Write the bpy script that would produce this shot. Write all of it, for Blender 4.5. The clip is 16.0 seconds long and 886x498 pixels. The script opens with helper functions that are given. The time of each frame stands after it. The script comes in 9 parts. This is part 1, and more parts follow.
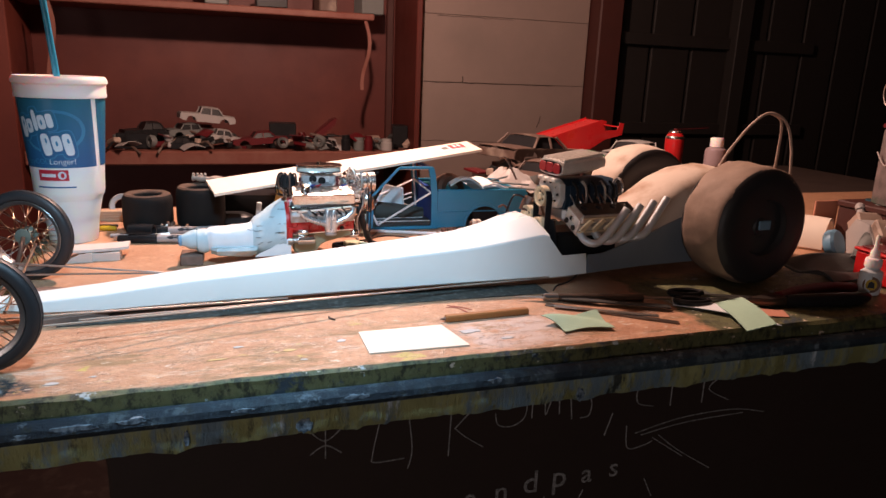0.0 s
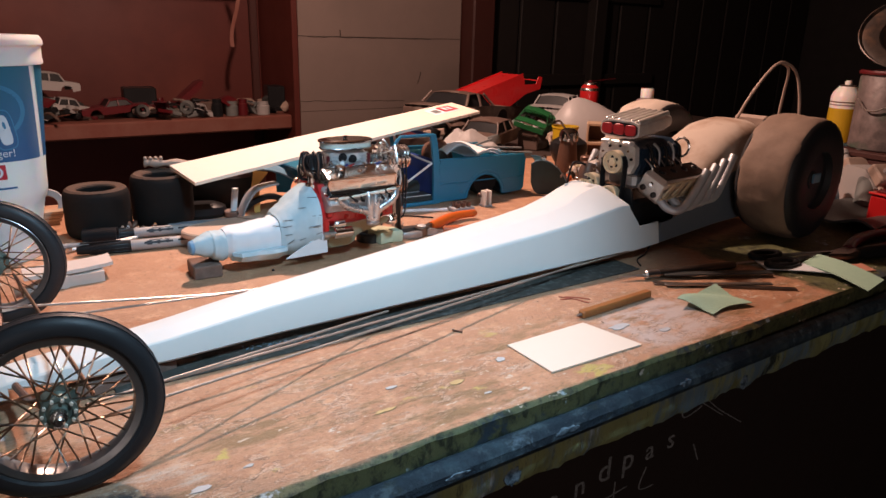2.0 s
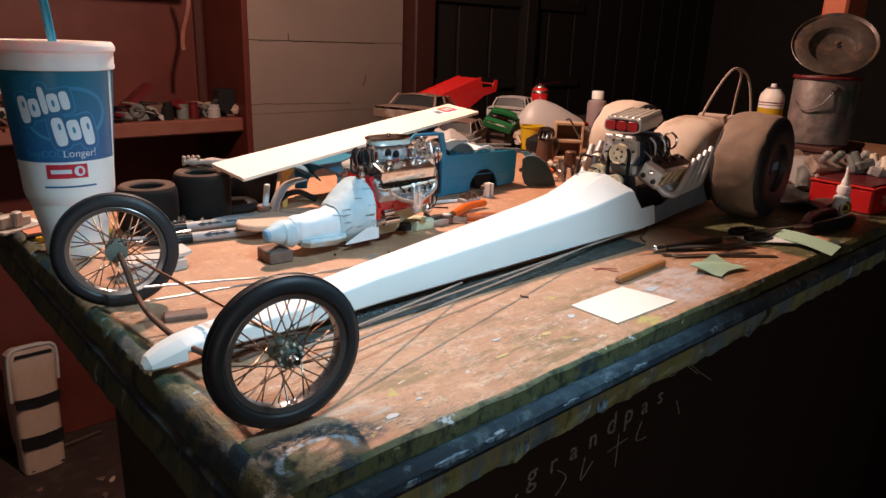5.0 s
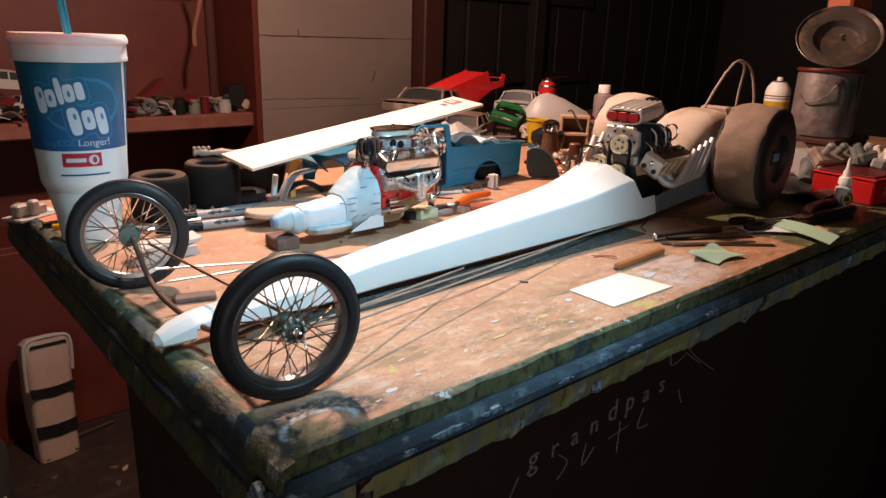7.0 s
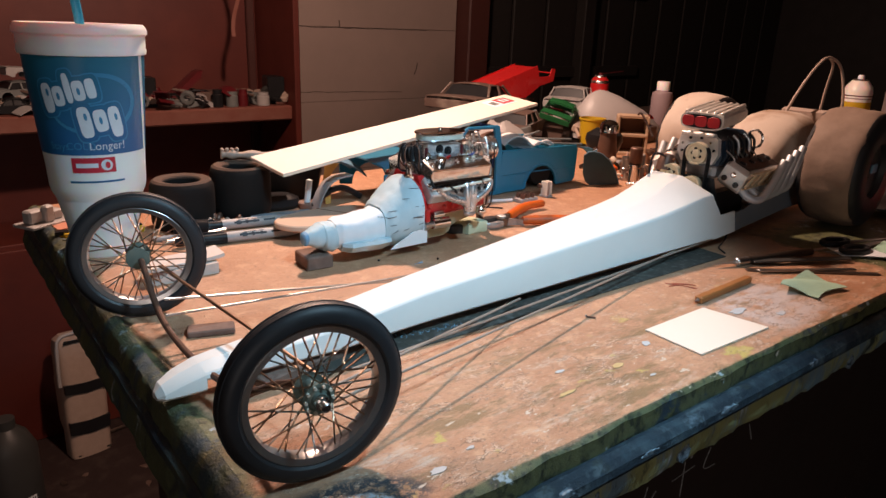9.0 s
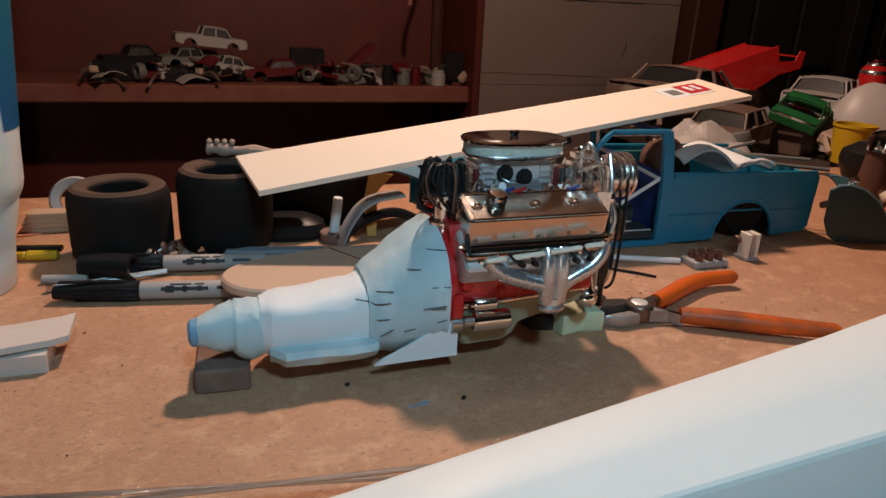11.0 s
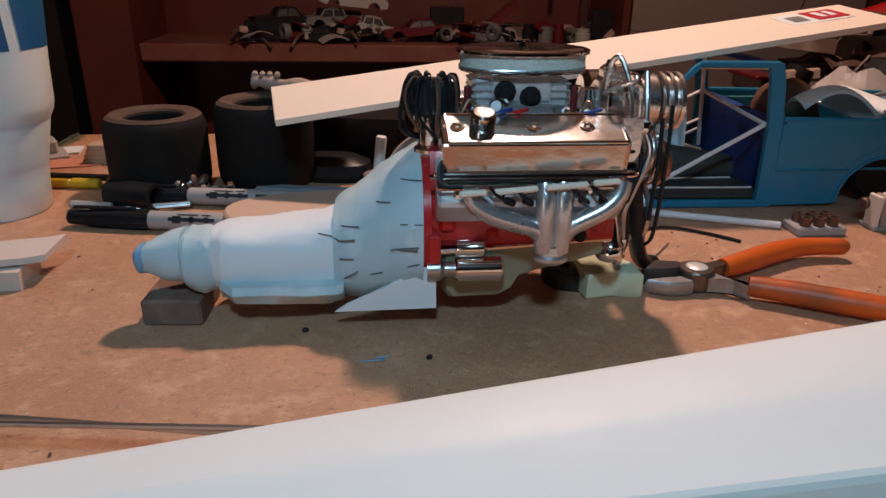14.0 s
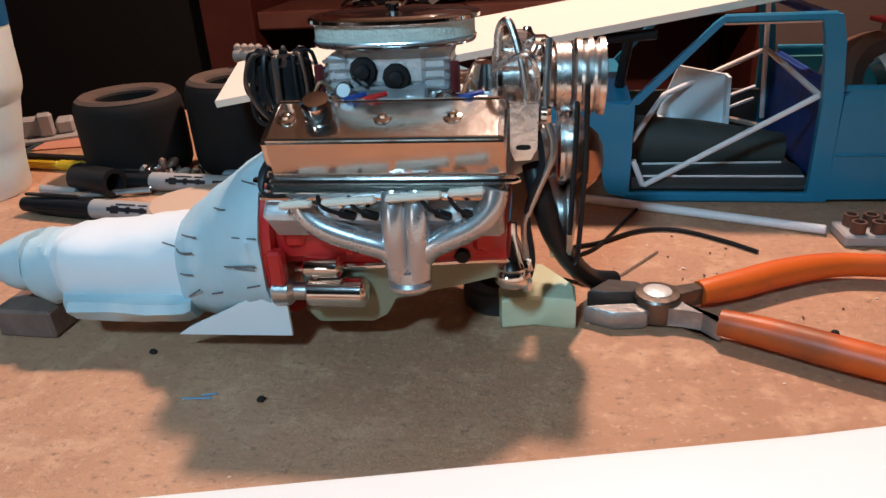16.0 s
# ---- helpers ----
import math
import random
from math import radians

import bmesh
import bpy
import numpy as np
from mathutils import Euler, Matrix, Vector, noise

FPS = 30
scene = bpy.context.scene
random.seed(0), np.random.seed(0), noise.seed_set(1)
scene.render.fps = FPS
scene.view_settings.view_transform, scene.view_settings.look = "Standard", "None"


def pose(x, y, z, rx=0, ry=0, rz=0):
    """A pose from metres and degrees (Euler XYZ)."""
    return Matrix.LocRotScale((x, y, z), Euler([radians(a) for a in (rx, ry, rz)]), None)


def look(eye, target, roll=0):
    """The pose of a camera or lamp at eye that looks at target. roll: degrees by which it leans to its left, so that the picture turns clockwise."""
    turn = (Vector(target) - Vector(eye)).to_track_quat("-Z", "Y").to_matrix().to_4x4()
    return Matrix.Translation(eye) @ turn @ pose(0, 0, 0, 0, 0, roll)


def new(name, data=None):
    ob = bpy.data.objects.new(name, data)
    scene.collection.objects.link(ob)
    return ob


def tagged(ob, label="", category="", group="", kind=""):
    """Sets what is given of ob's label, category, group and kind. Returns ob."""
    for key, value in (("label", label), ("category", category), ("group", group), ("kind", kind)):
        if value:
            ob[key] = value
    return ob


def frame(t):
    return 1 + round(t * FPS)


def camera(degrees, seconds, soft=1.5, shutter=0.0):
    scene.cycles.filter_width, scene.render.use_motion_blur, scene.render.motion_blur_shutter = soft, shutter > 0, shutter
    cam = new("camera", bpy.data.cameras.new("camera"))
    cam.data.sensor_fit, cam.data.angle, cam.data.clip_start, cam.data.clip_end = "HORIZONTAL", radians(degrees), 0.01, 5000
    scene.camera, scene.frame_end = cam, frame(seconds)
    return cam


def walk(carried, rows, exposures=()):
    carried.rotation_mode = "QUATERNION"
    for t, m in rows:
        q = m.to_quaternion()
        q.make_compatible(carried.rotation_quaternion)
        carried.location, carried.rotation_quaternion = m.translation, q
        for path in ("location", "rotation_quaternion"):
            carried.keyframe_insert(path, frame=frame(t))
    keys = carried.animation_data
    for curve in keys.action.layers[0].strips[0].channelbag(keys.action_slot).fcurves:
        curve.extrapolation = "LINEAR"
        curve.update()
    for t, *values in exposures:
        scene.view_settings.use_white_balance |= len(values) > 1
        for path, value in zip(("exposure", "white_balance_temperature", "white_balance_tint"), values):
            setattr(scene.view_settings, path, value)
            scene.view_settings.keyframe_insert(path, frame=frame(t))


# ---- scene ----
cam = camera(65.7, 16.0)
PATH = [
    (0, (0.226, -0.549, 1.153), (0.864, 1.281, 0.657), 2.3),
    (0.5, (0.166, -0.534, 1.143), (0.879, 1.264, 0.634), 3.9),
    (1, (0.136, -0.406, 1.131), (0.931, 1.358, 0.626), 3.0),
    (1.5, (0.112, -0.317, 1.126), (0.983, 1.387, 0.546), 3.2),
    (2, (0.025, -0.309, 1.142), (1.109, 1.261, 0.543), 1.6),
    (2.5, (-0.096, -0.306, 1.153), (1.107, 1.178, 0.561), 0.7),
    (3, (-0.146, -0.308, 1.154), (1.115, 1.127, 0.562), 1.3),
    (3.5, (-0.15, -0.293, 1.15), (1.138, 1.118, 0.56), 2.1),
    (6, (-0.156, -0.308, 1.141), (1.118, 1.12, 0.56), 2.0),
    (6.5, (-0.158, -0.315, 1.138), (1.107, 1.115, 0.542), 2.1),
    (7, (-0.16, -0.32, 1.14), (1.099, 1.116, 0.546), 1.9),
    (7.5, (-0.161, -0.324, 1.136), (1.091, 1.113, 0.528), 2.2),
    (8, (-0.16, -0.322, 1.137), (1.099, 1.105, 0.52), 2.4),
    (8.5, (-0.14, -0.281, 1.148), (1.093, 1.163, 0.52), 2.0),
    (9, (-0.106, -0.233, 1.14), (1.066, 1.264, 0.521), 2.2),
    (9.5, (0.014, -0.166, 1.137), (0.943, 1.491, 0.512), 0.7),
    (10, (0.112, -0.095, 1.128), (0.895, 1.625, 0.474), 1.5),
    (10.2, (0.138, -0.06, 1.123), (0.866, 1.671, 0.435), 1.8),
    (12.3, (0.222, 0.061, 1.0625), (0.819, 1.845, 0.3995), 3.1),
    (12.5, (0.218, 0.063, 1.0605), (0.88, 1.82, 0.3885), 3.2),
    (13, (0.185, 0.063, 1.0725), (1.008, 1.744, 0.3865), 3.6),
    (13.5, (0.199, 0.055, 1.0695), (0.871, 1.787, 0.3475), 2.8),
    (14, (0.301, 0.059, 1.0625), (0.477, 1.891, 0.2965), 1.0),
    (14.5, (0.351, 0.078, 1.0615), (0.201, 1.921, 0.3155), -0.5),
    (15, (0.381, 0.105, 1.0635), (0.155, 1.906, 0.2415), -2.7),
    (15.5, (0.405, 0.124, 1.0615), (0.184, 1.922, 0.2315), -2.8),
    (16, (0.419, 0.128, 1.0565), (0.165, 1.906, 0.1945), -3.1),
]
EXPOSURES = [(0.0, 0.3, 7100, 28), (0.5, 0.36, 7100, 27), (1.0, 0.36, 7100, 26), (1.5, -0.16, 7100, 26), (2.0, -0.10, 7100, 27), (2.5, -0.16, 7100, 27), (3.0, 0.04, 7100, 23), (6.0, 0.18, 7100, 20), (8.0, 0.34, 7100, 20), (9.0, 0.0, 7100, 22), (9.5, -0.50, 7100, 23), (10.0, -0.72, 7200, 19), (12.3, -0.86, 6700, 14), (12.6, -0.88, 6700, 16), (13.0, -0.96, 6800, 20), (13.5, -0.92, 6850, 20), (14.0, -0.92, 6850, 21), (14.5, -0.86, 6900, 21), (15.0, -0.68, 6700, 20), (15.5, -0.47, 6600, 19), (16.0, -0.3, 6600, 16)]
walk(cam, [(t, look(eye, target, roll)) for t, eye, target, roll in PATH], EXPOSURES)

# ---- world and lamps ----
TOP = 0.9                                    # height of the bench top
world = bpy.data.worlds.new("world")
scene.world = world
world.use_nodes = True
world.node_tree.nodes["Background"].inputs[0].default_value = (0.30, 0.26, 0.30, 1)
world.node_tree.nodes["Background"].inputs[1].default_value = 0.012


def lamp(name, kind, m, watts, colour, size=0.1, spot=None, blend=0.5):
    data = bpy.data.lights.new(name, kind)
    data.energy, data.color = watts, colour
    if kind == "AREA":
        data.shape, data.size = "DISK", size
    else:
        data.shadow_soft_size = size
    if kind == "SPOT":
        data.spot_size, data.spot_blend = radians(spot), blend
    ob = new(name, data)
    ob.matrix_world = m
    return ob


# bare work lamp over the back of the bench
lamp("work_lamp", "POINT", pose(0.505, 0.84, 1.76), 60, (1.0, 0.73, 0.58), 0.035)
# fixed cool spot over the front, standing in for a light beside the camera
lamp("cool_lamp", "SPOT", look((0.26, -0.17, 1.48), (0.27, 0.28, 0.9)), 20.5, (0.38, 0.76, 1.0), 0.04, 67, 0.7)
# unseen soft fill added at the front left to brighten apron and panel
lamp("front_fill_light", "AREA", look((-1.35, -2.15, 1.2), (0.35, 0.2, 0.75)), 7.5, (0.96, 0.94, 0.90), 0.8)


# ---- materials ----
def material(name, colour, rough=0.5, metal=0.0, second=None, scale=40.0, amount=0.5, bump=0.15, bump_scale=200.0,
             third=None, third_scale=8.0, spread=0.5, coat=0.0, transmission=0.0, ior=1.45, random_hue=0.0):
    mat = bpy.data.materials.new(name)
    mat.use_nodes = True
    nt = mat.node_tree
    n, l = nt.nodes, nt.links
    b = n["Principled BSDF"]
    b.inputs["Roughness"].default_value, b.inputs["Metallic"].default_value = rough, metal
    b.inputs["Coat Weight"].default_value, b.inputs["Transmission Weight"].default_value, b.inputs["IOR"].default_value = coat, transmission, ior
    tc = n.new("ShaderNodeTexCoord")
    second = second or tuple(c * 0.72 for c in colour)
    n1 = n.new("ShaderNodeTexNoise")
    n1.inputs["Scale"].default_value, n1.inputs["Detail"].default_value, n1.inputs["Roughness"].default_value = scale, 6, 0.65
    l.new(tc.outputs["Object"], n1.inputs["Vector"])
    ramp = n.new("ShaderNodeValToRGB")
    ramp.color_ramp.elements[0].position, ramp.color_ramp.elements[1].position = 0.5 - spread / 2, 0.5 + spread / 2
    l.new(n1.outputs["Fac"], ramp.inputs["Fac"])
    m1 = n.new("ShaderNodeMix")
    m1.data_type = "RGBA"
    m1.inputs[6].default_value, m1.inputs[7].default_value = (*colour, 1), (*[c + (s - c) * amount for c, s in zip(colour, second)], 1)
    l.new(ramp.outputs["Color"], m1.inputs[0])
    out = m1.outputs[2]
    if third:
        n2 = n.new("ShaderNodeTexNoise")
        n2.inputs["Scale"].default_value, n2.inputs["Detail"].default_value = third_scale, 4
        l.new(tc.outputs["Object"], n2.inputs["Vector"])
        r2 = n.new("ShaderNodeValToRGB")
        r2.color_ramp.elements[0].position, r2.color_ramp.elements[1].position = 0.52, 0.68
        l.new(n2.outputs["Fac"], r2.inputs["Fac"])
        m2 = n.new("ShaderNodeMix")
        m2.data_type = "RGBA"
        l.new(out, m2.inputs[6])
        m2.inputs[7].default_value = (*third, 1)
        l.new(r2.outputs["Color"], m2.inputs[0])
        out = m2.outputs[2]
    l.new(out, b.inputs["Base Color"])
    rr = n.new("ShaderNodeMapRange")
    rr.inputs["To Min"].default_value, rr.inputs["To Max"].default_value = max(0.02, rough * 0.8), min(1, rough * 1.25)
    l.new(n1.outputs["Fac"], rr.inputs["Value"])
    l.new(rr.outputs["Result"], b.inputs["Roughness"])
    if bump:
        n3 = n.new("ShaderNodeTexNoise")
        n3.inputs["Scale"].default_value, n3.inputs["Detail"].default_value = bump_scale, 4
        l.new(tc.outputs["Object"], n3.inputs["Vector"])
        bp = n.new("ShaderNodeBump")
        bp.inputs["Strength"].default_value, bp.inputs["Distance"].default_value = bump, 0.002
        l.new(n3.outputs["Fac"], bp.inputs["Height"])
        l.new(bp.outputs["Normal"], b.inputs["Normal"])
    return mat


def bench_top_material():
    """Worn particle board: warm tan with dark flecks, spilt glue and paint, olive paint along the front and the near end."""
    mat = bpy.data.materials.new("particle_board")
    mat.use_nodes = True
    nt = mat.node_tree
    n, l = nt.nodes, nt.links
    b = n["Principled BSDF"]
    b.inputs["Roughness"].default_value = 0.48
    tc = n.new("ShaderNodeTexCoord")

    def noise_at(scale, detail=5, rough=0.6, squash=(1, 1, 1), off=(0, 0, 0)):
        mp = n.new("ShaderNodeMapping")
        mp.inputs["Scale"].default_value, mp.inputs["Location"].default_value = squash, off
        l.new(tc.outputs["Object"], mp.inputs["Vector"])
        t = n.new("ShaderNodeTexNoise")
        t.inputs["Scale"].default_value, t.inputs["Detail"].default_value, t.inputs["Roughness"].default_value = scale, detail, rough
        l.new(mp.outputs["Vector"], t.inputs["Vector"])
        return t.outputs["Fac"]

    def step(value, low, high):
        r = n.new("ShaderNodeMapRange")
        r.interpolation_type = "SMOOTHSTEP"
        r.inputs["From Min"].default_value, r.inputs["From Max"].default_value = min(low, high), max(low, high)
        if low > high:
            r.inputs["To Min"].default_value, r.inputs["To Max"].default_value = 1.0, 0.0
        l.new(value, r.inputs["Value"])
        return r.outputs["Result"]

    def mix(a, colour, fac):
        m = n.new("ShaderNodeMix")
        m.data_type = "RGBA"
        if isinstance(a, tuple):
            m.inputs[6].default_value = (*a, 1)
        else:
            l.new(a, m.inputs[6])
        m.inputs[7].default_value = (*colour, 1)
        l.new(fac, m.inputs[0])
        return m.outputs[2]

    def maths(op, a, c):
        m = n.new("ShaderNodeMath")
        m.operation = op
        for i, v in enumerate((a, c)):
            if isinstance(v, float):
                m.inputs[i].default_value = v
            else:
                l.new(v, m.inputs[i])
        return m.outputs[0]

    col = mix((0.52, 0.275, 0.162), (0.43, 0.215, 0.122), step(noise_at(9), 0.35, 0.65))
    col = mix(col, (0.59, 0.335, 0.202), step(noise_at(60, 3), 0.5, 0.7))
    col = mix(col, (0.61, 0.365, 0.235), step(noise_at(260, 4, 0.75, (1, 1.3, 1), (4, 4, 0)), 0.55, 0.68))
    col = mix(col, (0.29, 0.16, 0.10), step(noise_at(230, 4, 0.75, (1, 1.4, 1)), 0.54, 0.68))
    col = mix(col, (0.18, 0.12, 0.08), step(noise_at(28, 6, 0.75, (0.8, 1.6, 1), (3, 1, 0)), 0.63, 0.72))
    sep = n.new("ShaderNodeSeparateXYZ")
    l.new(tc.outputs["Object"], sep.inputs[0])
    x, y = sep.outputs[0], sep.outputs[1]
    wob = noise_at(16, 6, 0.7)
    # smeared pale glue and paint where most of the work is done, near the front
    near = step(maths("ADD", y, maths("MULTIPLY", wob, -0.16)), 0.075, 0.0)
    col = mix(col, (0.55, 0.43, 0.34), maths("MULTIPLY", near, step(noise_at(30, 8, 0.8, (0.55, 1.7, 1), (5, 2, 0)), 0.52, 0.68)))
    col = mix(col, (0.26, 0.16, 0.08), maths("MULTIPLY", near, step(noise_at(26, 8, 0.8, (0.5, 1.8, 1), (1, 7, 0)), 0.49, 0.61)))
    col = mix(col, (0.50, 0.40, 0.12), maths("MULTIPLY", near, step(noise_at(22, 4, 0.6, (1, 1.5, 1), (8, 3, 0)), 0.64, 0.7)))
    # paint along the edges
    edge = maths("MAXIMUM", step(maths("ADD", y, maths("MULTIPLY", wob, -0.012)), -0.001, -0.004),
                 step(maths("ADD", x, maths("MULTIPLY", wob, -0.030)), 0.000, -0.008))
    # olive paint on the right front, carried on over the shadow by the hull
    edge = maths("MAXIMUM", edge, maths("MULTIPLY", step(maths("ADD", x, maths("MULTIPLY", wob, -0.10)), 0.665, 0.685), step(maths("ADD", y, maths("MULTIPLY", wob, 0.08)), 0.26, 0.20)))
    edge = maths("MAXIMUM", edge, step(maths("ADD", maths("ADD", x, y), maths("MULTIPLY", wob, -0.06)), 0.040, 0.020))
    col = mix(col, (0.125, 0.130, 0.058), edge)
    col = mix(col, (0.028, 0.030, 0.018), maths("MULTIPLY", edge, step(noise_at(90, 8, 0.8, (1, 1, 0.6), (4, 2, 0)), 0.47, 0.60)))
    col = mix(col, (0.16, 0.165, 0.10), maths("MULTIPLY", edge, step(noise_at(60, 8, 0.8, (1, 1, 0.6), (9, 5, 0)), 0.55, 0.66)))
    col = mix(col, (0.03, 0.05, 0.07), maths("MULTIPLY", edge, step(noise_at(24, 7, 0.75, (1, 1, 1), (2, 9, 0)), 0.55, 0.62)))
    col = mix(col, (0.35, 0.45, 0.5), maths("MULTIPLY", edge, step(noise_at(45, 5, 0.7, (1, 1, 1), (6, 4, 0)), 0.62, 0.68)))
    # half ring of dark paint with a pale inner rim, left by a tin at the corner
    dx, dy = maths("MULTIPLY", maths("ADD", x, -0.038), 0.667), maths("ADD", y, -0.018)
    ring = maths("ADD", maths("SQRT", maths("ADD", maths("MULTIPLY", dx, dx), maths("MULTIPLY", dy, dy)), 0.0), maths("MULTIPLY", maths("ADD", wob, -0.5), 0.010))
    upper = step(y, 0.008, 0.016)
    dark = maths("MULTIPLY", maths("MULTIPLY", step(ring, 0.0172, 0.0195), step(ring, 0.037, 0.028)), maths("MULTIPLY", upper, step(noise_at(150, 6, 0.8, (1, 1, 1), (3, 8, 0)), 0.40, 0.52)))
    col = mix(col, (0.030, 0.042, 0.052), dark)
    light = maths("MULTIPLY", maths("MULTIPLY", step(ring, 0.0140, 0.0160), step(ring, 0.0200, 0.0176)), maths("MULTIPLY", upper, step(noise_at(170, 6, 0.8, (1, 1, 1), (7, 1, 0)), 0.44, 0.53)))
    col = mix(col, (0.44, 0.52, 0.58), light)
    # pale sanding dust beside the card
    dust = maths("MULTIPLY", maths("MULTIPLY", step(x, 0.440, 0.480), step(x, 0.590, 0.555)), maths("MULTIPLY", step(y, 0.004, 0.020), step(y, 0.095, 0.078)))
    col = mix(col, (0.56, 0.47, 0.43), maths("MULTIPLY", dust, step(noise_at(34, 7, 0.7, (0.7, 1.4, 1), (2, 5, 0)), 0.36, 0.58)))
    # scattered pale chips of glue near the front
    chips = maths("MULTIPLY", step(maths("ADD", y, maths("MULTIPLY", wob, -0.10)), 0.11, 0.03), step(noise_at(75, 5, 0.65, (0.7, 1.5, 1), (11, 4, 0)), 0.638, 0.66))
    col = mix(col, (0.62, 0.52, 0.42), chips)
    # curled flakes of the board: their edge shadows painted as thin dark lines, with a paler lip
    worn = maths("MULTIPLY", step(maths("ADD", y, maths("MULTIPLY", wob, -0.30)), 0.14, -0.10), maths("SUBTRACT", 1.0, edge))
    flake = noise_at(38, 7, 0.72, (0.8, 1.5, 1), (13, 6, 0))
    line = step(maths("ABSOLUTE", maths("ADD", flake, -0.53), 0.0), 0.011, 0.002)
    lip = step(maths("ABSOLUTE", maths("ADD", flake, -0.552), 0.0), 0.014, 0.004)
    some = step(noise_at(19, 4, 0.6, (1, 1.2, 1), (2, 14, 0)), 0.46, 0.58)
    col = mix(col, (0.66, 0.46, 0.34), maths("MULTIPLY", maths("MULTIPLY", lip, some), worn))
    col = mix(col, (0.17, 0.10, 0.06), maths("MULTIPLY", maths("MULTIPLY", line, some), worn))
    l.new(col, b.inputs["Base Color"])
    bp = n.new("ShaderNodeBump")
    bp.inputs["Strength"].default_value, bp.inputs["Distance"].default_value = 0.55, 0.003
    l.new(maths("ADD", noise_at(110, 8, 0.75), maths("MULTIPLY", step(flake, 0.515, 0.54), maths("MULTIPLY", worn, 0.35))), bp.inputs["Height"])
    l.new(bp.outputs["Normal"], b.inputs["Normal"])
    return mat


def drip_material(name, base, blue, pale, tall=2.2, ochre=(0.27, 0.21, 0.05)):
    """Thick old paint run down in drips."""
    mat = bpy.data.materials.new(name)
    mat.use_nodes = True
    nt = mat.node_tree
    n, l = nt.nodes, nt.links
    b = n["Principled BSDF"]
    b.inputs["Roughness"].default_value = 0.6
    tc = n.new("ShaderNodeTexCoord")
    col = None
    for colour, scale, off, lo, hi in ((blue, 14, 1, 0.46, 0.56), ((0.03, 0.04, 0.035), 30, 6, 0.56, 0.64), (ochre, 26, 3, 0.54, 0.62), (pale, 22, 11, 0.60, 0.66)):
        mp = n.new("ShaderNodeMapping")
        mp.inputs["Scale"].default_value, mp.inputs["Location"].default_value = (1, 1, 1 / tall), (off, off, off)
        l.new(tc.outputs["Object"], mp.inputs["Vector"])
        t = n.new("ShaderNodeTexNoise")
        t.inputs["Scale"].default_value, t.inputs["Detail"].default_value, t.inputs["Roughness"].default_value = scale * 1.5, 8, 0.74
        l.new(mp.outputs["Vector"], t.inputs["Vector"])
        r = n.new("ShaderNodeMapRange")
        r.inputs["From Min"].default_value, r.inputs["From Max"].default_value = lo, hi
        l.new(t.outputs["Fac"], r.inputs["Value"])
        m = n.new("ShaderNodeMix")
        m.data_type = "RGBA"
        if col is None:
            m.inputs[6].default_value = (*base, 1)
        else:
            l.new(col, m.inputs[6])
        m.inputs[7].default_value = (*colour, 1)
        l.new(r.outputs["Result"], m.inputs[0])
        col = m.outputs[2]
    l.new(col, b.inputs["Base Color"])
    bp = n.new("ShaderNodeBump")
    bp.inputs["Strength"].default_value, bp.inputs["Distance"].default_value = 0.9, 0.006
    l.new(t.outputs["Fac"], bp.inputs["Height"])
    l.new(bp.outputs["Normal"], b.inputs["Normal"])
    return mat


BOARD = bench_top_material()
OLIVE = drip_material("olive_paint", (0.080, 0.092, 0.046), (0.035, 0.058, 0.070), (0.30, 0.36, 0.36), 2.2, (0.13, 0.125, 0.05))
NAVY = drip_material("navy_paint", (0.020, 0.036, 0.052), (0.042, 0.078, 0.100), (0.17, 0.24, 0.29), 1.0, (0.09, 0.13, 0.15))
ENDNAVY = drip_material("worn_navy_paint", (0.018, 0.030, 0.044), (0.040, 0.058, 0.055), (0.13, 0.17, 0.18), 1.0, (0.060, 0.070, 0.040))
APRON = drip_material("drip_paint", (0.34, 0.36, 0.16), (0.17, 0.27, 0.33), (0.60, 0.72, 0.80), 4.5, (0.24, 0.25, 0.10))
PANEL = material("brown_panel", (0.052, 0.034, 0.028), 0.6, second=(0.032, 0.022, 0.019), scale=9, third=(0.05, 0.032, 0.026), third_scale=3)
CHALK = material("chalk", (0.56, 0.55, 0.54), 0.95, second=(0.06, 0.055, 0.05), scale=300, amount=1.0)
WHITE = material("white_sheet_plastic", (0.75, 0.76, 0.73), 0.52, second=(0.68, 0.70, 0.68), scale=14, amount=0.8, bump=0.07, bump_scale=28)
CREAM = material("foam_board", (0.80, 0.70, 0.59), 0.6, second=(0.73, 0.63, 0.52), scale=8, amount=0.5, bump=0.03)
PUTTY = material("body_putty", (0.57, 0.47, 0.39), 0.7, second=(0.45, 0.365, 0.30), scale=18, third=(0.30, 0.18, 0.11), third_scale=14, bump=0.25, bump_scale=60)
SLICK = material("clay_tyre", (0.29, 0.205, 0.155), 0.75, second=(0.16, 0.105, 0.078), scale=14, amount=1.0, third=(0.33, 0.23, 0.165), third_scale=11, bump=0.5, bump_scale=45)
RUBBER = material("black_rubber", (0.018, 0.018, 0.02), 0.5, second=(0.03, 0.03, 0.034), scale=60, bump=0.08)
OLDRUBBER = material("dusty_rubber", (0.008, 0.0065, 0.006), 0.75, second=(0.019, 0.014, 0.012), scale=50, amount=0.8, bump=0.1)
DUSTRUBBER = material("tan_dusted_rubber", (0.075, 0.046, 0.034), 0.8, second=(0.13, 0.082, 0.060), scale=45, amount=0.8, bump=0.15)
CHROME = material("chrome", (0.84, 0.82, 0.80), 0.11, 1.0, second=(0.70, 0.68, 0.65), scale=60, bump=0.045, bump_scale=110)
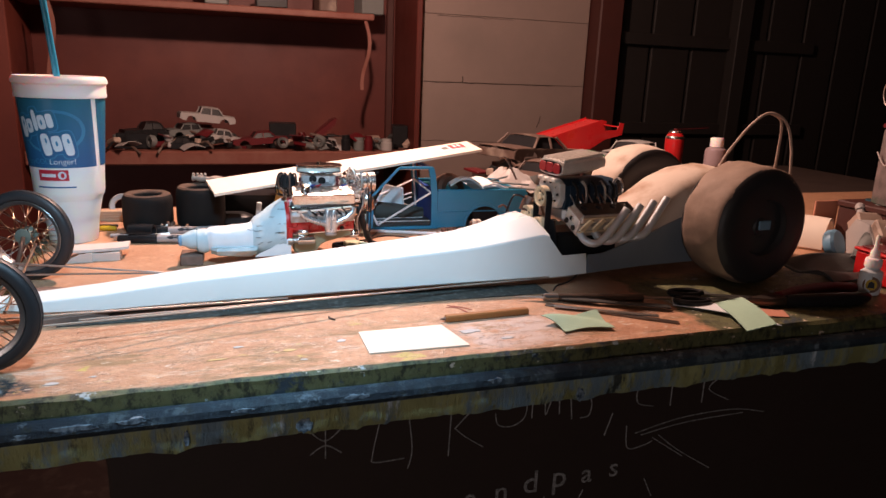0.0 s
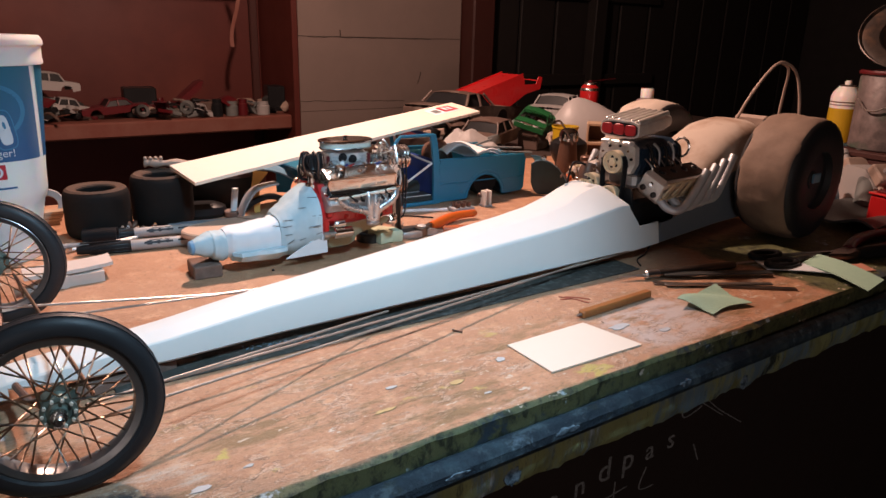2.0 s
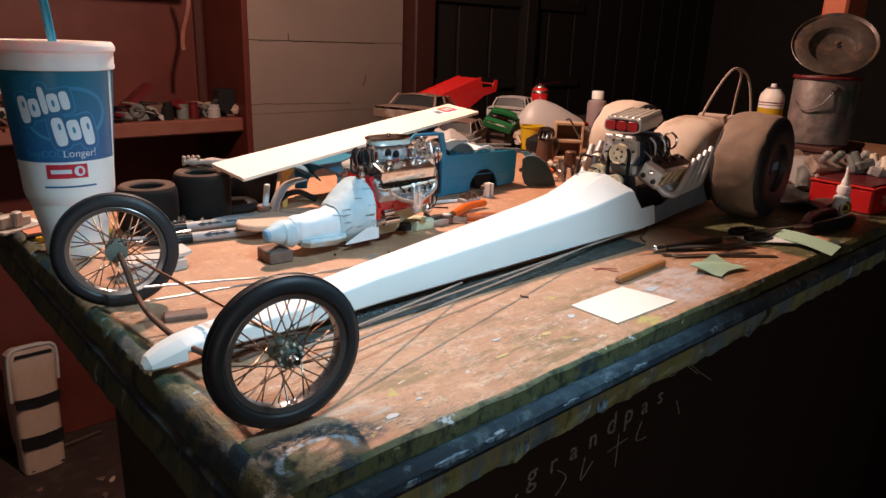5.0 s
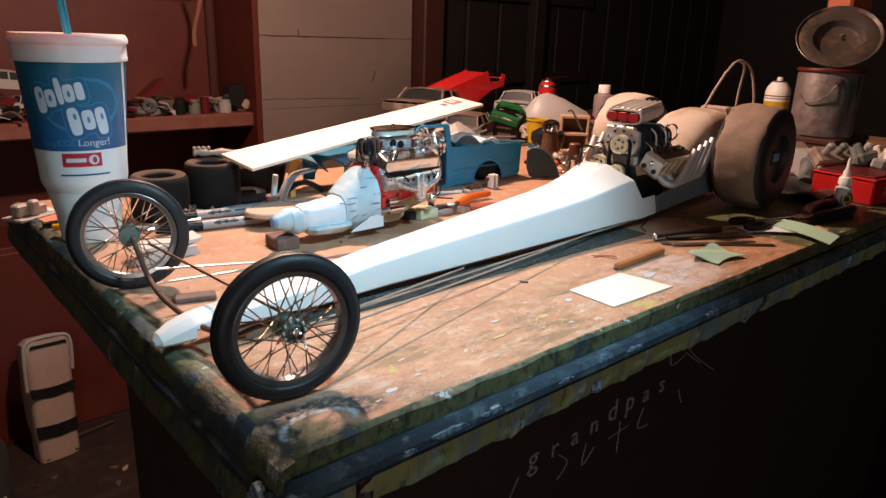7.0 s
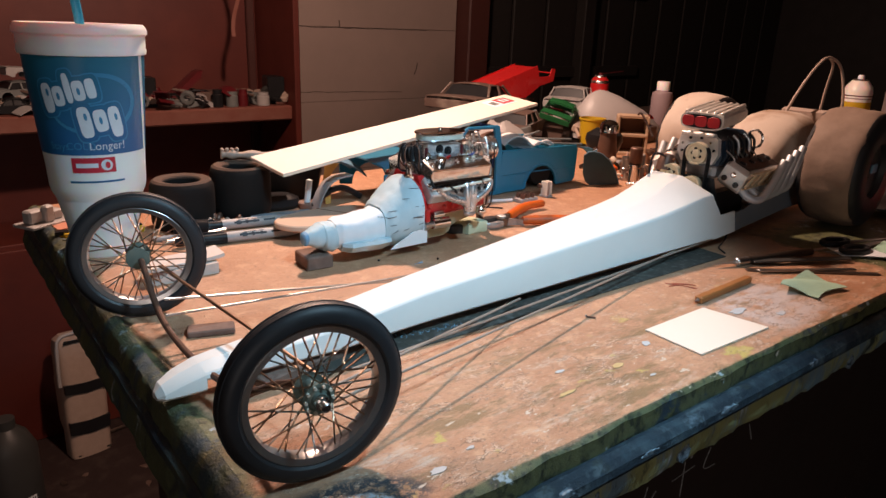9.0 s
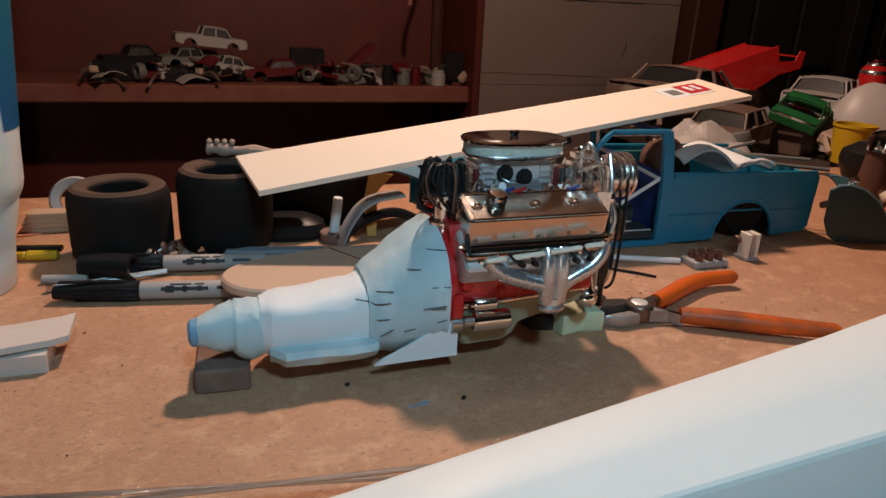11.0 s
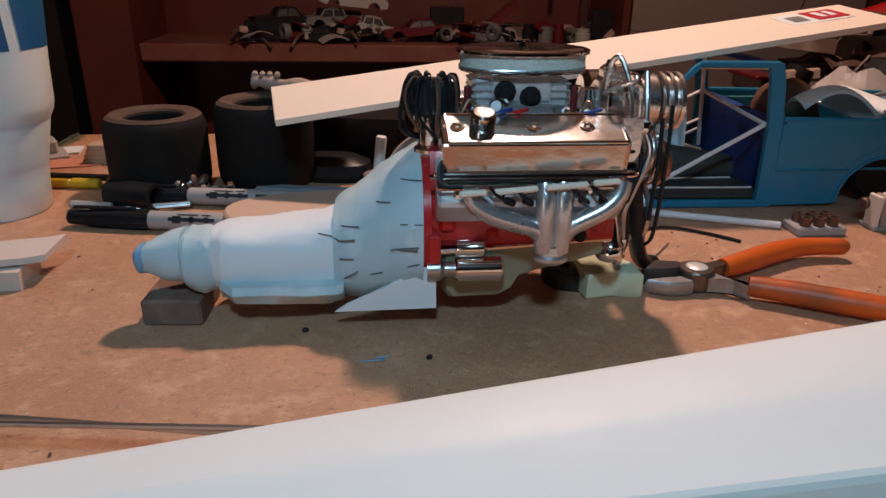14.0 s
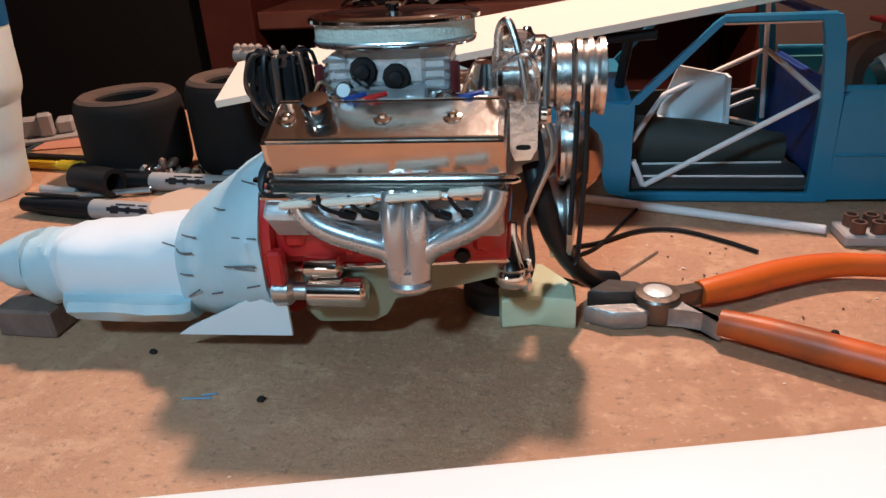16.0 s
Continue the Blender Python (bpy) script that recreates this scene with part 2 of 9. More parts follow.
COVERCHROME = material("hammered_chrome", (0.84, 0.81, 0.78), 0.17, 1.0, second=(0.70, 0.66, 0.62), scale=60, bump=0.16, bump_scale=90)
POLISHED = material("polished_alloy", (0.86, 0.82, 0.79), 0.26, 1.0, second=(0.70, 0.67, 0.64), scale=90, bump=0.10, bump_scale=300)
STEEL = material("brushed_steel", (0.55, 0.54, 0.53), 0.3, 1.0, second=(0.40, 0.39, 0.38), scale=70, bump=0.08)
ALLOY = material("cast_alloy", (0.66, 0.67, 0.68), 0.4, 0.5, second=(0.48, 0.49, 0.50), scale=120, bump=0.3, bump_scale=400)
SATIN = material("satin_silver_paint", (0.62, 0.64, 0.66), 0.27, 0.85, second=(0.50, 0.52, 0.54), scale=50, bump=0.04)
DARKSTEEL = material("oily_steel", (0.14, 0.12, 0.11), 0.35, 0.9, second=(0.22, 0.16, 0.12), scale=80, amount=0.9, bump=0.15)
ROD = material("dull_rod_wire", (0.46, 0.37, 0.31), 0.42, 0.35, second=(0.34, 0.26, 0.21), scale=90)
BRASS = material("copper_rod", (0.55, 0.36, 0.25), 0.35, 1.0, second=(0.40, 0.25, 0.17), scale=80)
BROWNTUBE = material("rusty_tube", (0.16, 0.085, 0.06), 0.45, 0.4, second=(0.10, 0.05, 0.035), scale=60)
RED = material("red_enamel", (0.55, 0.02, 0.02), 0.28, second=(0.42, 0.012, 0.012), scale=40, coat=0.4, bump=0.06)
BLACK = material("black_plastic", (0.012, 0.012, 0.013), 0.35, second=(0.02, 0.02, 0.022), scale=50, bump=0.05)
BLOWERBLUE = material("dark_blue_casting", (0.022, 0.050, 0.085), 0.38, 0.3, second=(0.012, 0.025, 0.045), scale=70, bump=0.3)
DIRTYWHITE = material("grubby_white_plastic", (0.64, 0.56, 0.51), 0.55, second=(0.58, 0.49, 0.43), scale=40, amount=0.9, bump=0.15)
PIPEPAINT = material("silver_pipe_paint", (0.60, 0.63, 0.66), 0.42, 0.45, second=(0.50, 0.53, 0.56), scale=60, bump=0.05)
WHITEMETAL = material("bright_cast_metal", (0.66, 0.60, 0.54), 0.34, 0.55, second=(0.48, 0.43, 0.38), scale=110, bump=0.15)
GOLDPAN = material("olive_gold_paint", (0.29, 0.265, 0.17), 0.3, 0.15, second=(0.22, 0.20, 0.13), scale=30, bump=0.05)
MESHGREY = material("pleated_filter", (0.54, 0.63, 0.58), 0.55, 0.1, second=(0.36, 0.43, 0.40), scale=400, bump=0.5, bump_scale=900)
TAPE = material("masking_paper", (0.47, 0.62, 0.67), 0.65, second=(0.36, 0.52, 0.58), scale=26, amount=0.9, third=(0.64, 0.72, 0.74), third_scale=20, bump=0.5, bump_scale=35)
TAPELIGHT = material("white_paper", (0.72, 0.78, 0.81), 0.6, second=(0.63, 0.70, 0.74), scale=18, bump=0.25, bump_scale=45)
FLECKED = material("flecked_dark_paint", (0.062, 0.060, 0.050), 0.75, second=(0.032, 0.034, 0.031), scale=60, amount=1.0, third=(0.10, 0.105, 0.10), third_scale=150, bump=0.3, bump_scale=150)
WRINKLEGREY = material("wrinkle_grey", (0.12, 0.14, 0.16), 0.6)
INK = material("ink", (0.015, 0.015, 0.02), 0.5)
BLUETAPE = material("blue_tape", (0.14, 0.33, 0.52), 0.6, second=(0.2, 0.4, 0.56), scale=90)
WOOD = material("pale_wood", (0.48, 0.33, 0.22), 0.6, second=(0.38, 0.25, 0.16), scale=22, bump=0.12)
OLDWOOD = material("dirty_wood_block", (0.23, 0.145, 0.115), 0.75, second=(0.12, 0.075, 0.06), scale=60, amount=1.0, bump=0.35)
FOAM = material("pale_green_foam", (0.56, 0.60, 0.42), 0.8, second=(0.49, 0.53, 0.36), scale=70, bump=0.3)
ORANGE = material("orange_grip", (0.72, 0.125, 0.014), 0.42, second=(0.54, 0.085, 0.012), scale=30, amount=0.9, third=(0.30, 0.07, 0.02), third_scale=28, bump=0.12, bump_scale=90)
TRUCKBLUE = material("blue_truck_paint", (0.007, 0.205, 0.35), 0.4, second=(0.006, 0.172, 0.30), scale=20, bump=0.05, coat=0.2)
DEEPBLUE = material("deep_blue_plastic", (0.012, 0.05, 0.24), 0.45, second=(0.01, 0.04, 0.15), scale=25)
TEAL = material("teal_black_plastic", (0.02, 0.05, 0.065), 0.3, second=(0.03, 0.10, 0.12), scale=20, amount=0.8)
GREYBLACK = material("dark_grey_plastic", (0.045, 0.047, 0.045), 0.45, second=(0.03, 0.03, 0.03), scale=30)
GREYTUBE = material("grey_primer", (0.16, 0.17, 0.165), 0.5, second=(0.12, 0.13, 0.125), scale=40)
CUPWHITE = material("cup_plastic", (0.86, 0.835, 0.815), 0.32, second=(0.82, 0.79, 0.77), scale=10, amount=0.5, bump=0.02)
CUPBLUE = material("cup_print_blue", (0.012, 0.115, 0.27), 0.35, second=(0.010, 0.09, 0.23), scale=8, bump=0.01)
CUPWHITE.node_tree.nodes["Principled BSDF"].inputs["Subsurface Weight"].default_value = 0.3
CUPWHITE.node_tree.nodes["Principled BSDF"].inputs["Subsurface Scale"].default_value = 0.012


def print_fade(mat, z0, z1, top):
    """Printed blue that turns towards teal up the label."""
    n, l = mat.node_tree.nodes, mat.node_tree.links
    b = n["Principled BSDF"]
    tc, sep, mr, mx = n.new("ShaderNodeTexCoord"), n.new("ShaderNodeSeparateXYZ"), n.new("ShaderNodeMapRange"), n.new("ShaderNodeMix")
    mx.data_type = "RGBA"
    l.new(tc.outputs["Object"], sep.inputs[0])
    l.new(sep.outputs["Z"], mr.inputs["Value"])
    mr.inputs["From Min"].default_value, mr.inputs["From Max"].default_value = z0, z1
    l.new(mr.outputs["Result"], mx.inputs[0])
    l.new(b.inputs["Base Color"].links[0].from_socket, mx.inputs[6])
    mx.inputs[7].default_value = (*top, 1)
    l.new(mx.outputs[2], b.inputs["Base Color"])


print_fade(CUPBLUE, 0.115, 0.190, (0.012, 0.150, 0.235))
CUPTEAL = material("cup_print_teal", (0.03, 0.23, 0.40), 0.35, second=(0.02, 0.18, 0.34), scale=40, bump=0.01)
CUPPALE = material("cup_print_pale", (0.62, 0.72, 0.78), 0.35, bump=0.01)
CUPRED = material("cup_print_red", (0.55, 0.03, 0.05), 0.35, bump=0.01)
STRAW = material("blue_straw", (0.015, 0.26, 0.45), 0.3, second=(0.02, 0.30, 0.5), scale=20, bump=0.0)
REDWALL = material("red_stained_board", (0.115, 0.020, 0.013), 0.55, second=(0.075, 0.013, 0.009), scale=7, amount=0.9, third=(0.14, 0.029, 0.018), third_scale=2.5, bump=0.12, bump_scale=50)
REDEDGE = material("worn_red_edge", (0.17, 0.042, 0.028), 0.6, second=(0.25, 0.12, 0.09), scale=14, amount=0.7, bump=0.2)
PALEWALL = material("pale_wall_board", (0.25, 0.185, 0.16), 0.7, second=(0.21, 0.155, 0.135), scale=5, amount=0.8, third=(0.18, 0.14, 0.122), third_scale=1.8, bump=0.08)
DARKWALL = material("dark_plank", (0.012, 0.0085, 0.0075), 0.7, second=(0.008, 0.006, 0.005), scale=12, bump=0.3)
DARKPOST = material("dark_red_post", (0.06, 0.015, 0.011), 0.6, second=(0.036, 0.010, 0.008), scale=10, bump=0.2)
FLOOR = material("dirty_floor", (0.026, 0.0125, 0.0105), 0.8, second=(0.016, 0.008, 0.007), scale=9, third=(0.040, 0.025, 0.021), third_scale=22, bump=0.3)
CEIL = material("ceiling_board", (0.17, 0.105, 0.07), 0.8, second=(0.12, 0.075, 0.05), scale=6)
PENCIL = material("orange_pencil_wood", (0.36, 0.135, 0.040), 0.5, second=(0.24, 0.080, 0.022), scale=60)
GREENPAPER = material("green_sandpaper", (0.36, 0.56, 0.43), 0.85, second=(0.28, 0.47, 0.35), scale=60, bump=0.4, bump_scale=600)
YELLOW = material("yellow_plastic", (0.55, 0.36, 0.02), 0.4, second=(0.44, 0.28, 0.015), scale=20)
GREEN = material("green_plastic", (0.012, 0.11, 0.035), 0.3, second=(0.01, 0.07, 0.025), scale=20)
BROWNCAR = material("brown_plastic", (0.12, 0.075, 0.06), 0.5, second=(0.085, 0.055, 0.045), scale=20, third=(0.25, 0.19, 0.155), third_scale=16)
GREYCAR = material("pale_grey_plastic", (0.36, 0.34, 0.33), 0.5, second=(0.34, 0.32, 0.31), scale=30)
TAN = material("tan_resin", (0.42, 0.31, 0.25), 0.55, second=(0.30, 0.21, 0.165), scale=50, bump=0.2)
PALEBLUEPLASTIC = material("pale_blue_plastic", (0.16, 0.33, 0.46), 0.45, second=(0.12, 0.26, 0.38), scale=30)
DARKRED = material("dark_red_grip", (0.11, 0.009, 0.012), 0.4, second=(0.10, 0.01, 0.012), scale=30)
PAINTCAN = material("paint_splashed_tin", (0.24, 0.185, 0.175), 0.5, 0.15, second=(0.055, 0.046, 0.044), scale=38, amount=1.0, third=(0.060, 0.110, 0.075), third_scale=22, bump=0.5, bump_scale=70)
LIDSTEEL = material("stained_lid_steel", (0.125, 0.098, 0.084), 0.42, 0.5, second=(0.036, 0.029, 0.026), scale=26, amount=1.0, third=(0.16, 0.10, 0.07), third_scale=30, bump=0.3, bump_scale=60)
TIN = material("dull_tin", (0.17, 0.135, 0.115), 0.5, 0.6, second=(0.09, 0.07, 0.06), scale=14, amount=0.9, bump=0.1)
ORANGEPOST = material("orange_red_post", (0.42, 0.10, 0.04), 0.6, second=(0.33, 0.07, 0.03), scale=14)
TRANSLUCENT = material("milky_plastic", (0.40, 0.37, 0.36), 0.4, second=(0.33, 0.31, 0.30), scale=16)
PURPLEBOTTLE = material("mauve_bottle", (0.30, 0.22, 0.23), 0.4, second=(0.26, 0.19, 0.2), scale=12)
SALMON = material("salmon_paper", (0.55, 0.24, 0.16), 0.8, second=(0.47, 0.2, 0.13), scale=30)
RIMMETAL = material("worn_rim_metal", (0.42, 0.40, 0.39), 0.3, 0.9, second=(0.27, 0.25, 0.24), scale=60, bump=0.06)
for rubber in (OLDRUBBER, DUSTRUBBER, BLACK):
    rubber.node_tree.nodes["Principled BSDF"].inputs["Specular IOR Level"].default_value = 0.22
GREENHUB = material("hub_steel", (0.17, 0.21, 0.18), 0.42, 0.25, second=(0.10, 0.13, 0.11), scale=90)


# ---- mesh building ----
def join(*geoms):
    verts, faces = [], []
    for v, f in geoms:
        k = len(verts)
        verts += v
        faces += [tuple(i + k for i in face) for face in f]
    return verts, faces


def moved(geom, m):
    return [m @ Vector(v) for v in geom[0]], geom[1]


def at(x, y, z, rx=0, ry=0, rz=0):
    return pose(x, y, z, rx, ry, rz)


def cbox(sx, sy, sz, b=0.001, c=(0, 0, 0)):
    """A box with chamfered edges."""
    hx, hy, hz = sx / 2, sy / 2, sz / 2
    b = min(b, hx * 0.9, hy * 0.9, hz * 0.9)
    verts, index = [], {}
    for i in (-1, 1):
        for j in (-1, 1):
            for k in (-1, 1):
                for axis in range(3):
                    p = [i * (hx - b), j * (hy - b), k * (hz - b)]
                    p[axis] = (i, j, k)[axis] * (hx, hy, hz)[axis]
                    index[i, j, k, axis] = len(verts)
                    verts.append((p[0] + c[0], p[1] + c[1], p[2] + c[2]))
    faces = []
    for axis in range(3):
        o = [a for a in range(3) if a != axis]
        for s in (-1, 1):
            loop = []
            for p, q in ((-1, -1), (1, -1), (1, 1), (-1, 1)):
                key = [0, 0, 0]
                key[axis], key[o[0]], key[o[1]] = s, p, q
                loop.append(index[(*key, axis)])
            flip = (s > 0) == (axis == 1)
            faces.append(tuple(reversed(loop)) if flip else tuple(loop))
        for p in (-1, 1):
            for q in (-1, 1):
                k0, k1 = [0, 0, 0], [0, 0, 0]
                k0[axis], k1[axis] = -1, 1
                for kk in (k0, k1):
                    kk[o[0]], kk[o[1]] = p, q
                faces.append((index[(*k0, o[0])], index[(*k1, o[0])], index[(*k1, o[1])], index[(*k0, o[1])]))
    for i in (-1, 1):
        for j in (-1, 1):
            for k in (-1, 1):
                faces.append((index[i, j, k, 0], index[i, j, k, 1], index[i, j, k, 2]))
    return verts, faces


def lathe(profile, n=24, squash=1.0):
    """A solid of revolution round z, from (radius, height) pairs."""
    verts, faces, rings = [], [], []
    for r, z in profile:
        if r < 1e-6:
            rings.append([len(verts)])
            verts.append((0, 0, z))
        else:
            rings.append(list(range(len(verts), len(verts) + n)))
            verts += [(r * math.cos(2 * math.pi * k / n), squash * r * math.sin(2 * math.pi * k / n), z) for k in range(n)]
    for a, b in zip(rings, rings[1:]):
        for k in range(n):
            p, q = a[k % len(a)], a[(k + 1) % len(a)]
            s, t = b[(k + 1) % len(b)], b[k % len(b)]
            face = tuple(dict.fromkeys((p, q, s, t)))
            if len(face) > 2:
                faces.append(face)
    return verts, faces


def tube(points, r, n=8, closed=False):
    pts = [Vector(p) for p in points]
    rs = r if isinstance(r, (list, tuple)) else [r] * len(pts)
    verts, faces = [], []
    side = None
    for i, p in enumerate(pts):
        a = pts[i - 1] if i or closed else pts[0]
        b = pts[(i + 1) % len(pts)] if i < len(pts) - 1 or closed else pts[-1]
        d = (b - a).normalized()
        if side is None:
            side = d.orthogonal().normalized()
        side = (side - d * side.dot(d)).normalized()
        up = d.cross(side)
        verts += [p + rs[i] * (math.cos(2 * math.pi * k / n) * side + math.sin(2 * math.pi * k / n) * up) for k in range(n)]
    count = len(pts)
    for i in range(count if closed else count - 1):
        j = (i + 1) % count
        faces += [(i * n + k, i * n + (k + 1) % n, j * n + (k + 1) % n, j * n + k) for k in range(n)]
    if not closed:
        faces += [tuple(reversed(range(n))), tuple(range((count - 1) * n, count * n))]
    return verts, faces


def curve(points, steps=6, closed=False):
    """A smooth line through the points."""
    pts = [Vector(p) for p in points]
    out = []
    count = len(pts)
    for i in range(count if closed else count - 1):
        p0 = pts[i - 1] if i or closed else pts[0]
        p1, p2 = pts[i], pts[(i + 1) % count]
        p3 = pts[(i + 2) % count] if i + 2 < count or closed else p2
        for s in range(steps):
            t = s / steps
            out.append(0.5 * (2 * p1 + (p2 - p0) * t + (2 * p0 - 5 * p1 + 4 * p2 - p3) * t * t + (3 * p1 - p0 - 3 * p2 + p3) * t ** 3))
    return out if closed else out + [pts[-1]]


def loft(loops, cap=True):
    """Skin over closed loops with the same number of points."""
    n = len(loops[0])
    verts = [Vector(p) for lp in loops for p in lp]
    faces = [(i * n + k, i * n + (k + 1) % n, (i + 1) * n + (k + 1) % n, (i + 1) * n + k) for i in range(len(loops) - 1) for k in range(n)]
    if cap:
        faces += [tuple(reversed(range(n))), tuple(range((len(loops) - 1) * n, len(loops) * n))]
    return verts, faces


def prism(poly, z0, z1, b=0.0):
    """A flat outline given thickness, its rims chamfered by b."""
    c = [sum(p[i] for p in poly) / len(poly) for i in (0, 1)]

    def ring(z, inset):
        out = []
        for p in poly:
            d = Vector((p[0] - c[0], p[1] - c[1]))
            q = d * (1 - inset / max(d.length, 1e-6))
            out.append((c[0] + q.x, c[1] + q.y, z))
        return out

    loops = [ring(z0, b), ring(z0 + b, 0), ring(z1 - b, 0), ring(z1, b)] if b else [ring(z0, 0), ring(z1, 0)]
    return loft(loops)


def ellipse(cx, cy, a, b, n=24, turn=0.0, power=1.0):
    out = []
    for k in range(n):
        t = 2 * math.pi * k / n
        u, v = math.cos(t), math.sin(t)
        u, v = math.copysign(abs(u) ** power, u) * a, math.copysign(abs(v) ** power, v) * b
        out.append((cx + u * math.cos(turn) - v * math.sin(turn), cy + u * math.sin(turn) + v * math.cos(turn)))
    return out


def rod(p, q, r, n=10, b=0.0):
    """A straight round bar from p to q, with rounded ends."""
    p, q = Vector(p), Vector(q)
    b = b or r * 0.3
    d = (q - p).normalized()
    return tube([p, p + d * b, q - d * b, q], [r - b * 0.8, r, r, r - b * 0.8], n)


def sheet(f, nu, nv, t):
    """A curved sheet of thickness t over f(u, v), u and v from 0 to 1."""
    grid = [[Vector(f(i / nu, j / nv)) for j in range(nv + 1)] for i in range(nu + 1)]
    top, bot, faces = [], [], []
    for i in range(nu + 1):
        for j in range(nv + 1):
            du = grid[min(i + 1, nu)][j] - grid[max(i - 1, 0)][j]
            dv = grid[i][min(j + 1, nv)] - grid[i][max(j - 1, 0)]
            nrm = du.cross(dv).normalized() if du.cross(dv).length > 1e-12 else Vector((0, 0, 1))
            top.append(grid[i][j] + nrm * t / 2)
            bot.append(grid[i][j] - nrm * t / 2)
    w, k = nv + 1, len(top)
    for i in range(nu):
        for j in range(nv):
            a = i * w + j
            faces += [(a, a + w, a + w + 1, a + 1), (k + a + 1, k + a + w + 1, k + a + w, k + a)]
    rim = [i * w for i in range(nu)] + [nu * w + j for j in range(nv)] + [i * w + nv for i in range(nu, 0, -1)] + [j for j in range(nv, 0, -1)]
    for a, b in zip(rim, rim[1:] + rim[:1]):
        faces.append((b, a, k + a, k + b))
    return top + bot, faces


def mesh_of(name, geom, mat, smooth=35):
    me = bpy.data.meshes.new(name)
    me.from_pydata([tuple(v) for v in geom[0]], [], geom[1])
    fix = bmesh.new()
    fix.from_mesh(me)
    bmesh.ops.recalc_face_normals(fix, faces=fix.faces)
    fix.to_mesh(me)
    fix.free()
    me.materials.append(mat)
    if smooth:
        me.polygons.foreach_set("use_smooth", [True] * len(me.polygons))
        me.set_sharp_from_angle(angle=radians(smooth))
    return me


def part(name, geom, mat, parent, label="", smooth=35):
    ob = new(name, mesh_of(name, geom, mat, smooth))
    ob.parent = parent
    return tagged(ob, label)


def thing(name, m, label, category, group="", kind=""):
    ob = new(name)
    ob.empty_display_size = 0.02
    ob.matrix_world = m
    return tagged(ob, label, category, group, kind)


def solid(name, geom, mat, m, label, category, group="", kind="", smooth=35):
    ob = new(name, mesh_of(name, geom, mat, smooth))
    ob.matrix_world = m
    return tagged(ob, label, category, group, kind)


def letters(text, size, extrude=0.0):
    """The built-in font as plain mesh data: vertices and faces in its own plane, centred."""
    cu = bpy.data.curves.new("letters", "FONT")
    cu.body, cu.size, cu.extrude, cu.resolution_u = text, size, extrude, 3
    cu.align_x, cu.align_y = "CENTER", "CENTER"
    ob = new("letters", cu)
    bpy.context.view_layer.update()
    me = bpy.data.meshes.new_from_object(ob.evaluated_get(bpy.context.evaluated_depsgraph_get()))
    geom = [v.co.copy() for v in me.vertices], [tuple(p.vertices) for p in me.polygons]
    bpy.data.objects.remove(ob)
    bpy.data.meshes.remove(me)
    return geom


PLACE = {}


def group_at(name, m, label, category, group="", kind=""):
    ob = thing(name, m, label, category, group, kind)
    PLACE[ob.name] = m.inverted()
    return ob


def wpart(name, geom, mat, parent, label="", smooth=35):
    """A part whose geometry is given in world metres."""
    return part(name, moved(geom, PLACE[parent.name]), mat, parent, label, smooth)


# ---- the room ----
def setting(name, geom, mat, label, category):
    return solid(name, geom, mat, Matrix(), label, category, kind="structure")


FLOOR_Z = -0.20
HIGH = 2.6 - FLOOR_Z
MID = FLOOR_Z + HIGH / 2
setting("floor", cbox(7.4, 6.6, 0.1, 0.002, (0.8, -0.3, FLOOR_Z - 0.05)), FLOOR, "dirty brown floor with dust and paint specks", "floor")
setting("ceiling", cbox(7.4, 6.6, 0.1, 0.002, (0.8, -0.3, 2.65)), CEIL, "dark boarded workshop ceiling", "ceiling")
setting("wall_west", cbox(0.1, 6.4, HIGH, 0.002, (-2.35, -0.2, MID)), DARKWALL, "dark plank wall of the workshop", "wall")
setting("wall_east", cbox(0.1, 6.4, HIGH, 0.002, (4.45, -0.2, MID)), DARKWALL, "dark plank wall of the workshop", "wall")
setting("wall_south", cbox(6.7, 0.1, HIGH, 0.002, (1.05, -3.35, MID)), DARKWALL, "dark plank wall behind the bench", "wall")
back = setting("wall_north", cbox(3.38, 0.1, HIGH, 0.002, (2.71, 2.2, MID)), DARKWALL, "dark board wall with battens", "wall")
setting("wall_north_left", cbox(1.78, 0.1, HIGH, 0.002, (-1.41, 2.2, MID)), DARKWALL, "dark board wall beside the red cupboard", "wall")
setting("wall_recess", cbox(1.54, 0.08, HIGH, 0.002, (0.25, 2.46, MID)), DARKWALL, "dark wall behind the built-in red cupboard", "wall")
# pale boards between the red cupboard and the dark post, closely jointed
for k, (z0, z1) in enumerate(((FLOOR_Z, 0.30), (0.301, 0.580), (0.581, 0.849), (0.850, 1.119), (1.1205, 1.377), (1.3785, 1.64), (1.641, 2.0), (2.001, 2.6))):
    part("board", cbox(0.745, 0.016, z1 - z0, 0.0008, (1.3965, 2.140, (z0 + z1) / 2)), PALEWALL, back)
# ragged cracks and a nail hole in the boards
CRACK = material("board_crack", (0.03, 0.02, 0.018), 0.9)
for x0, x1, z, sd in ((1.027, 1.62, 1.118, 1), (1.027, 1.50, 0.888, 2), (1.10, 1.42, 1.372, 3)):
    rc = random.Random(sd)
    pts = [(x0 + (x1 - x0) * i / 24, 2.1315, z + 0.004 * noise.noise(Vector((i * 0.35, sd, 0))) + rc.uniform(-0.0012, 0.0012) - 0.01 * i / 24 * (sd == 2)) for i in range(25)]
    part("crack", tube(pts, [0.0008 + 0.0012 * abs(noise.noise(Vector((i * 0.5, sd, 9)))) for i in range(25)], 5), CRACK, back)
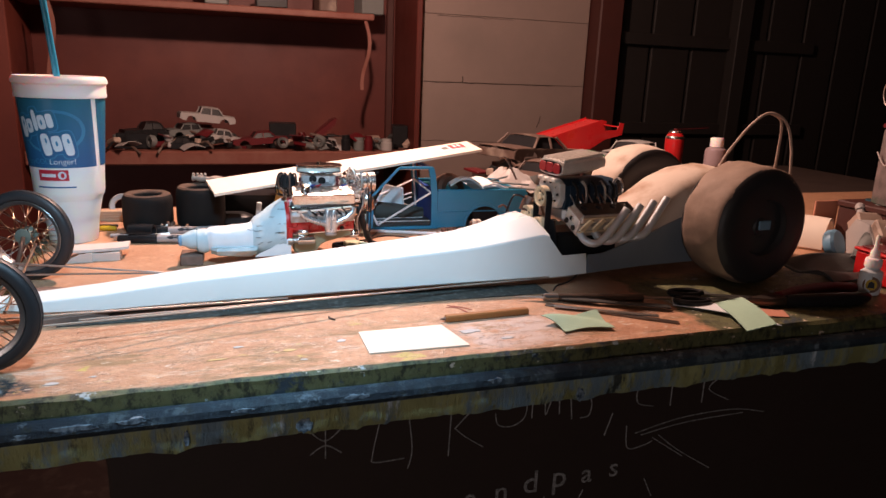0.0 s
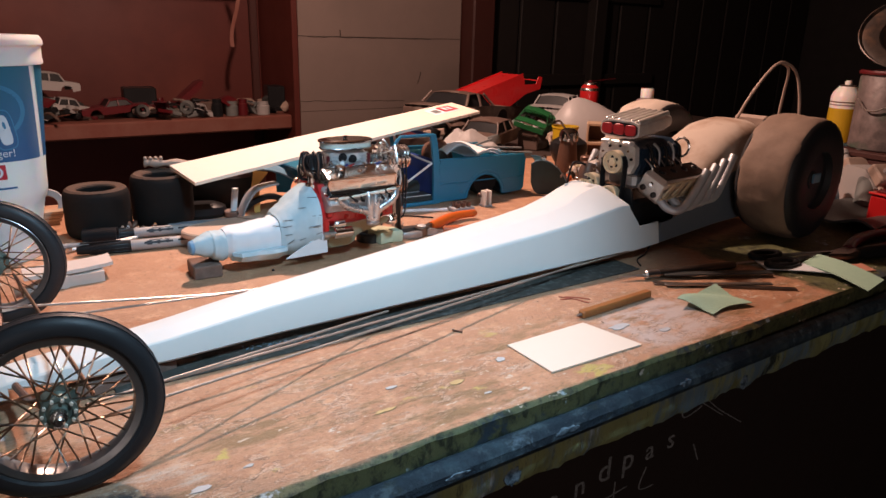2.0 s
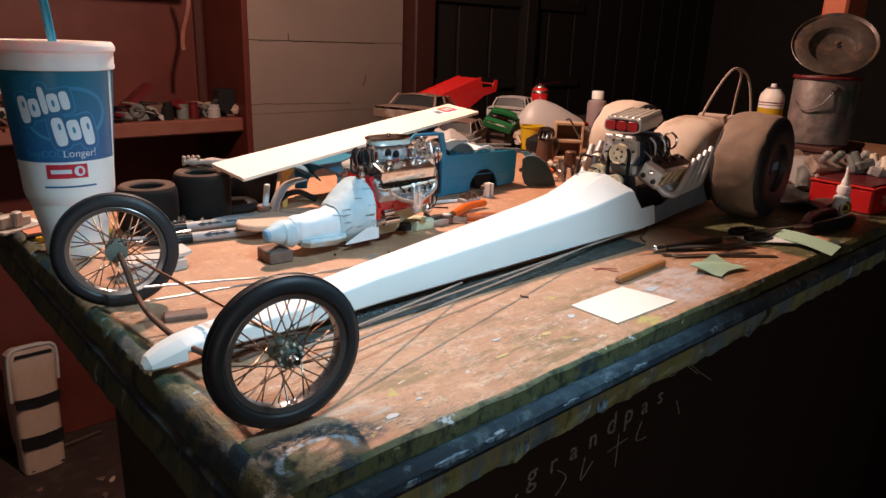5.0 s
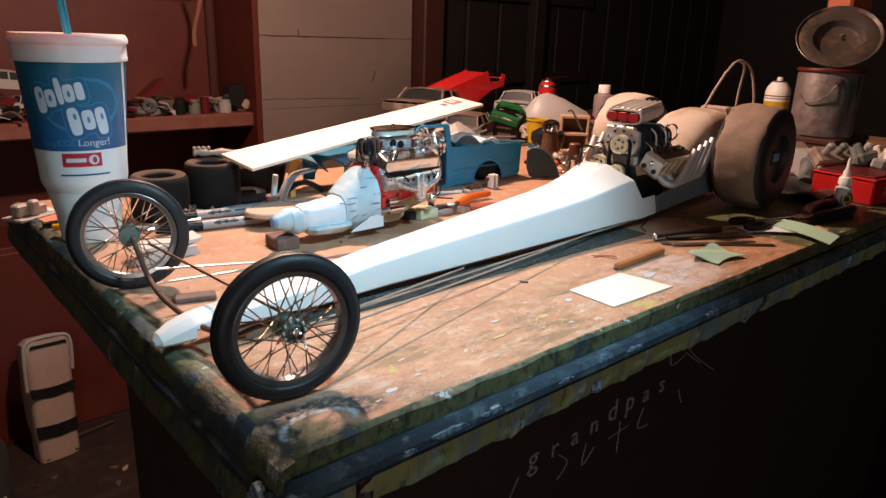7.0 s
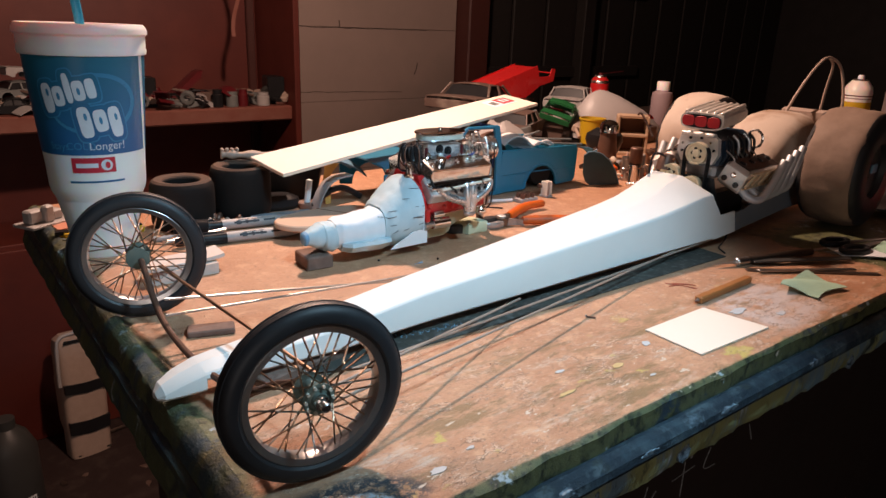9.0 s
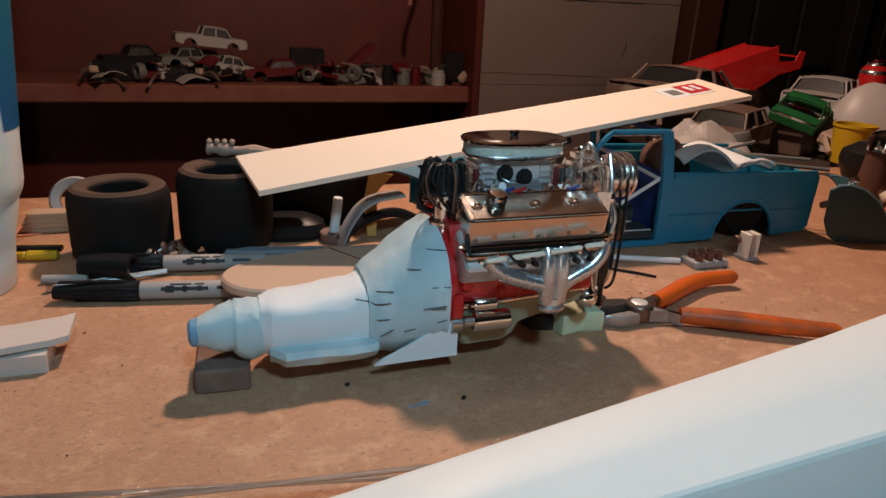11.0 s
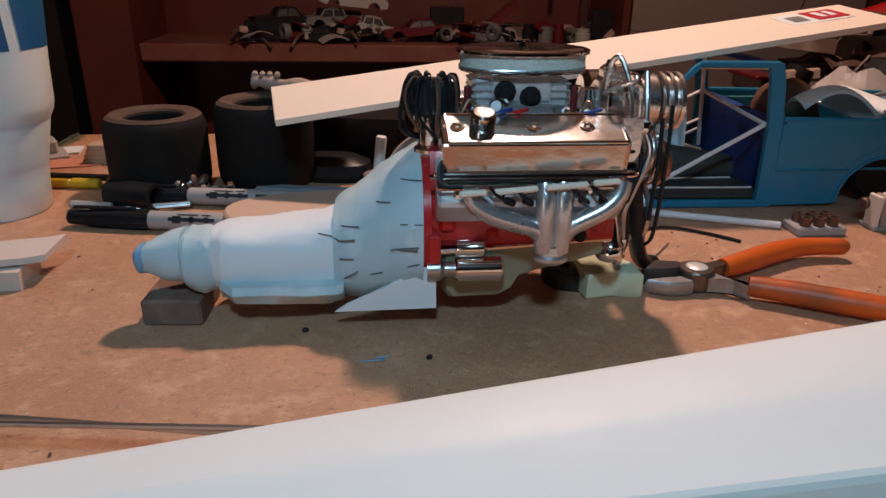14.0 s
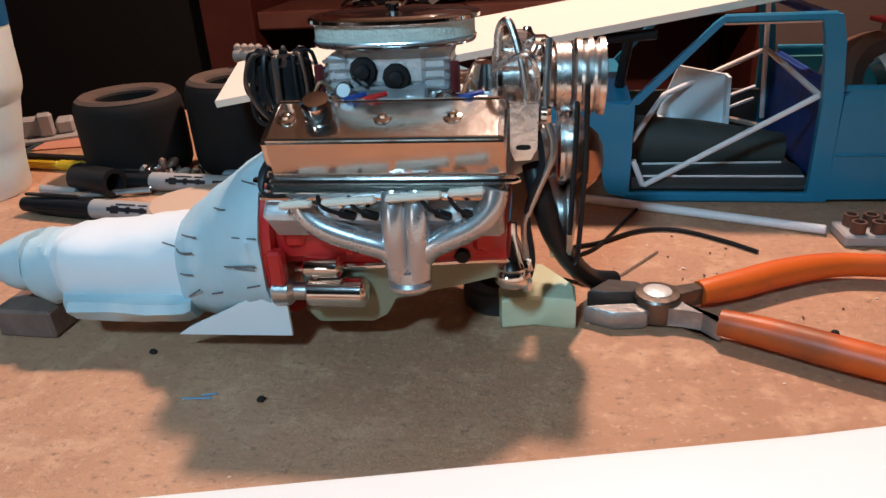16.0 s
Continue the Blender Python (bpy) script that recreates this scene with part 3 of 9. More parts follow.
part("crack", tube([(1.215, 2.1315, 1.145), (1.217, 2.1315, 1.13), (1.214, 2.1315, 1.12)], 0.002, 5), CRACK, back)
part("crack", tube([(1.575, 2.1315, 0.99), (1.570, 2.1315, 0.965), (1.560, 2.1315, 0.945)], 0.0016, 5), CRACK, back)
setting("post_1", cbox(0.11, 0.10, HIGH, 0.006, (1.830, 2.10, MID)), DARKPOST, "dark red-brown upright timber post", "post")
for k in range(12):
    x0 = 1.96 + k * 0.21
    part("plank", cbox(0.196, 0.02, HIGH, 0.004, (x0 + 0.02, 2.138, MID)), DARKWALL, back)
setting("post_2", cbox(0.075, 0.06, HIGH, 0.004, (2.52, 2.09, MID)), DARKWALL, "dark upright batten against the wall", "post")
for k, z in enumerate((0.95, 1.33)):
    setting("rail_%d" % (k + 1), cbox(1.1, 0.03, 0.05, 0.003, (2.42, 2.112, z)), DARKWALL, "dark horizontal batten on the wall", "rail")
setting("post_3", cbox(0.11, 0.05, 1.42, 0.005, (1.500, 0.290, 1.89)), ORANGEPOST, "orange-red board hanging from the ceiling behind the tin", "post")


# ---- red cupboard with open shelves ----
cup_m = at(0.26, 2.20, FLOOR_Z)
cb = group_at("shelf_cupboard", cup_m, "dark red stained built-in cupboard with open shelves of model cars", "cupboard")
wpart("back_board", cbox(1.50, 0.015, HIGH - 0.03, 0.002, (0.26, 2.405, MID)), REDWALL, cb)
wpart("side_board", cbox(0.022, 0.335, HIGH - 0.03, 0.004, (1.008, 2.227, MID)), REDWALL, cb)
wpart("side_board", cbox(0.15, 0.335, HIGH - 0.03, 0.004, (-0.435, 2.227, MID)), REDWALL, cb)
wpart("face_strip", cbox(0.030, 0.02, HIGH - 0.03, 0.004, (0.975, 2.39, MID)), DARKPOST, cb)
wpart("shelf", cbox(1.355, 0.300, 0.050, 0.005, (0.319, 2.237, 0.8206)), REDEDGE, cb, "worn dark red shelf board")
wpart("shelf", cbox(1.20, 0.28, 0.024, 0.004, (0.242, 2.240, 1.345)), REDEDGE, cb, "worn red upper shelf with a pale chipped edge")
wpart("lower_panel", cbox(1.36, 0.02, 0.65, 0.003, (0.315, 2.095, FLOOR_Z + 0.325)), REDWALL, cb)
wpart("lower_shelf", cbox(1.355, 0.28, 0.03, 0.003, (0.319, 2.240, FLOOR_Z + 0.65)), REDWALL, cb)
for x, y in ((-0.25, 2.09), (0.800, 2.10)):
    wpart("peeling_strip", sheet(lambda u, v, x=x, y=y: (x + 0.013 * v + 0.014 * math.sin(5 * u), y - 0.008 - 0.01 * math.sin(4 * u) ** 2, 1.33 - 0.25 * u), 10, 2, 0.001), REDEDGE, cb, "torn strip of veneer hanging down")


# ---- the workbench ----
bench = group_at("workbench", at(0, 0, 0), "worn particle board workbench with paint-caked edges", "workbench")
LONG, DEEP = 2.1, 0.76


def wavy_slab(x0, x1, y0, y1, z0, z1, amp, seed):
    """A slab whose front and near-end edges are chipped and uneven."""
    r = random.Random(seed)
    loop = []
    count = 90
    for k in range(count + 1):
        loop.append((x0 + (x1 - x0) * k / count, y0 + amp * (r.random() - 0.5)))
    loop.append((x1, y1))
    for k in range(34, -1, -1):
        loop.append((x0 + amp * (r.random() - 0.5), y0 + 0.012 + (y1 - y0 - 0.012) * k / 34))

    def ring(z, inset):
        return [(min(max(px, x0 + inset), x1), max(py, y0 + inset), z) if inset else (px, py, z) for px, py in loop]
    return loft([ring(z0, 0), ring(z1 - 0.003, 0), ring(z1, 0.0035)])


wpart("tabletop", wavy_slab(0, LONG, 0, DEEP, TOP - 0.0175, TOP, 0.004, 3), BOARD, bench, "scarred particle board top with glue and paint smears", 30)


def drip_band(n, p0, p1, out, z0, z1, depth, seed):
    """A vertical band along an edge with a ragged, dripping lower rim."""
    r = random.Random(seed)
    low = [z0 - depth * (0.30 * noise.noise(Vector((k * 0.045, seed, 0))) + 1.1 * max(0.0, noise.noise(Vector((k * 0.17, seed, 4)))) + 0.5 * max(0.0, noise.noise(Vector((k * 0.6, seed, 8)))) + 0.08 * r.random()) for k in range(n + 1)]
    p0, p1, out = Vector(p0), Vector(p1), Vector(out)

    def f(u, v):
        k = min(int(u * n + 0.5), n)
        bulge = 0.003 * math.sin(math.pi * v) + 0.0025 * noise.noise(Vector((k * 0.23, v * 1.5, seed))) + 0.001 * noise.noise(Vector((k * 0.8, v * 3, seed)))
        q = p0.lerp(p1, u) + out * bulge
        return (q.x, q.y, z1 + (low[k] - z1) * v)
    return sheet(f, n, 4, 0.006)


wpart("edge_moulding", tube([(-0.012, -0.006, TOP - 0.0235), (LONG, -0.006, TOP - 0.0235)], 0.0090, 10), NAVY, bench, "rounded navy blue painted moulding")
EDGE = ((0.0045, -0.0002), (0.0010, -0.0004), (-0.0030, -0.0030), (-0.0062, -0.0100), (-0.0080, -0.0220))
SKIRT = ((-0.0080, -0.0250), (-0.0115, -0.0320), (-0.0140, -0.0410), (-0.0135, -0.0500), (-0.0100, -0.0560))


def end_strip(profile, seed):
    """A lumpy painted strip along the end of the bench, following a profile in x and z."""
    def f(u, v):
        k = v * (len(profile) - 1)
        i = min(int(k), len(profile) - 2)
        (xa, za), (xb, zb) = profile[i], profile[i + 1]
        y = -0.010 + (DEEP + 0.010) * u
        lump = 0.0016 * noise.noise(Vector((y * 40, v * 3, seed))) + 0.0010 * noise.noise(Vector((y * 140, v * 8, seed + 3)))
        return (xa + (xb - xa) * (k - i) - lump * min(1, v * 4), y, TOP + za + (zb - za) * (k - i) - 0.004 * max(0, noise.noise(Vector((y * 60, 1, seed)))) * (v > 0.9))
    return sheet(f, 180, 10, 0.004)


wpart("end_edge", end_strip(EDGE, 2), OLIVE, bench, "worn end edge caked with dark olive paint")
wpart("end_moulding", tube([(-0.0065 - 0.0012 * noise.noise(Vector((k * 0.31, 2, 0))), -0.012 + (DEEP + 0.012) * k / 60, TOP - 0.0235 + 0.0010 * noise.noise(Vector((k * 0.37, 7, 0)))) for k in range(61)], 0.0078, 10), ENDNAVY, bench, "rounded navy blue painted end moulding")
wpart("end_skirt", end_strip(SKIRT, 6), OLIVE, bench, "lower end face caked with olive paint")
wpart("apron", drip_band(420, (-0.004, -0.004, 0), (LONG, -0.004, 0), (0, -1, 0), TOP - 0.052, TOP - 0.024, 0.006, 5), APRON, bench, "apron caked with olive and blue paint drips")
wpart("front_panel", cbox(1.97, 0.02, 1.00, 0.003, (1.095, 0.19, 0.335)), PANEL, bench, "dark brown front panel scribbled with chalk")
wpart("side_panel", cbox(0.02, 0.522, 1.00, 0.003, (0.116, 0.4615, 0.335)), PANEL, bench)
wpart("rear_panel", cbox(1.97, 0.02, 1.00, 0.003, (1.095, 0.735, 0.335)), PANEL, bench)
wpart("under_board", cbox(2.0, 0.70, 0.042, 0.002, (1.06, 0.40, TOP - 0.0390)), PANEL, bench)
wpart("plinth", cbox(1.75, 0.5, 0.035, 0.003, (1.15, 0.46, FLOOR_Z + 0.0175)), PANEL, bench)


def stroke(points, r=0.0009):
    return tube(curve([(x, 0.1792, z) for x, z in points], 5), r, 5)


CHALK_LINES = (
    ((0.343, 0.750), (0.343, 0.705)), ((0.325, 0.742), (0.343, 0.728), (0.362, 0.742)), ((0.325, 0.712), (0.343, 0.722), (0.362, 0.710)),
    ((0.408, 0.742), (0.400, 0.700), (0.403, 0.690), (0.44, 0.690)), ((0.445, 0.748), (0.450, 0.700), (0.445, 0.675)), ((0.500, 0.748), (0.498, 0.684)), ((0.505, 0.722), (0.520, 0.708), (0.545, 0.690)), ((0.506, 0.722), (0.535, 0.752)),
    ((0.560, 0.735), (0.565, 0.718), (0.585, 0.714), (0.602, 0.725), (0.604, 0.750)), ((0.612, 0.748), (0.612, 0.722)), ((0.630, 0.750), (0.632, 0.724), (0.640, 0.745), (0.650, 0.748), (0.652, 0.722)),
    ((0.668, 0.742), (0.672, 0.712)), ((0.690, 0.746), (0.700, 0.735), (0.698, 0.715), (0.684, 0.712)), ((0.735, 0.712), (0.725, 0.680)), ((0.790, 0.752), (0.772, 0.742), (0.775, 0.722), (0.800, 0.715)),
    ((0.828, 0.752), (0.828, 0.712)), ((0.882, 0.752), (0.882, 0.710)), ((0.912, 0.748), (0.892, 0.730), (0.930, 0.708)),
    ((0.760, 0.690), (0.765, 0.655), (0.790, 0.655), (0.805, 0.660)), ((0.775, 0.676), (0.850, 0.690), (0.940, 0.692), (1.0, 0.680)), ((0.785, 0.672), (0.86, 0.682), (0.96, 0.684)), ((0.815, 0.668), (0.850, 0.640), (0.912, 0.600)), ((0.805, 0.665), (0.86, 0.628)),
    ((0.640, 0.600), (0.640, 0.545)), ((0.615, 0.580), (0.665, 0.584)), ((0.70, 0.60), (0.69, 0.57), (0.72, 0.565)), ((0.50, 0.60), (0.52, 0.58), (0.50, 0.56)), ((0.42, 0.60), (0.40, 0.56), (0.40, 0.52)),
    ((0.56, 0.595), (0.555, 0.56), (0.58, 0.58)), ((0.80, 0.60), (0.815, 0.57)),
)
for pts in CHALK_LINES:
    wpart("chalk_mark", stroke(pts), CHALK, bench)
word = "grandpas"
for k, ch in enumerate(word):
    g = letters(ch, 0.048 if ch in "dgp" else 0.042, 0.0004)
    wpart("chalk_letter", moved(g, at(0.447 + 0.0428 * k, 0.1792, 0.616 + 0.002 * k + (0.0 if ch in "dgp" else -0.004), 90, 0, 0)), CHALK, bench)

MAROON = material("maroon_paint", (0.05, 0.010, 0.014), 0.4, second=(0.03, 0.008, 0.010), scale=60, third=(0.30, 0.32, 0.34), third_scale=70, bump=0.2)
PALEBLUEPAINT = material("dried_pale_blue_paint", (0.25, 0.34, 0.41), 0.7, second=(0.03, 0.055, 0.08), scale=190, amount=1.0, spread=0.22, bump=0.8, bump_scale=240)
# paint rings and spots left on the corner of the top
for x, y, z, rx, rz, wd, hh, sd in ((0.002, -0.0140, TOP - 0.024, 90, 0, 0.010, 0.012, 1), (-0.0150, 0.006, TOP - 0.026, 90, -90, 0.011, 0.012, 2), (-0.0150, -0.002, TOP - 0.040, 90, -90, 0.006, 0.014, 14), (0.295, -0.0098, TOP - 0.044, 90, 0, 0.008, 0.010, 4), (0.565, -0.0098, TOP - 0.045, 90, 0, 0.008, 0.011, 5), (0.200, -0.0098, TOP - 0.043, 90, 0, 0.003, 0.008, 6), (0.120, -0.0146, TOP - 0.0205, 90, 0, 0.020, 0.004, 7), (0.162, -0.0146, TOP - 0.0200, 90, 0, 0.014, 0.003, 8), (0.085, -0.0146, TOP - 0.0225, 90, 0, 0.009, 0.003, 9), (0.245, -0.0146, TOP - 0.0215, 90, 0, 0.010, 0.0025, 10), (0.340, -0.0146, TOP - 0.0205, 90, 0, 0.012, 0.003, 11), (0.026, -0.0110, TOP - 0.0460, 90, 0, 0.007, 0.005, 12), (0.470, -0.0146, TOP - 0.0205, 90, 0, 0.009, 0.003, 13)):
    poly = []
    for k in range(40):
        c0, s0 = math.cos(k * 0.15708), math.sin(k * 0.15708)
        q = 0.75 + 0.45 * noise.noise(Vector((c0 * 1.4, s0 * 1.4, sd * 7.3))) + 0.18 * noise.noise(Vector((c0 * 5, s0 * 5, sd * 3.1)))
        poly.append((wd * q * c0, hh * q * s0))
    wpart("corner_paint", moved(prism(poly, -0.005, 0.0003, 0.0003), at(x, y, z, rx, 0, rz)), PALEBLUEPAINT, bench, "splash of pale blue dried paint")

wpart("paint_patch", moved(prism([(-0.007, -0.014), (0.006, -0.013), (0.008, 0.004), (0.006, 0.013), (-0.006, 0.012)], -0.003, 0.0012, 0.0004), at(0.052, -0.0090, TOP - 0.040, 90, 0, 0)), MAROON, bench, "dark maroon patch of paint")


def smear(points, w, seed, lift=0.0013):
    r = random.Random(seed)
    pts = curve(points, 6)
    poly = []
    for side in (1, -1):
        seq = list(range(len(pts))) if side > 0 else list(range(len(pts) - 1, -1, -1))
        for i in seq:
            d = (pts[min(i + 1, len(pts) - 1)] - pts[max(i - 1, 0)]).normalized()
            q = pts[i] + Vector((-d.y, d.x, 0)) * side * w * (0.85 + 0.55 * noise.noise(pts[i] * 90 + Vector((seed, side * 3, 0))) + 0.12 * r.random())
            poly.append((q.x, q.y))
    return prism(poly, TOP + 0.0002, TOP + lift)


PALEPAINT = material("dried_pale_paint", (0.50, 0.52, 0.53), 0.6, second=(0.36, 0.36, 0.36), scale=90, bump=0.3)
YELLOWPAINT = material("dried_ochre_paint", (0.56, 0.40, 0.19), 0.6, second=(0.45, 0.29, 0.12), scale=90, bump=0.3)
for k, (x, y, a, b, mat) in enumerate(((0.099, 0.026, 0.008, 0.004, PALEPAINT), (0.129, 0.033, 0.005, 0.002, PALEPAINT), (0.245, 0.070, 0.006, 0.003, PALEPAINT), (0.225, 0.045, 0.012, 0.003, YELLOWPAINT),
                                       (0.29, 0.052, 0.009, 0.004, YELLOWPAINT), (0.34, 0.064, 0.007, 0.005, PALEPAINT), (0.30, 0.028, 0.004, 0.002, PALEPAINT), (0.47, 0.06, 0.016, 0.007, PALEPAINT), (0.50, 0.035, 0.012, 0.004, PALEPAINT))):
    r = random.Random(20 + k)
    a, b = a * 0.75, b * 0.75
    poly = [(x + a * (0.55 + 0.6 * r.random()) * math.cos(t * 0.524), y + b * (0.55 + 0.6 * r.random()) * math.sin(t * 0.524)) for t in range(12)]
    solid("paint_spot", prism(poly, 0.0002, 0.0006), mat, at(0, 0, TOP), "small flake of dried paint on the bench top", "stain", "paint spots")

RUST = material("dried_red_paint", (0.30, 0.075, 0.045), 0.6, second=(0.20, 0.05, 0.03), scale=160)
for x0, y0, x1, y1 in ((0.474, 0.141, 0.488, 0.114), (0.479, 0.137, 0.496, 0.120), (0.470, 0.134, 0.482, 0.129)):
    solid("red_scratch", smear([(x0, y0, TOP), ((x0 + x1) / 2 + 0.002, (y0 + y1) / 2, TOP), (x1, y1, TOP)], 0.0011, int(x0 * 1000), 0.0006), RUST, at(0, 0, 0), "thin smear of dried red paint on the bench top", "stain", "red scratches")
bit = group_at("brass_screw", at(0.3415, 0.123, TOP), "small dark screw with a bright head lying on the bench", "screw")
wpart("shank", rod((0.339, 0.1265, TOP + 0.0012), (0.3440, 0.1205, TOP + 0.0010), 0.0009, 8), BROWNTUBE, bit)
wpart("head", rod((0.3382, 0.1275, TOP + 0.0015), (0.339, 0.1265, TOP + 0.0015), 0.0014, 10), CHROME, bit)

# second bench behind, which carries the heap of model bodies
bench2 = group_at("rear_bench", at(1.50, 1.02, FLOOR_Z), "dark low bench behind heaped with model car bodies", "workbench")
wpart("tabletop", cbox(1.16, 0.52, 0.03, 0.004, (1.525, 1.03, TOP - 0.021)), PANEL, bench2)
for x in (0.99, 2.06):
    for y in (0.83, 1.24):
        wpart("leg", cbox(0.06, 0.06, TOP - 0.036 - FLOOR_Z, 0.004, (x, y, (TOP - 0.036 + FLOOR_Z) / 2)), PANEL, bench2)


# ---- the long dragster model ----
DM = at(0, 0.182, TOP, 0, 0, 5.2)
drag = group_at("model_dragster", DM, "long white dragster model with wire front wheels and unpainted rear", "model car")


def dpart(name, geom, mat, parent=None, label="", smooth=35):
    return part(name, geom, mat, parent or drag, label, smooth)


def hull_section(s, n0, n1, zc, zt, b0, zb, k=0.0022):
    """One cross-section of the hull: near chine n0, far crease n1, flared flank down to b0, gently crowned top."""
    w = n1 - n0
    return [(s, b0 + k, zb), (s, b0, zb + k), (s, n0 + 0.06 * (b0 - n0), zc - k), (s, n0 + k * 0.25, zc - k * 0.2), (s, n0 + k * 0.9, zc + k * 0.28),
            (s, n0 + w * 0.42, zc + (zt - zc) * 0.78 + w * 0.015), (s, n0 + w * 0.5, zc + (zt - zc) * 0.95 + w * 0.012), (s, n1 - k, zt), (s, n1, zt - k * 0.3),
            (s, n1 + w * 0.10, zc - 0.30 * (zc - zb)), (s, n1 + w * 0.11, zb + k), (s, n1 + w * 0.08, zb)]


HULL = [(-0.0110, -0.0052, 0.0020, 0.0098, 0.0115, -0.0055, 0.0070), (-0.0070, -0.0095, 0.0055, 0.0120, 0.0158, -0.0100, 0.0070), (0.0040, -0.0125, 0.0080, 0.0165, 0.0205, -0.0130, 0.0075),
        (0.0180, -0.0145, 0.0092, 0.0200, 0.0240, -0.0150, 0.0080), (0.0184, -0.0146, 0.0092, 0.0201, 0.0241, -0.0151, 0.0155), (0.0300, -0.0153, 0.0096, 0.0212, 0.0250, -0.0162, 0.0140),
        (0.0600, -0.0172, 0.0105, 0.0225, 0.0265, -0.0185, 0.0110), (0.1200, -0.0198, 0.0125, 0.0258, 0.0298, -0.0220, 0.0090)]
for k, hump in ((0.20, 0), (0.30, 0), (0.40, 0), (0.48, 0), (0.525, 0.0015), (0.560, 0.0065), (0.585, 0.0125), (0.603, 0.0155), (0.613, 0.0160), (0.622, 0.0120)):
    HULL.append((k, -0.0071 - 0.0655 * k, 0.0047 + 0.0376 * k, 0.0203 + 0.0605 * k + hump * 0.45, 0.0256 + 0.0635 * k + hump, -0.0071 - 0.0780 * k, 0.0075 + 0.0060 * k))
dpart("hull", loft([hull_section(*h) for h in HULL]), WHITE, label="white sheet plastic nose and cowl", smooth=16)
for sg in (-1, 1):
    dpart("side_panel", loft([[(x, sg * a, z) for a, z in ((b0, z0), (b0 - 0.002, z0), (b1 - 0.002, z1), (b1, z1))] for x, b0, z0, b1, z1 in ((0.6210, 0.0556, 0.0113, 0.0476, 0.0620), (0.6400, 0.0560, 0.0118, 0.0520, 0.0370), (0.6755, 0.0562, 0.0125, 0.0520, 0.0375))]), WHITE)
SLATE = material("slate_primer", (0.165, 0.205, 0.245), 0.6, second=(0.125, 0.155, 0.19), scale=14, bump=0.1)
rear_side = [(0.677, 0.012), (0.90, 0.018), (0.90, 0.098), (0.83, 0.078), (0.755, 0.052), (0.70, 0.037), (0.677, 0.036)]
for sg in (-1, 1):
    dpart("rear_side_panel", moved(prism(rear_side, -0.001, 0.001), Matrix(((1, 0, 0, 0), (-sg * 0.022, 0, 1, sg * 0.0685), (0, 1, 0, 0), (0, 0, 0, 1)))), SLATE, label="bluish grey primed rear flank")
dpart("floor_pan", cbox(0.30, 0.088, 0.004, 0.001, (0.77, 0, 0.013)), SLATE)


def arch(s, w, z0, z1, n=14):
    pts = []
    for k in range(n + 1):
        t = math.pi * k / n
        c, q = math.cos(t), math.sin(t)
        pts.append((s, -math.copysign(abs(c) ** 0.6, c) * w, z0 + abs(q) ** 0.5 * (z1 - z0)))
    return pts


dpart("fairing", loft([arch(0.735, 0.043, 0.035, 0.054), arch(0.785, 0.046, 0.045, 0.096), arch(0.83, 0.050, 0.06, 0.124), arch(0.865, 0.053, 0.07, 0.1365), arch(0.905, 0.053, 0.07, 0.141)]), PUTTY, label="beige body putty fairing in front of the cockpit")
dpart("cockpit_rim", loft([[(0.905 + 0.10 * k / 8, n * (1 - 0.25 * (k / 8) ** 2), z) for n, z in ((-0.054, 0.05), (-0.054, 0.125), (-0.046, 0.132), (-0.044, 0.06), (-0.044, 0.05))] for k in range(9)]), PUTTY)
dpart("cockpit_rim", loft([[(0.905 + 0.10 * k / 8, n * (1 - 0.25 * (k / 8) ** 2), z) for n, z in ((0.054, 0.05), (0.054, 0.125), (0.046, 0.132), (0.044, 0.06), (0.044, 0.05))] for k in range(9)]), PUTTY)
dpart("tail_cover", loft([arch(1.0, 0.043, 0.05, 0.118), arch(1.03, 0.038, 0.05, 0.112), arch(1.05, 0.028, 0.05, 0.09)]), PUTTY)
dpart("seat_back", cbox(0.012, 0.07, 0.08, 0.004, (0.985, 0, 0.10)), TAN)
dpart("roll_hoop", tube(curve([(0.944, 0.018, 0.12), (0.962, 0.010, 0.160), (0.990, 0.000, 0.200), (1.013, -0.008, 0.215), (1.034, -0.020, 0.202), (1.043, -0.028, 0.165), (1.044, -0.034, 0.11)], 8), 0.0021, 10), TAN, label="bent tan roll hoop")
dpart("roll_hoop", tube(curve([(1.013, -0.008, 0.215), (1.037, -0.008, 0.203), (1.050, 0.000, 0.165), (1.052, 0.004, 0.11)], 8), 0.0020, 10), TAN, label="bent tan roll hoop")


def tyre_profile(r, w, rim):
    h = w / 2
    half = [(rim, 0.86), (rim + (r - rim) * 0.45, 1.0), (r * 0.86, 0.99), (r * 0.915, 0.94), (r * 0.955, 0.85), (r * 0.98, 0.72), (r * 0.993, 0.55), (r, 0.36), (r * 1.004, 0.18), (r * 1.005, 0.0)]
    return [(a, -b * h) for a, b in half] + [(a, b * h) for a, b in half[-2::-1]] + [(rim * 0.96, h * 0.5), (rim * 0.96, -h * 0.5), (rim, -h * 0.86)]


def lumpy(geom, amp, seed, scale=38):
    out = []
    for v in geom[0]:
        v = Vector(v)
        k = noise.noise(v * scale + Vector((seed, 0, 0))) + 0.45 * noise.noise(v * scale * 2.7 + Vector((0, seed, 0)))
        out.append(v + v.normalized() * amp * k)
    return out, geom[1]


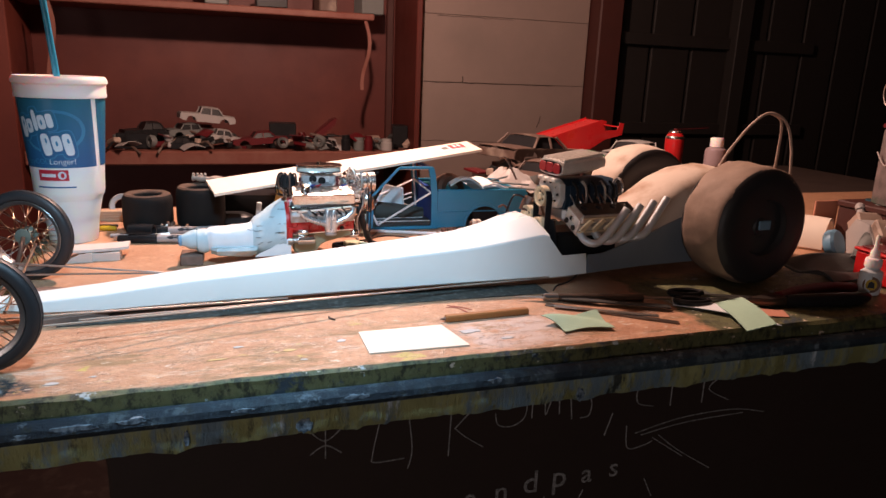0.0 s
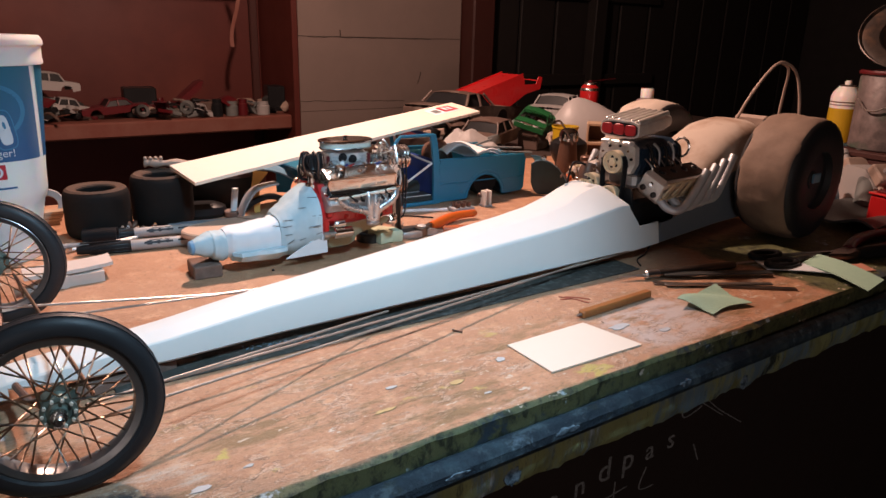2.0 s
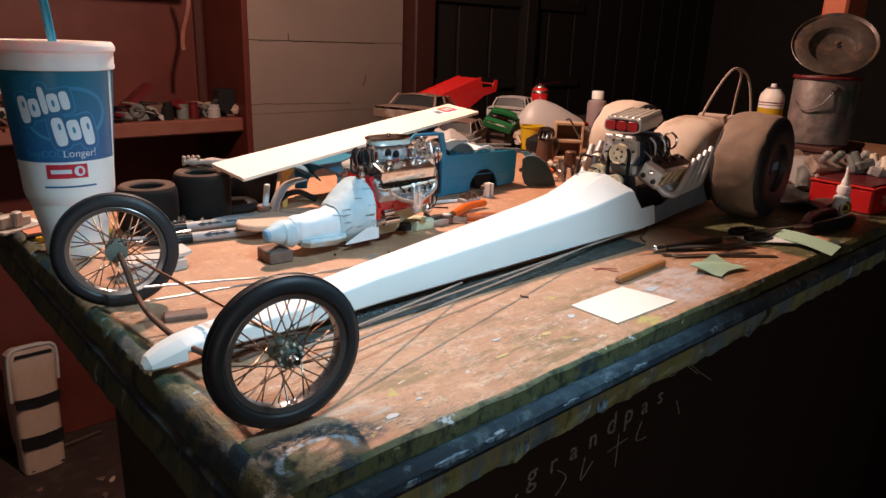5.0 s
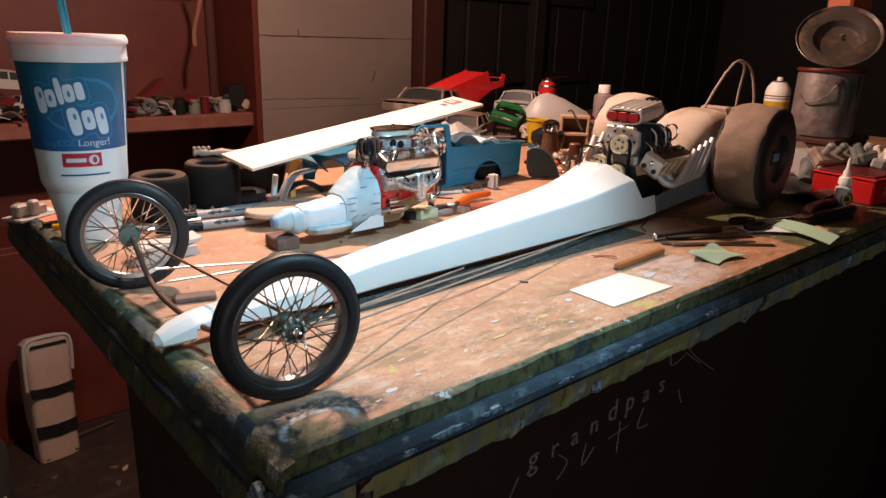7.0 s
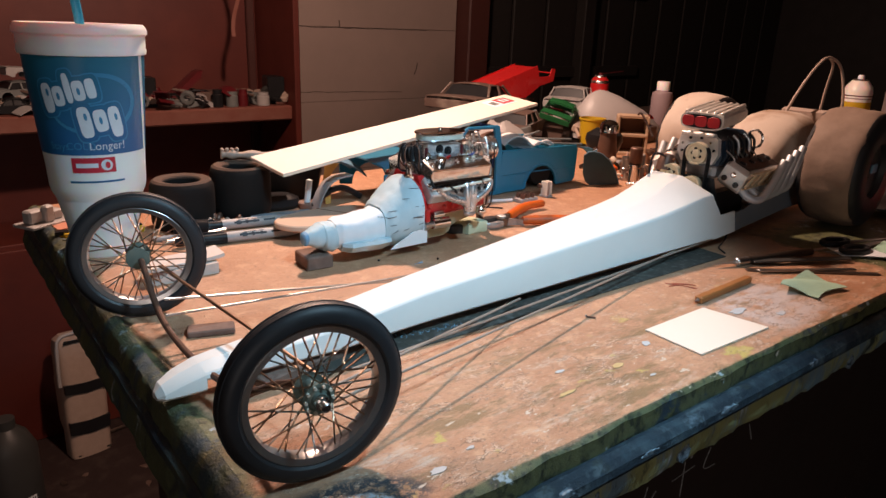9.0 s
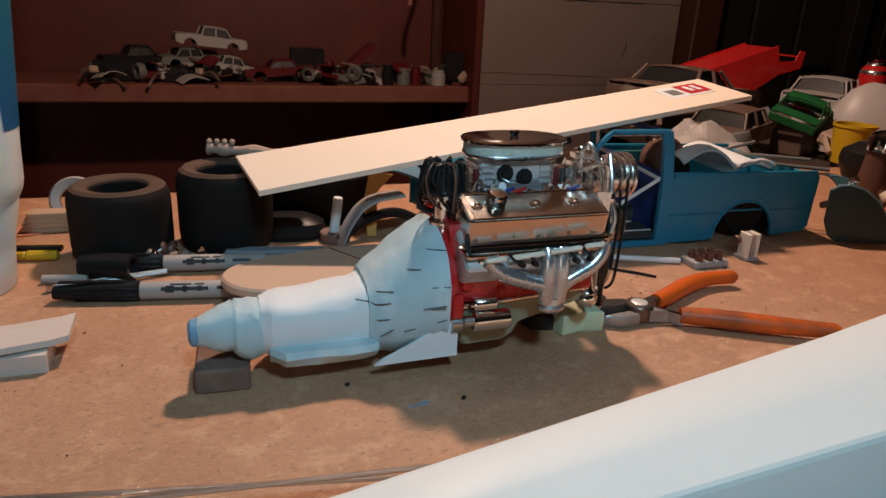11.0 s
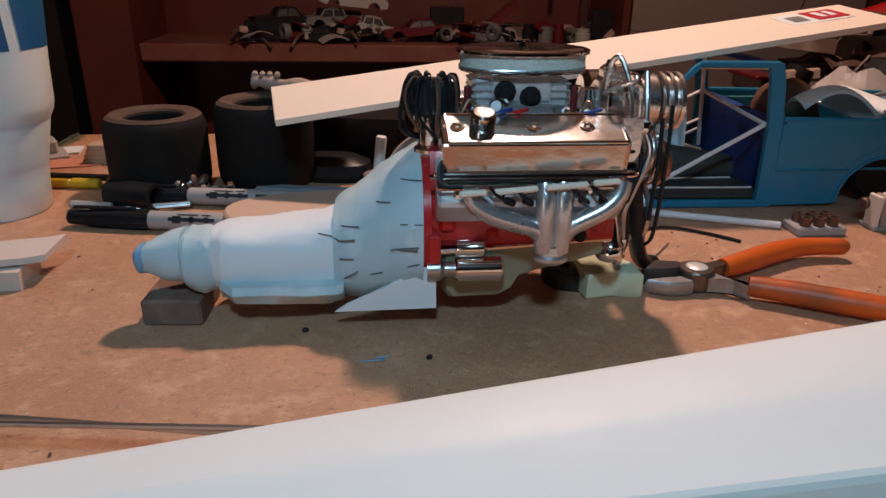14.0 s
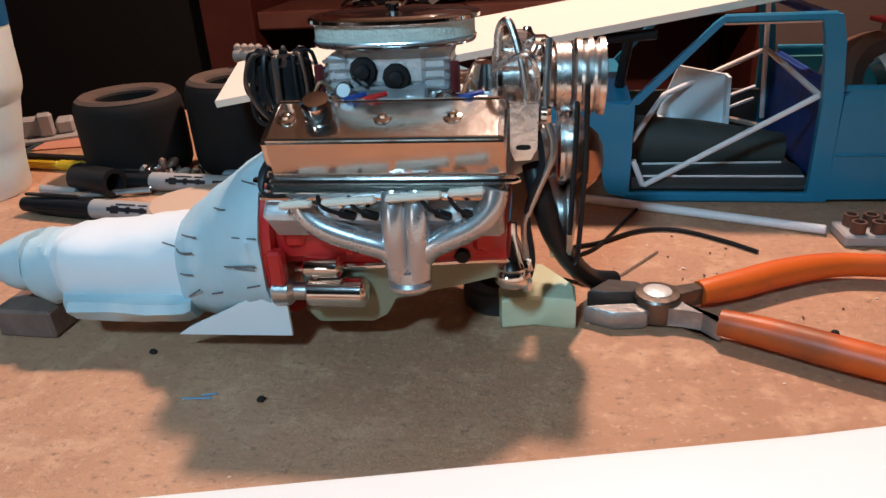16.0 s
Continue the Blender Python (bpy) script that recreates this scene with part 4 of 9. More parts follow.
for sg, name in ((-1, "a"), (1, "b")):
    wm = at(0.884, -0.102 if sg < 0 else 0.110, 0.0785, 90, 0, 0)
    tyre = dpart("rear_tyre", moved(lumpy(lathe(tyre_profile(0.0775, 0.072, 0.036), 72), 0.0022, 3 * sg), wm), SLICK if sg < 0 else PUTTY, label="brown clay-coated wide rear slick" if sg < 0 else "beige putty-coated wide rear slick")
    dpart("wheel_disc", moved(lathe([(0, -0.030), (0.010, -0.030), (0.012, -0.028), (0.034, -0.030), (0.0365, -0.0372), (0.052, -0.0384), (0.066, -0.0376), (0.0725, -0.0345), (0.0748, -0.0305), (0.071, -0.027), (0.035, -0.02), (0.035, 0.02), (0.071, 0.027), (0.0748, 0.0305), (0.0725, 0.0345), (0.066, 0.0376), (0.052, 0.0384), (0.0365, 0.0372), (0.034, 0.030), (0.012, 0.028), (0.010, 0.030), (0, 0.030)], 48), wm), RUBBER, tyre, "black sidewall and wheel disc")
    hubcap = moved(cbox(0.020, 0.012, 0.003, 0.001), wm @ at(0.004, 0.002, -sg * 0.0315))
    dpart("hub_patch", hubcap, PALEBLUEPLASTIC, tyre)
dpart("rear_axle", rod((0.885, -0.09, 0.0785), (0.885, 0.10, 0.0785), 0.006), STEEL)

# wire front wheels, steered a little
FW = 0.0525
spoke_mesh = mesh_of("spoke", rod((0, 0, 0), (1, 0, 0), 0.00055, 5), BRASS)
steel_spoke = mesh_of("spoke", rod((0, 0, 0), (1, 0, 0), 0.00055, 5), STEEL)
for sg, s0, n0, steer, grow in ((-1, 0.0300, -0.1235, -11, 0.980), (1, 0.0375, 0.1500, -22, 1.0)):
    wm = at(s0, n0, 0.0528 * grow, 90, 0, steer) @ Matrix.Scale(grow, 4)
    wheel = new("front_wheel")
    wheel.parent = drag
    wheel.matrix_basis = wm
    wheel.empty_display_size = 0.02
    tagged(wheel, "wire-spoked front wheel with a black tyre")
    sec = [(0.0410, -0.0052), (0.0430, -0.0070), (0.0470, -0.0074), (0.0505, -0.0056), (0.0520, -0.0028), (FW, 0), (0.0520, 0.0028), (0.0505, 0.0056), (0.0470, 0.0074), (0.0430, 0.0070), (0.0410, 0.0052), (0.0405, 0.0), (0.0410, -0.0052)]
    part("tyre", lathe(sec, 72), RUBBER, wheel, "black rubber tyre with fine tread lines")
    for z in (-0.0030, 0.0, 0.0030):
        part("tread_line", moved(tube([(0.0521 * math.cos(a * math.pi / 24), 0.0521 * math.sin(a * math.pi / 24), 0) for a in range(48)], 0.0006, 5, True), at(0, 0, z)), RUBBER, wheel)
    part("rim", lathe([(0.0372, -0.0050), (0.0408, -0.0060), (0.0416, -0.0054), (0.0410, -0.0040), (0.0412, 0.0040), (0.0416, 0.0054), (0.0408, 0.0060), (0.0372, 0.0050), (0.0364, 0.002), (0.0364, -0.002), (0.0372, -0.0050)], 72), RIMMETAL, wheel, "polished metal rim")
    face_out = at(0, 0, 0, 180, 0, 0) if sg < 0 else Matrix()
    part("hub", moved(lathe([(0, -0.0135), (0.0022, -0.0135), (0.0022, -0.0105), (0.0040, -0.0100), (0.0046, -0.0080), (0.0062, -0.0072), (0.0068, -0.0080), (0.0090, -0.0080), (0.0092, -0.0068), (0.0062, -0.0058), (0.0048, 0), (0.0062, 0.0058), (0.0092, 0.0068), (0.0090, 0.0080), (0.0050, 0.0085), (0, 0.0090)], 28), face_out), GREENHUB, wheel, "greenish steel hub with a flange of small holes")
    part("axle_nut", moved(lathe([(0, -0.0190), (0.0020, -0.0190), (0.0028, -0.0182), (0.0028, -0.0140), (0.0042, -0.0138), (0.0042, -0.0108), (0, -0.0108)], 12), face_out), POLISHED, wheel)
    bolt = mesh_of("bolt", lathe([(0, -0.0014), (0.0009, -0.0014), (0.0010, 0.0012), (0, 0.0012)], 8), CREAM)
    for k in range(10):
        ob = new("bolt", bolt)
        ob.parent = wheel
        ob.matrix_basis = face_out @ at(0.0078 * math.cos(k * 0.6283), 0.0078 * math.sin(k * 0.6283), -0.0084)
    for k in range(40):
        a = 2 * math.pi * k / 40
        face = -1 if k % 2 else 1
        lean = (0.85 if k % 4 < 2 else -0.85)
        p = Vector((0.0085 * math.cos(a + lean), 0.0085 * math.sin(a + lean), face * 0.0072))
        q = Vector((0.0374 * math.cos(a), 0.0374 * math.sin(a), face * 0.0012))
        ob = new("spoke", spoke_mesh if k % 5 else steel_spoke)
        ob.parent = wheel
        d = q - p
        ob.matrix_basis = Matrix.Translation(p) @ d.to_track_quat("X", "Z").to_matrix().to_4x4() @ Matrix.Diagonal((d.length, 1, 1, 1))
# bent tubular front axle, tie rod and long radius rods
axle_pts = [(0.033, -0.112, 0.051), (0.030, -0.085, 0.040), (0.026, -0.060, 0.026), (0.024, -0.030, 0.019), (0.022, 0.0, 0.018), (0.024, 0.040, 0.018), (0.027, 0.075, 0.021), (0.031, 0.105, 0.030), (0.034, 0.125, 0.043), (0.0355, 0.139, 0.0525)]
dpart("front_axle", tube(curve(axle_pts, 6), 0.0024, 10), BROWNTUBE, label="brown bent tube front axle")
dpart("tie_rod", rod((0.048, 0.134, 0.046), (0.050, -0.106, 0.044), 0.0013), BRASS)
for p, q in (((0.045, -0.108, 0.040), (0.30, -0.036, 0.010)), ((0.045, -0.108, 0.030), (0.56, -0.046, 0.009)), ((0.10, -0.060, 0.016), (0.66, -0.050, 0.009))):
    dpart("radius_rod", rod(p, q, 0.0010, 8), ROD, label="thin metal radius rod")
for p, q in (((0.030, 0.0810, 0.0386), (0.328, 0.0435, 0.0035)), ((0.030, 0.0812, 0.0254), (0.365, 0.0280, 0.0175))):
    dpart("radius_rod", rod(p, q, 0.0011, 8), STEEL, label="bright steel radius rod")
dpart("wire", tube(curve([(0.690, -0.047, 0.030), (0.675, -0.050, 0.018), (0.652, -0.055, 0.004), (0.630, -0.060, 0.0015), (0.615, -0.075, 0.0012)], 6), 0.0009, 6), BLACK)
strip_board = group_at("painted_strip", at(0.345, 0.1765, TOP, 0, 0, -0.3), "dark green-black painted strip with pale blue scribbles lying under the hull", "wood strip")
part("strip", cbox(0.53, 0.038, 0.0014, 0.0004, (0, 0, 0.0007)), FLECKED, strip_board)
rng = random.Random(19)
for k in range(34):
    x, y = -0.170 + 0.062 * k / 33 + rng.uniform(-0.003, 0.003), 0.004 - 0.009 * k / 33 + rng.uniform(-0.004, 0.004)
    a = rng.uniform(0.5, 2.4)
    d = rng.uniform(0.0015, 0.0042)
    part("scribble", tube(curve([(x, y, 0.0016), (x + d * math.cos(a) * 0.5 + 0.0006, y + d * math.sin(a) * 0.5, 0.0017), (x + d * math.cos(a), y + d * math.sin(a), 0.0016)], 3), 0.00028, 4), PALEBLUEPLASTIC, strip_board)
solid("wood_shim", cbox(0.072, 0.017, 0.0075, 0.0010, (0, 0, 0.00375)), OLDWOOD, at(0.088, 0.1770, TOP, 0, 0, 12), "grey-brown wooden shim under the dragster nose", "wood strip", "wood shims")
solid("wood_shim", cbox(0.036, 0.016, 0.0050, 0.0010, (0, 0, 0.0025)), OLDWOOD, at(0.058, 0.2725, TOP, 0, 0, -18), "short dark wooden block beside the front axle", "wood strip", "wood shims")


# ---- blown engine in the dragster ----
eng = new("blown_engine")
eng.parent = drag
tagged(eng, "chromed supercharged engine with silver zoomie pipes")
eng.empty_display_size = 0.02


def epart(name, geom, mat, label=""):
    ob = part(name, geom, mat, eng, label)
    return ob


C0 = -0.010
BROWNCHAR = material("smoked_metal", (0.055, 0.045, 0.040), 0.4, 0.3, second=(0.03, 0.025, 0.022), scale=60, bump=0.2)
GROUNDSTEEL = material("ground_steel", (0.42, 0.41, 0.40), 0.38, 0.7, second=(0.24, 0.23, 0.23), scale=140, amount=0.8, bump=0.25, bump_scale=260)
BRIGHTMETAL = material("buffed_alloy", (0.86, 0.82, 0.76), 0.3, 0.35, second=(0.62, 0.57, 0.52), scale=120, amount=0.8, bump=0.3, bump_scale=240)
GILT = material("cream_gilt", (0.86, 0.72, 0.50), 0.35, 0.2, second=(0.62, 0.46, 0.28), scale=160, amount=0.8)
BUTTERFLY = material("deep_red_plate", (0.45, 0.02, 0.025), 0.4, second=(0.30, 0.012, 0.015), scale=60)
epart("crankcase", cbox(0.10, 0.046, 0.040, 0.004, (0.690, C0, 0.042)), BLACK)
epart("firewall_plate", moved(prism([(-0.036, 0.030), (0.046, 0.030), (0.050, 0.05), (0.034, 0.080), (-0.030, 0.080), (-0.038, 0.05)], -0.001, 0.001, 0), Matrix(((0, 0, 1, 0.632), (1, 0, 0, C0), (0, 1, 0, 0), (0, 0, 0, 1)))), BLACK, "black front motor plate")
for sg in (-1, 1):
    hm = at(0.694, C0 + sg * 0.042, 0.077, -sg * 24, 0, 0)
    epart("cylinder_head", moved(cbox(0.088, 0.030, 0.018, 0.002), hm), WHITEMETAL)
    epart("valve_cover", moved(cbox(0.092, 0.032, 0.012, 0.004, (0, 0, 0.015)), hm), WHITEMETAL, "chrome valve cover with dark plug holes")
    epart("head_end", moved(cbox(0.003, 0.030, 0.022, 0.001, (-0.0455, 0, 0.006)), hm), BRIGHTMETAL)
    for y, z in ((-0.008, 0.001), (0.008, 0.001), (0.0, 0.010)):
        epart("end_bolt", moved(lathe([(0.0034, 0), (0.0034, 0.002), (0.002, 0.003), (0, 0.003)], 10), hm @ at(-0.0470, y, z, 0, -90, 0)), CHROME if z > 0.005 else BROWNCHAR)
    for k in range(4):
        epart("plug_boot", moved(lathe([(0.0045, 0), (0.0045, 0.004), (0.003, 0.006), (0, 0.006)], 12), hm @ at(-0.033 + 0.022 * k, -sg * 0.003, 0.0185)), BLACK)
    epart("rocker_well", moved(cbox(0.082, 0.024, 0.0016, 0.0005), hm @ at(0, -sg * 0.001, 0.0214)), BROWNCHAR)
    for z in (0.0005, 0.0205):
        epart("cover_rail", moved(cbox(0.092, 0.003, 0.003, 0.0010), hm @ at(0, sg * 0.0170, z)), GILT)
    for k in range(5):
        epart("port_cover", moved(cbox(0.0085, 0.003, 0.021, 0.0012), hm @ at(-0.036 + 0.018 * k, sg * 0.0172, 0.0105, 0, 34, 0)), GILT, "cream slanted port cover")
    # zoomie pipes: down from the head, then up and back
    for k in range(4):
        s1 = 0.653 + 0.022 * k
        up = 0.0033 * k
        pts = [(s1, C0 + sg * 0.050, 0.074), (s1 + 0.003, C0 + sg * 0.061, 0.062), (s1 + 0.010, C0 + sg * 0.070, 0.0585 + up * 0.4), (s1 + 0.020, C0 + sg * 0.074, 0.0625 + up * 0.6), (s1 + 0.034, C0 + sg * (0.077 - up * 0.3), 0.079 + up), (s1 + 0.050, C0 + sg * (0.079 - up * 0.6), 0.102 + up)]
        epart("exhaust_pipe", tube(curve(pts, 7), 0.0047, 14), PIPEPAINT, "silver upswept exhaust pipe")
        end = Vector(pts[-1])
        way = (end - Vector(pts[-2])).normalized()
        epart("pipe_bore", rod(end - way * 0.001, end + way * 0.0006, 0.0037, 12), BLACK)
epart("intake_manifold", cbox(0.085, 0.040, 0.018, 0.004, (0.694, C0, 0.084)), ALLOY)
epart("blower_case", loft([[(s, C0 + n, z) for n, z in ((-0.024, 0.092), (-0.028, 0.104), (-0.024, 0.122), (-0.012, 0.129), (0.012, 0.129), (0.024, 0.122), (0.028, 0.104), (0.024, 0.092))] for s in (0.648, 0.652, 0.724, 0.728)]), BLOWERBLUE, "ribbed dark supercharger case")
epart("blower_end_plate", moved(loft([[(s, C0 + n, z) for n, z in ((-0.020, 0.094), (-0.026, 0.106), (-0.024, 0.124), (-0.016, 0.1285), (0.016, 0.1285), (0.024, 0.124), (0.026, 0.106), (0.020, 0.094))] for s in (0.640, 0.641, 0.6475)]), Matrix()), BRIGHTMETAL, "polished blower end plate")
epart("breather_ring", tube([(0.724, -0.040 + 0.010 * math.cos(a * 0.3142), 0.120 + 0.011 * math.sin(a * 0.3142)) for a in range(20)], 0.0016, 8, True), POLISHED)
for k in range(5):
    epart("fuel_rail_tube", tube(curve([(0.656 + 0.014 * k, C0 - 0.027, 0.128), (0.659 + 0.014 * k, C0 - 0.0335, 0.120), (0.660 + 0.014 * k, C0 - 0.0340, 0.104), (0.658 + 0.014 * k, C0 - 0.0300, 0.090)], 5), 0.0017, 8), SATIN if k % 2 else BLACK)
for k in range(8):
    s1 = 0.656 + k * 0.0096
    epart("blower_rib", loft([[(s1 + d, C0 + n * 1.05, z) for n, z in ((-0.024, 0.093), (-0.0285, 0.104), (-0.0245, 0.1225), (0.0245, 0.1225), (0.0285, 0.104), (0.024, 0.093))] for d in (-0.0015, 0.0015)]), BLOWERBLUE)
for k in range(9):
    a = 0.35 + k * 0.6981
    epart("plate_bolt", rod((0.6375, C0 + 0.0205 * math.cos(a), 0.111 + 0.0135 * math.sin(a)), (0.641, C0 + 0.0205 * math.cos(a), 0.111 + 0.0135 * math.sin(a)), 0.0016, 8), BLACK if k % 3 else CHROME)
for k in (-1, 0, 1):
    epart("top_ledge", cbox(0.010, 0.012, 0.005, 0.0012, (0.6385, C0 + 0.0145 * k, 0.1285)), BRIGHTMETAL)
epart("nose_drive", moved(lathe([(0, 0), (0.012, 0), (0.012, 0.018), (0.009, 0.022), (0, 0.022)], 22), at(0.629, C0, 0.106, 0, 90, 0)), CHROME)
for z, r, off in ((0.108, 0.0130, -0.008), (0.068, 0.0125, -0.006), (0.078, 0.0125, 0.022)):
    epart("pulley", moved(lathe([(0, -0.004), (0.004, -0.004), (0.005, -0.001), (r - 0.003, -0.001), (r - 0.002, -0.003), (r, -0.003), (r, 0.006), (0, 0.006)], 28), at(0.624, C0 + off, z, 0, 90, 0)), GILT, "cream-coloured blower pulley")
    for k in range(5):
        a = k * 1.2566
        epart("pulley_hole", moved(lathe([(0, 0), (0.002, 0), (0.002, 0.0008), (0, 0.0008)], 10), at(0.6228, C0 + off + 0.0055 * math.cos(a), z + 0.0055 * math.sin(a), 0, 90, 0)), BLACK)
belt = [(0.627, C0 + 0.0145 * math.cos(a), 0.106 + 0.0145 * math.sin(a)) for a in [k * math.pi / 10 for k in range(11)]] + [(0.627, C0 - 0.0135 * math.cos(a), 0.068 - 0.0135 * math.sin(a)) for a in [k * math.pi / 10 for k in range(11)]]
belt = [(x, y - 0.007, z) for x, y, z in belt]
epart("drive_belt", loft([[(p[0] + d, p[1] + (p[1] - C0 + 0.007) * e, p[2]) for d, e in ((-0.004, 0), (0.004, 0), (0.004, 0.08), (-0.004, 0.08))] for p in belt + belt[:1]], cap=False), BLACK)


def scoop_section(s, z0, w, h):
    return [(s, C0 + a, z0 + b) for a, b in ellipse(0, h / 2, w, h / 2, 20, 0, 0.55)]


epart("air_scoop", join(loft([scoop_section(0.640, 0.1335, 0.027, 0.0195), scoop_section(0.665, 0.135, 0.027, 0.022), scoop_section(0.692, 0.139, 0.026, 0.021), scoop_section(0.706, 0.143, 0.024, 0.016)])), BRIGHTMETAL, "polished air scoop with red butterfly openings")
epart("scoop_mouth", moved(loft([scoop_section(0.6385, 0.1355, 0.0245, 0.0155), scoop_section(0.641, 0.1355, 0.0245, 0.0155)]), Matrix()), BLACK)
for k in (-1, 0, 1):
    epart("butterfly", moved(prism(ellipse(0, 0, 0.0076, 0.0062, 20, 0, 0.6), 0, 0.002, 0.0005), Matrix(((0, 0, -1, 0.6392), (1, 0, 0, C0 + 0.0160 * k), (0, 1, 0, 0.1432), (0, 0, 0, 1)))), BUTTERFLY)
for k in range(6):
    epart("scoop_rib", rod((0.643, C0 - 0.022 + 0.0088 * k, 0.1520), (0.702, C0 - 0.020 + 0.0080 * k, 0.1605), 0.0031, 10), BRIGHTMETAL, "bright rib along the scoop top")
rng = random.Random(9)
for k in range(16):
    sg = -1 if k % 2 else 1
    s1 = 0.652 + 0.009 * (k // 2)
    p, q = Vector((s1, C0 + sg * 0.030, 0.112)), Vector((s1 + 0.004, C0 + sg * 0.034, 0.082))
    epart("injector_line", tube(curve([p, (p + q) / 2 + Vector((rng.uniform(-0.004, 0.004), sg * 0.010, rng.uniform(-0.004, 0.006))), q], 5), 0.0009, 6), (CHROME, STEEL, BROWNTUBE)[k % 3])
for k in range(7):
    a = Vector((0.622 + rng.uniform(-0.01, 0.02), C0 + rng.uniform(0.02, 0.05), 0.06 + rng.uniform(0, 0.06)))
    b = a + Vector((rng.uniform(-0.03, 0.03), rng.uniform(-0.015, 0.02), rng.uniform(-0.03, 0.03)))
    epart("hose", tube(curve([a, (a + b) / 2 + Vector((0, 0.006, 0.012)), b], 5), 0.0014, 6), (BROWNTUBE, BLACK, BRASS)[k % 3])
epart("magneto", moved(lathe([(0, 0), (0.010, 0), (0.010, 0.012), (0.008, 0.020), (0, 0.020)], 18), at(0.628, C0 + 0.034, 0.080, 0, 20, 0)), BROWNTUBE)


# ---- V8 model engine with a paper gearbox, standing on the bench ----
v8 = group_at("model_engine", at(0.366, 0.387, TOP + 0.0015), "chrome and red V8 model engine with a masking-paper gearbox", "model engine")
AY = 0.387


def vpart(name, geom, mat, label="", parent=None, smooth=35):
    return wpart(name, geom, mat, parent or v8, label, smooth)


def ring_x(x, yc, zc, hy, hz, n=20, power=0.8, wob=0.0, seed=0):
    r = random.Random(seed)
    return [(x, yc + a * (1 + wob * (r.random() - 0.5)), zc + b * (1 + wob * (r.random() - 0.5))) for a, b in ellipse(0, 0, hy, hz, n, 0, power)]


G = TOP


def bent(geom):
    """The gearbox hangs askew from the engine."""
    verts = [(0.322 - (0.322 - v[0]) * 0.915, v[1], v[2]) for v in geom[0]]
    return [Vector((x, y + min(0.0, x - 0.322) * 0.125, z + max(0.0, 0.262 - x) * 0.04)) for x, y, z in verts], geom[1]


def crinkle(loops, amp=0.0016, steps=4):
    """A papered skin: sections filled in between and pushed about like creased masking paper."""
    fine = []
    for p, q in zip(loops, loops[1:]):
        fine += [[Vector(a).lerp(Vector(b), k / steps) for a, b in zip(p, q)] for k in range(steps)]
    fine.append([Vector(a) for a in loops[-1]])
    for ring in fine:
        c = sum(ring, Vector()) / len(ring)
        for i, v in enumerate(ring):
            out = (v - c).normalized()
            fold = 1 - abs(noise.noise(Vector((v.x * 60, v.y * 45, v.z * 45)) + Vector((7, 3, 1)))) * 2
            ring[i] = v + out * (amp * noise.noise(v * 95) + amp * 0.45 * max(0, fold - 0.7) / 0.3 - amp * 0.2 + amp * 0.4 * noise.noise(v * 260))
    return loft(fine)


def gpart(name, geom, mat, label=""):
    return vpart(name, bent(geom), mat, label)


gear = [ring_x(0.1735, AY - 0.002, G + 0.0285, 0.004, 0.004, seed=1), ring_x(0.175, AY - 0.002, G + 0.0285, 0.0065, 0.0065, seed=1), ring_x(0.186, AY - 0.002, G + 0.029, 0.0105, 0.0105, wob=0.05, seed=2), ring_x(0.1965, AY, G + 0.0295, 0.0135, 0.0135, wob=0.06, seed=3)]
gpart("tail_shaft", crinkle(gear), TAPE, "pale blue taped tail shaft")
gpart("tail_tip", crinkle([ring_x(0.1725, AY - 0.002, G + 0.0285, 0.0045, 0.0045), ring_x(0.1740, AY - 0.002, G + 0.0285, 0.0066, 0.0066), ring_x(0.1790, AY - 0.002, G + 0.0287, 0.0078, 0.0078)]), BLUETAPE, "bright blue taped tip")
gpart("tail_collar", crinkle([ring_x(0.1965, AY, G + 0.0280, 0.0135, 0.0125, wob=0.05, seed=4), ring_x(0.1985, AY, G + 0.0275, 0.0155, 0.0145, wob=0.06, seed=5), ring_x(0.2060, AY, G + 0.0270, 0.0160, 0.0155, wob=0.08, seed=6), ring_x(0.2130, AY, G + 0.0275, 0.0155, 0.0150, wob=0.07, seed=7)]), TAPE)
gpart("gearbox_case", crinkle([ring_x(0.212, AY, G + 0.0285, 0.0155, 0.0148, 24, 0.8, 0.04, 8), ring_x(0.218, AY, G + 0.0290, 0.0195, 0.0158, 24, 0.75, 0.03, 9), ring_x(0.240, AY, G + 0.0290, 0.0212, 0.0168, 24, 0.75, 0.03, 10), ring_x(0.262, AY, G + 0.0295, 0.0225, 0.0187, 24, 0.75, 0.03, 11), ring_x(0.276, AY, G + 0.0300, 0.0240, 0.0202, 24, 0.75, 0.03, 12)]), TAPELIGHT, "white paper gearbox case with painted wrinkle lines")
gpart("gearbox_pan", crinkle([[(x, AY + a, G + b) for a, b in ((-w, 0.0225), (-w - 0.002, 0.019), (-w + 0.002, 0.013), (-w + 0.010, z), (w - 0.010, z), (w - 0.002, 0.013), (w + 0.002, 0.019), (w, 0.0225))] for x, w, z in ((0.216, 0.018, 0.014), (0.224, 0.026, 0.0105), (0.250, 0.028, 0.0090), (0.272, 0.030, 0.0088), (0.279, 0.028, 0.0120))]), TAPE)
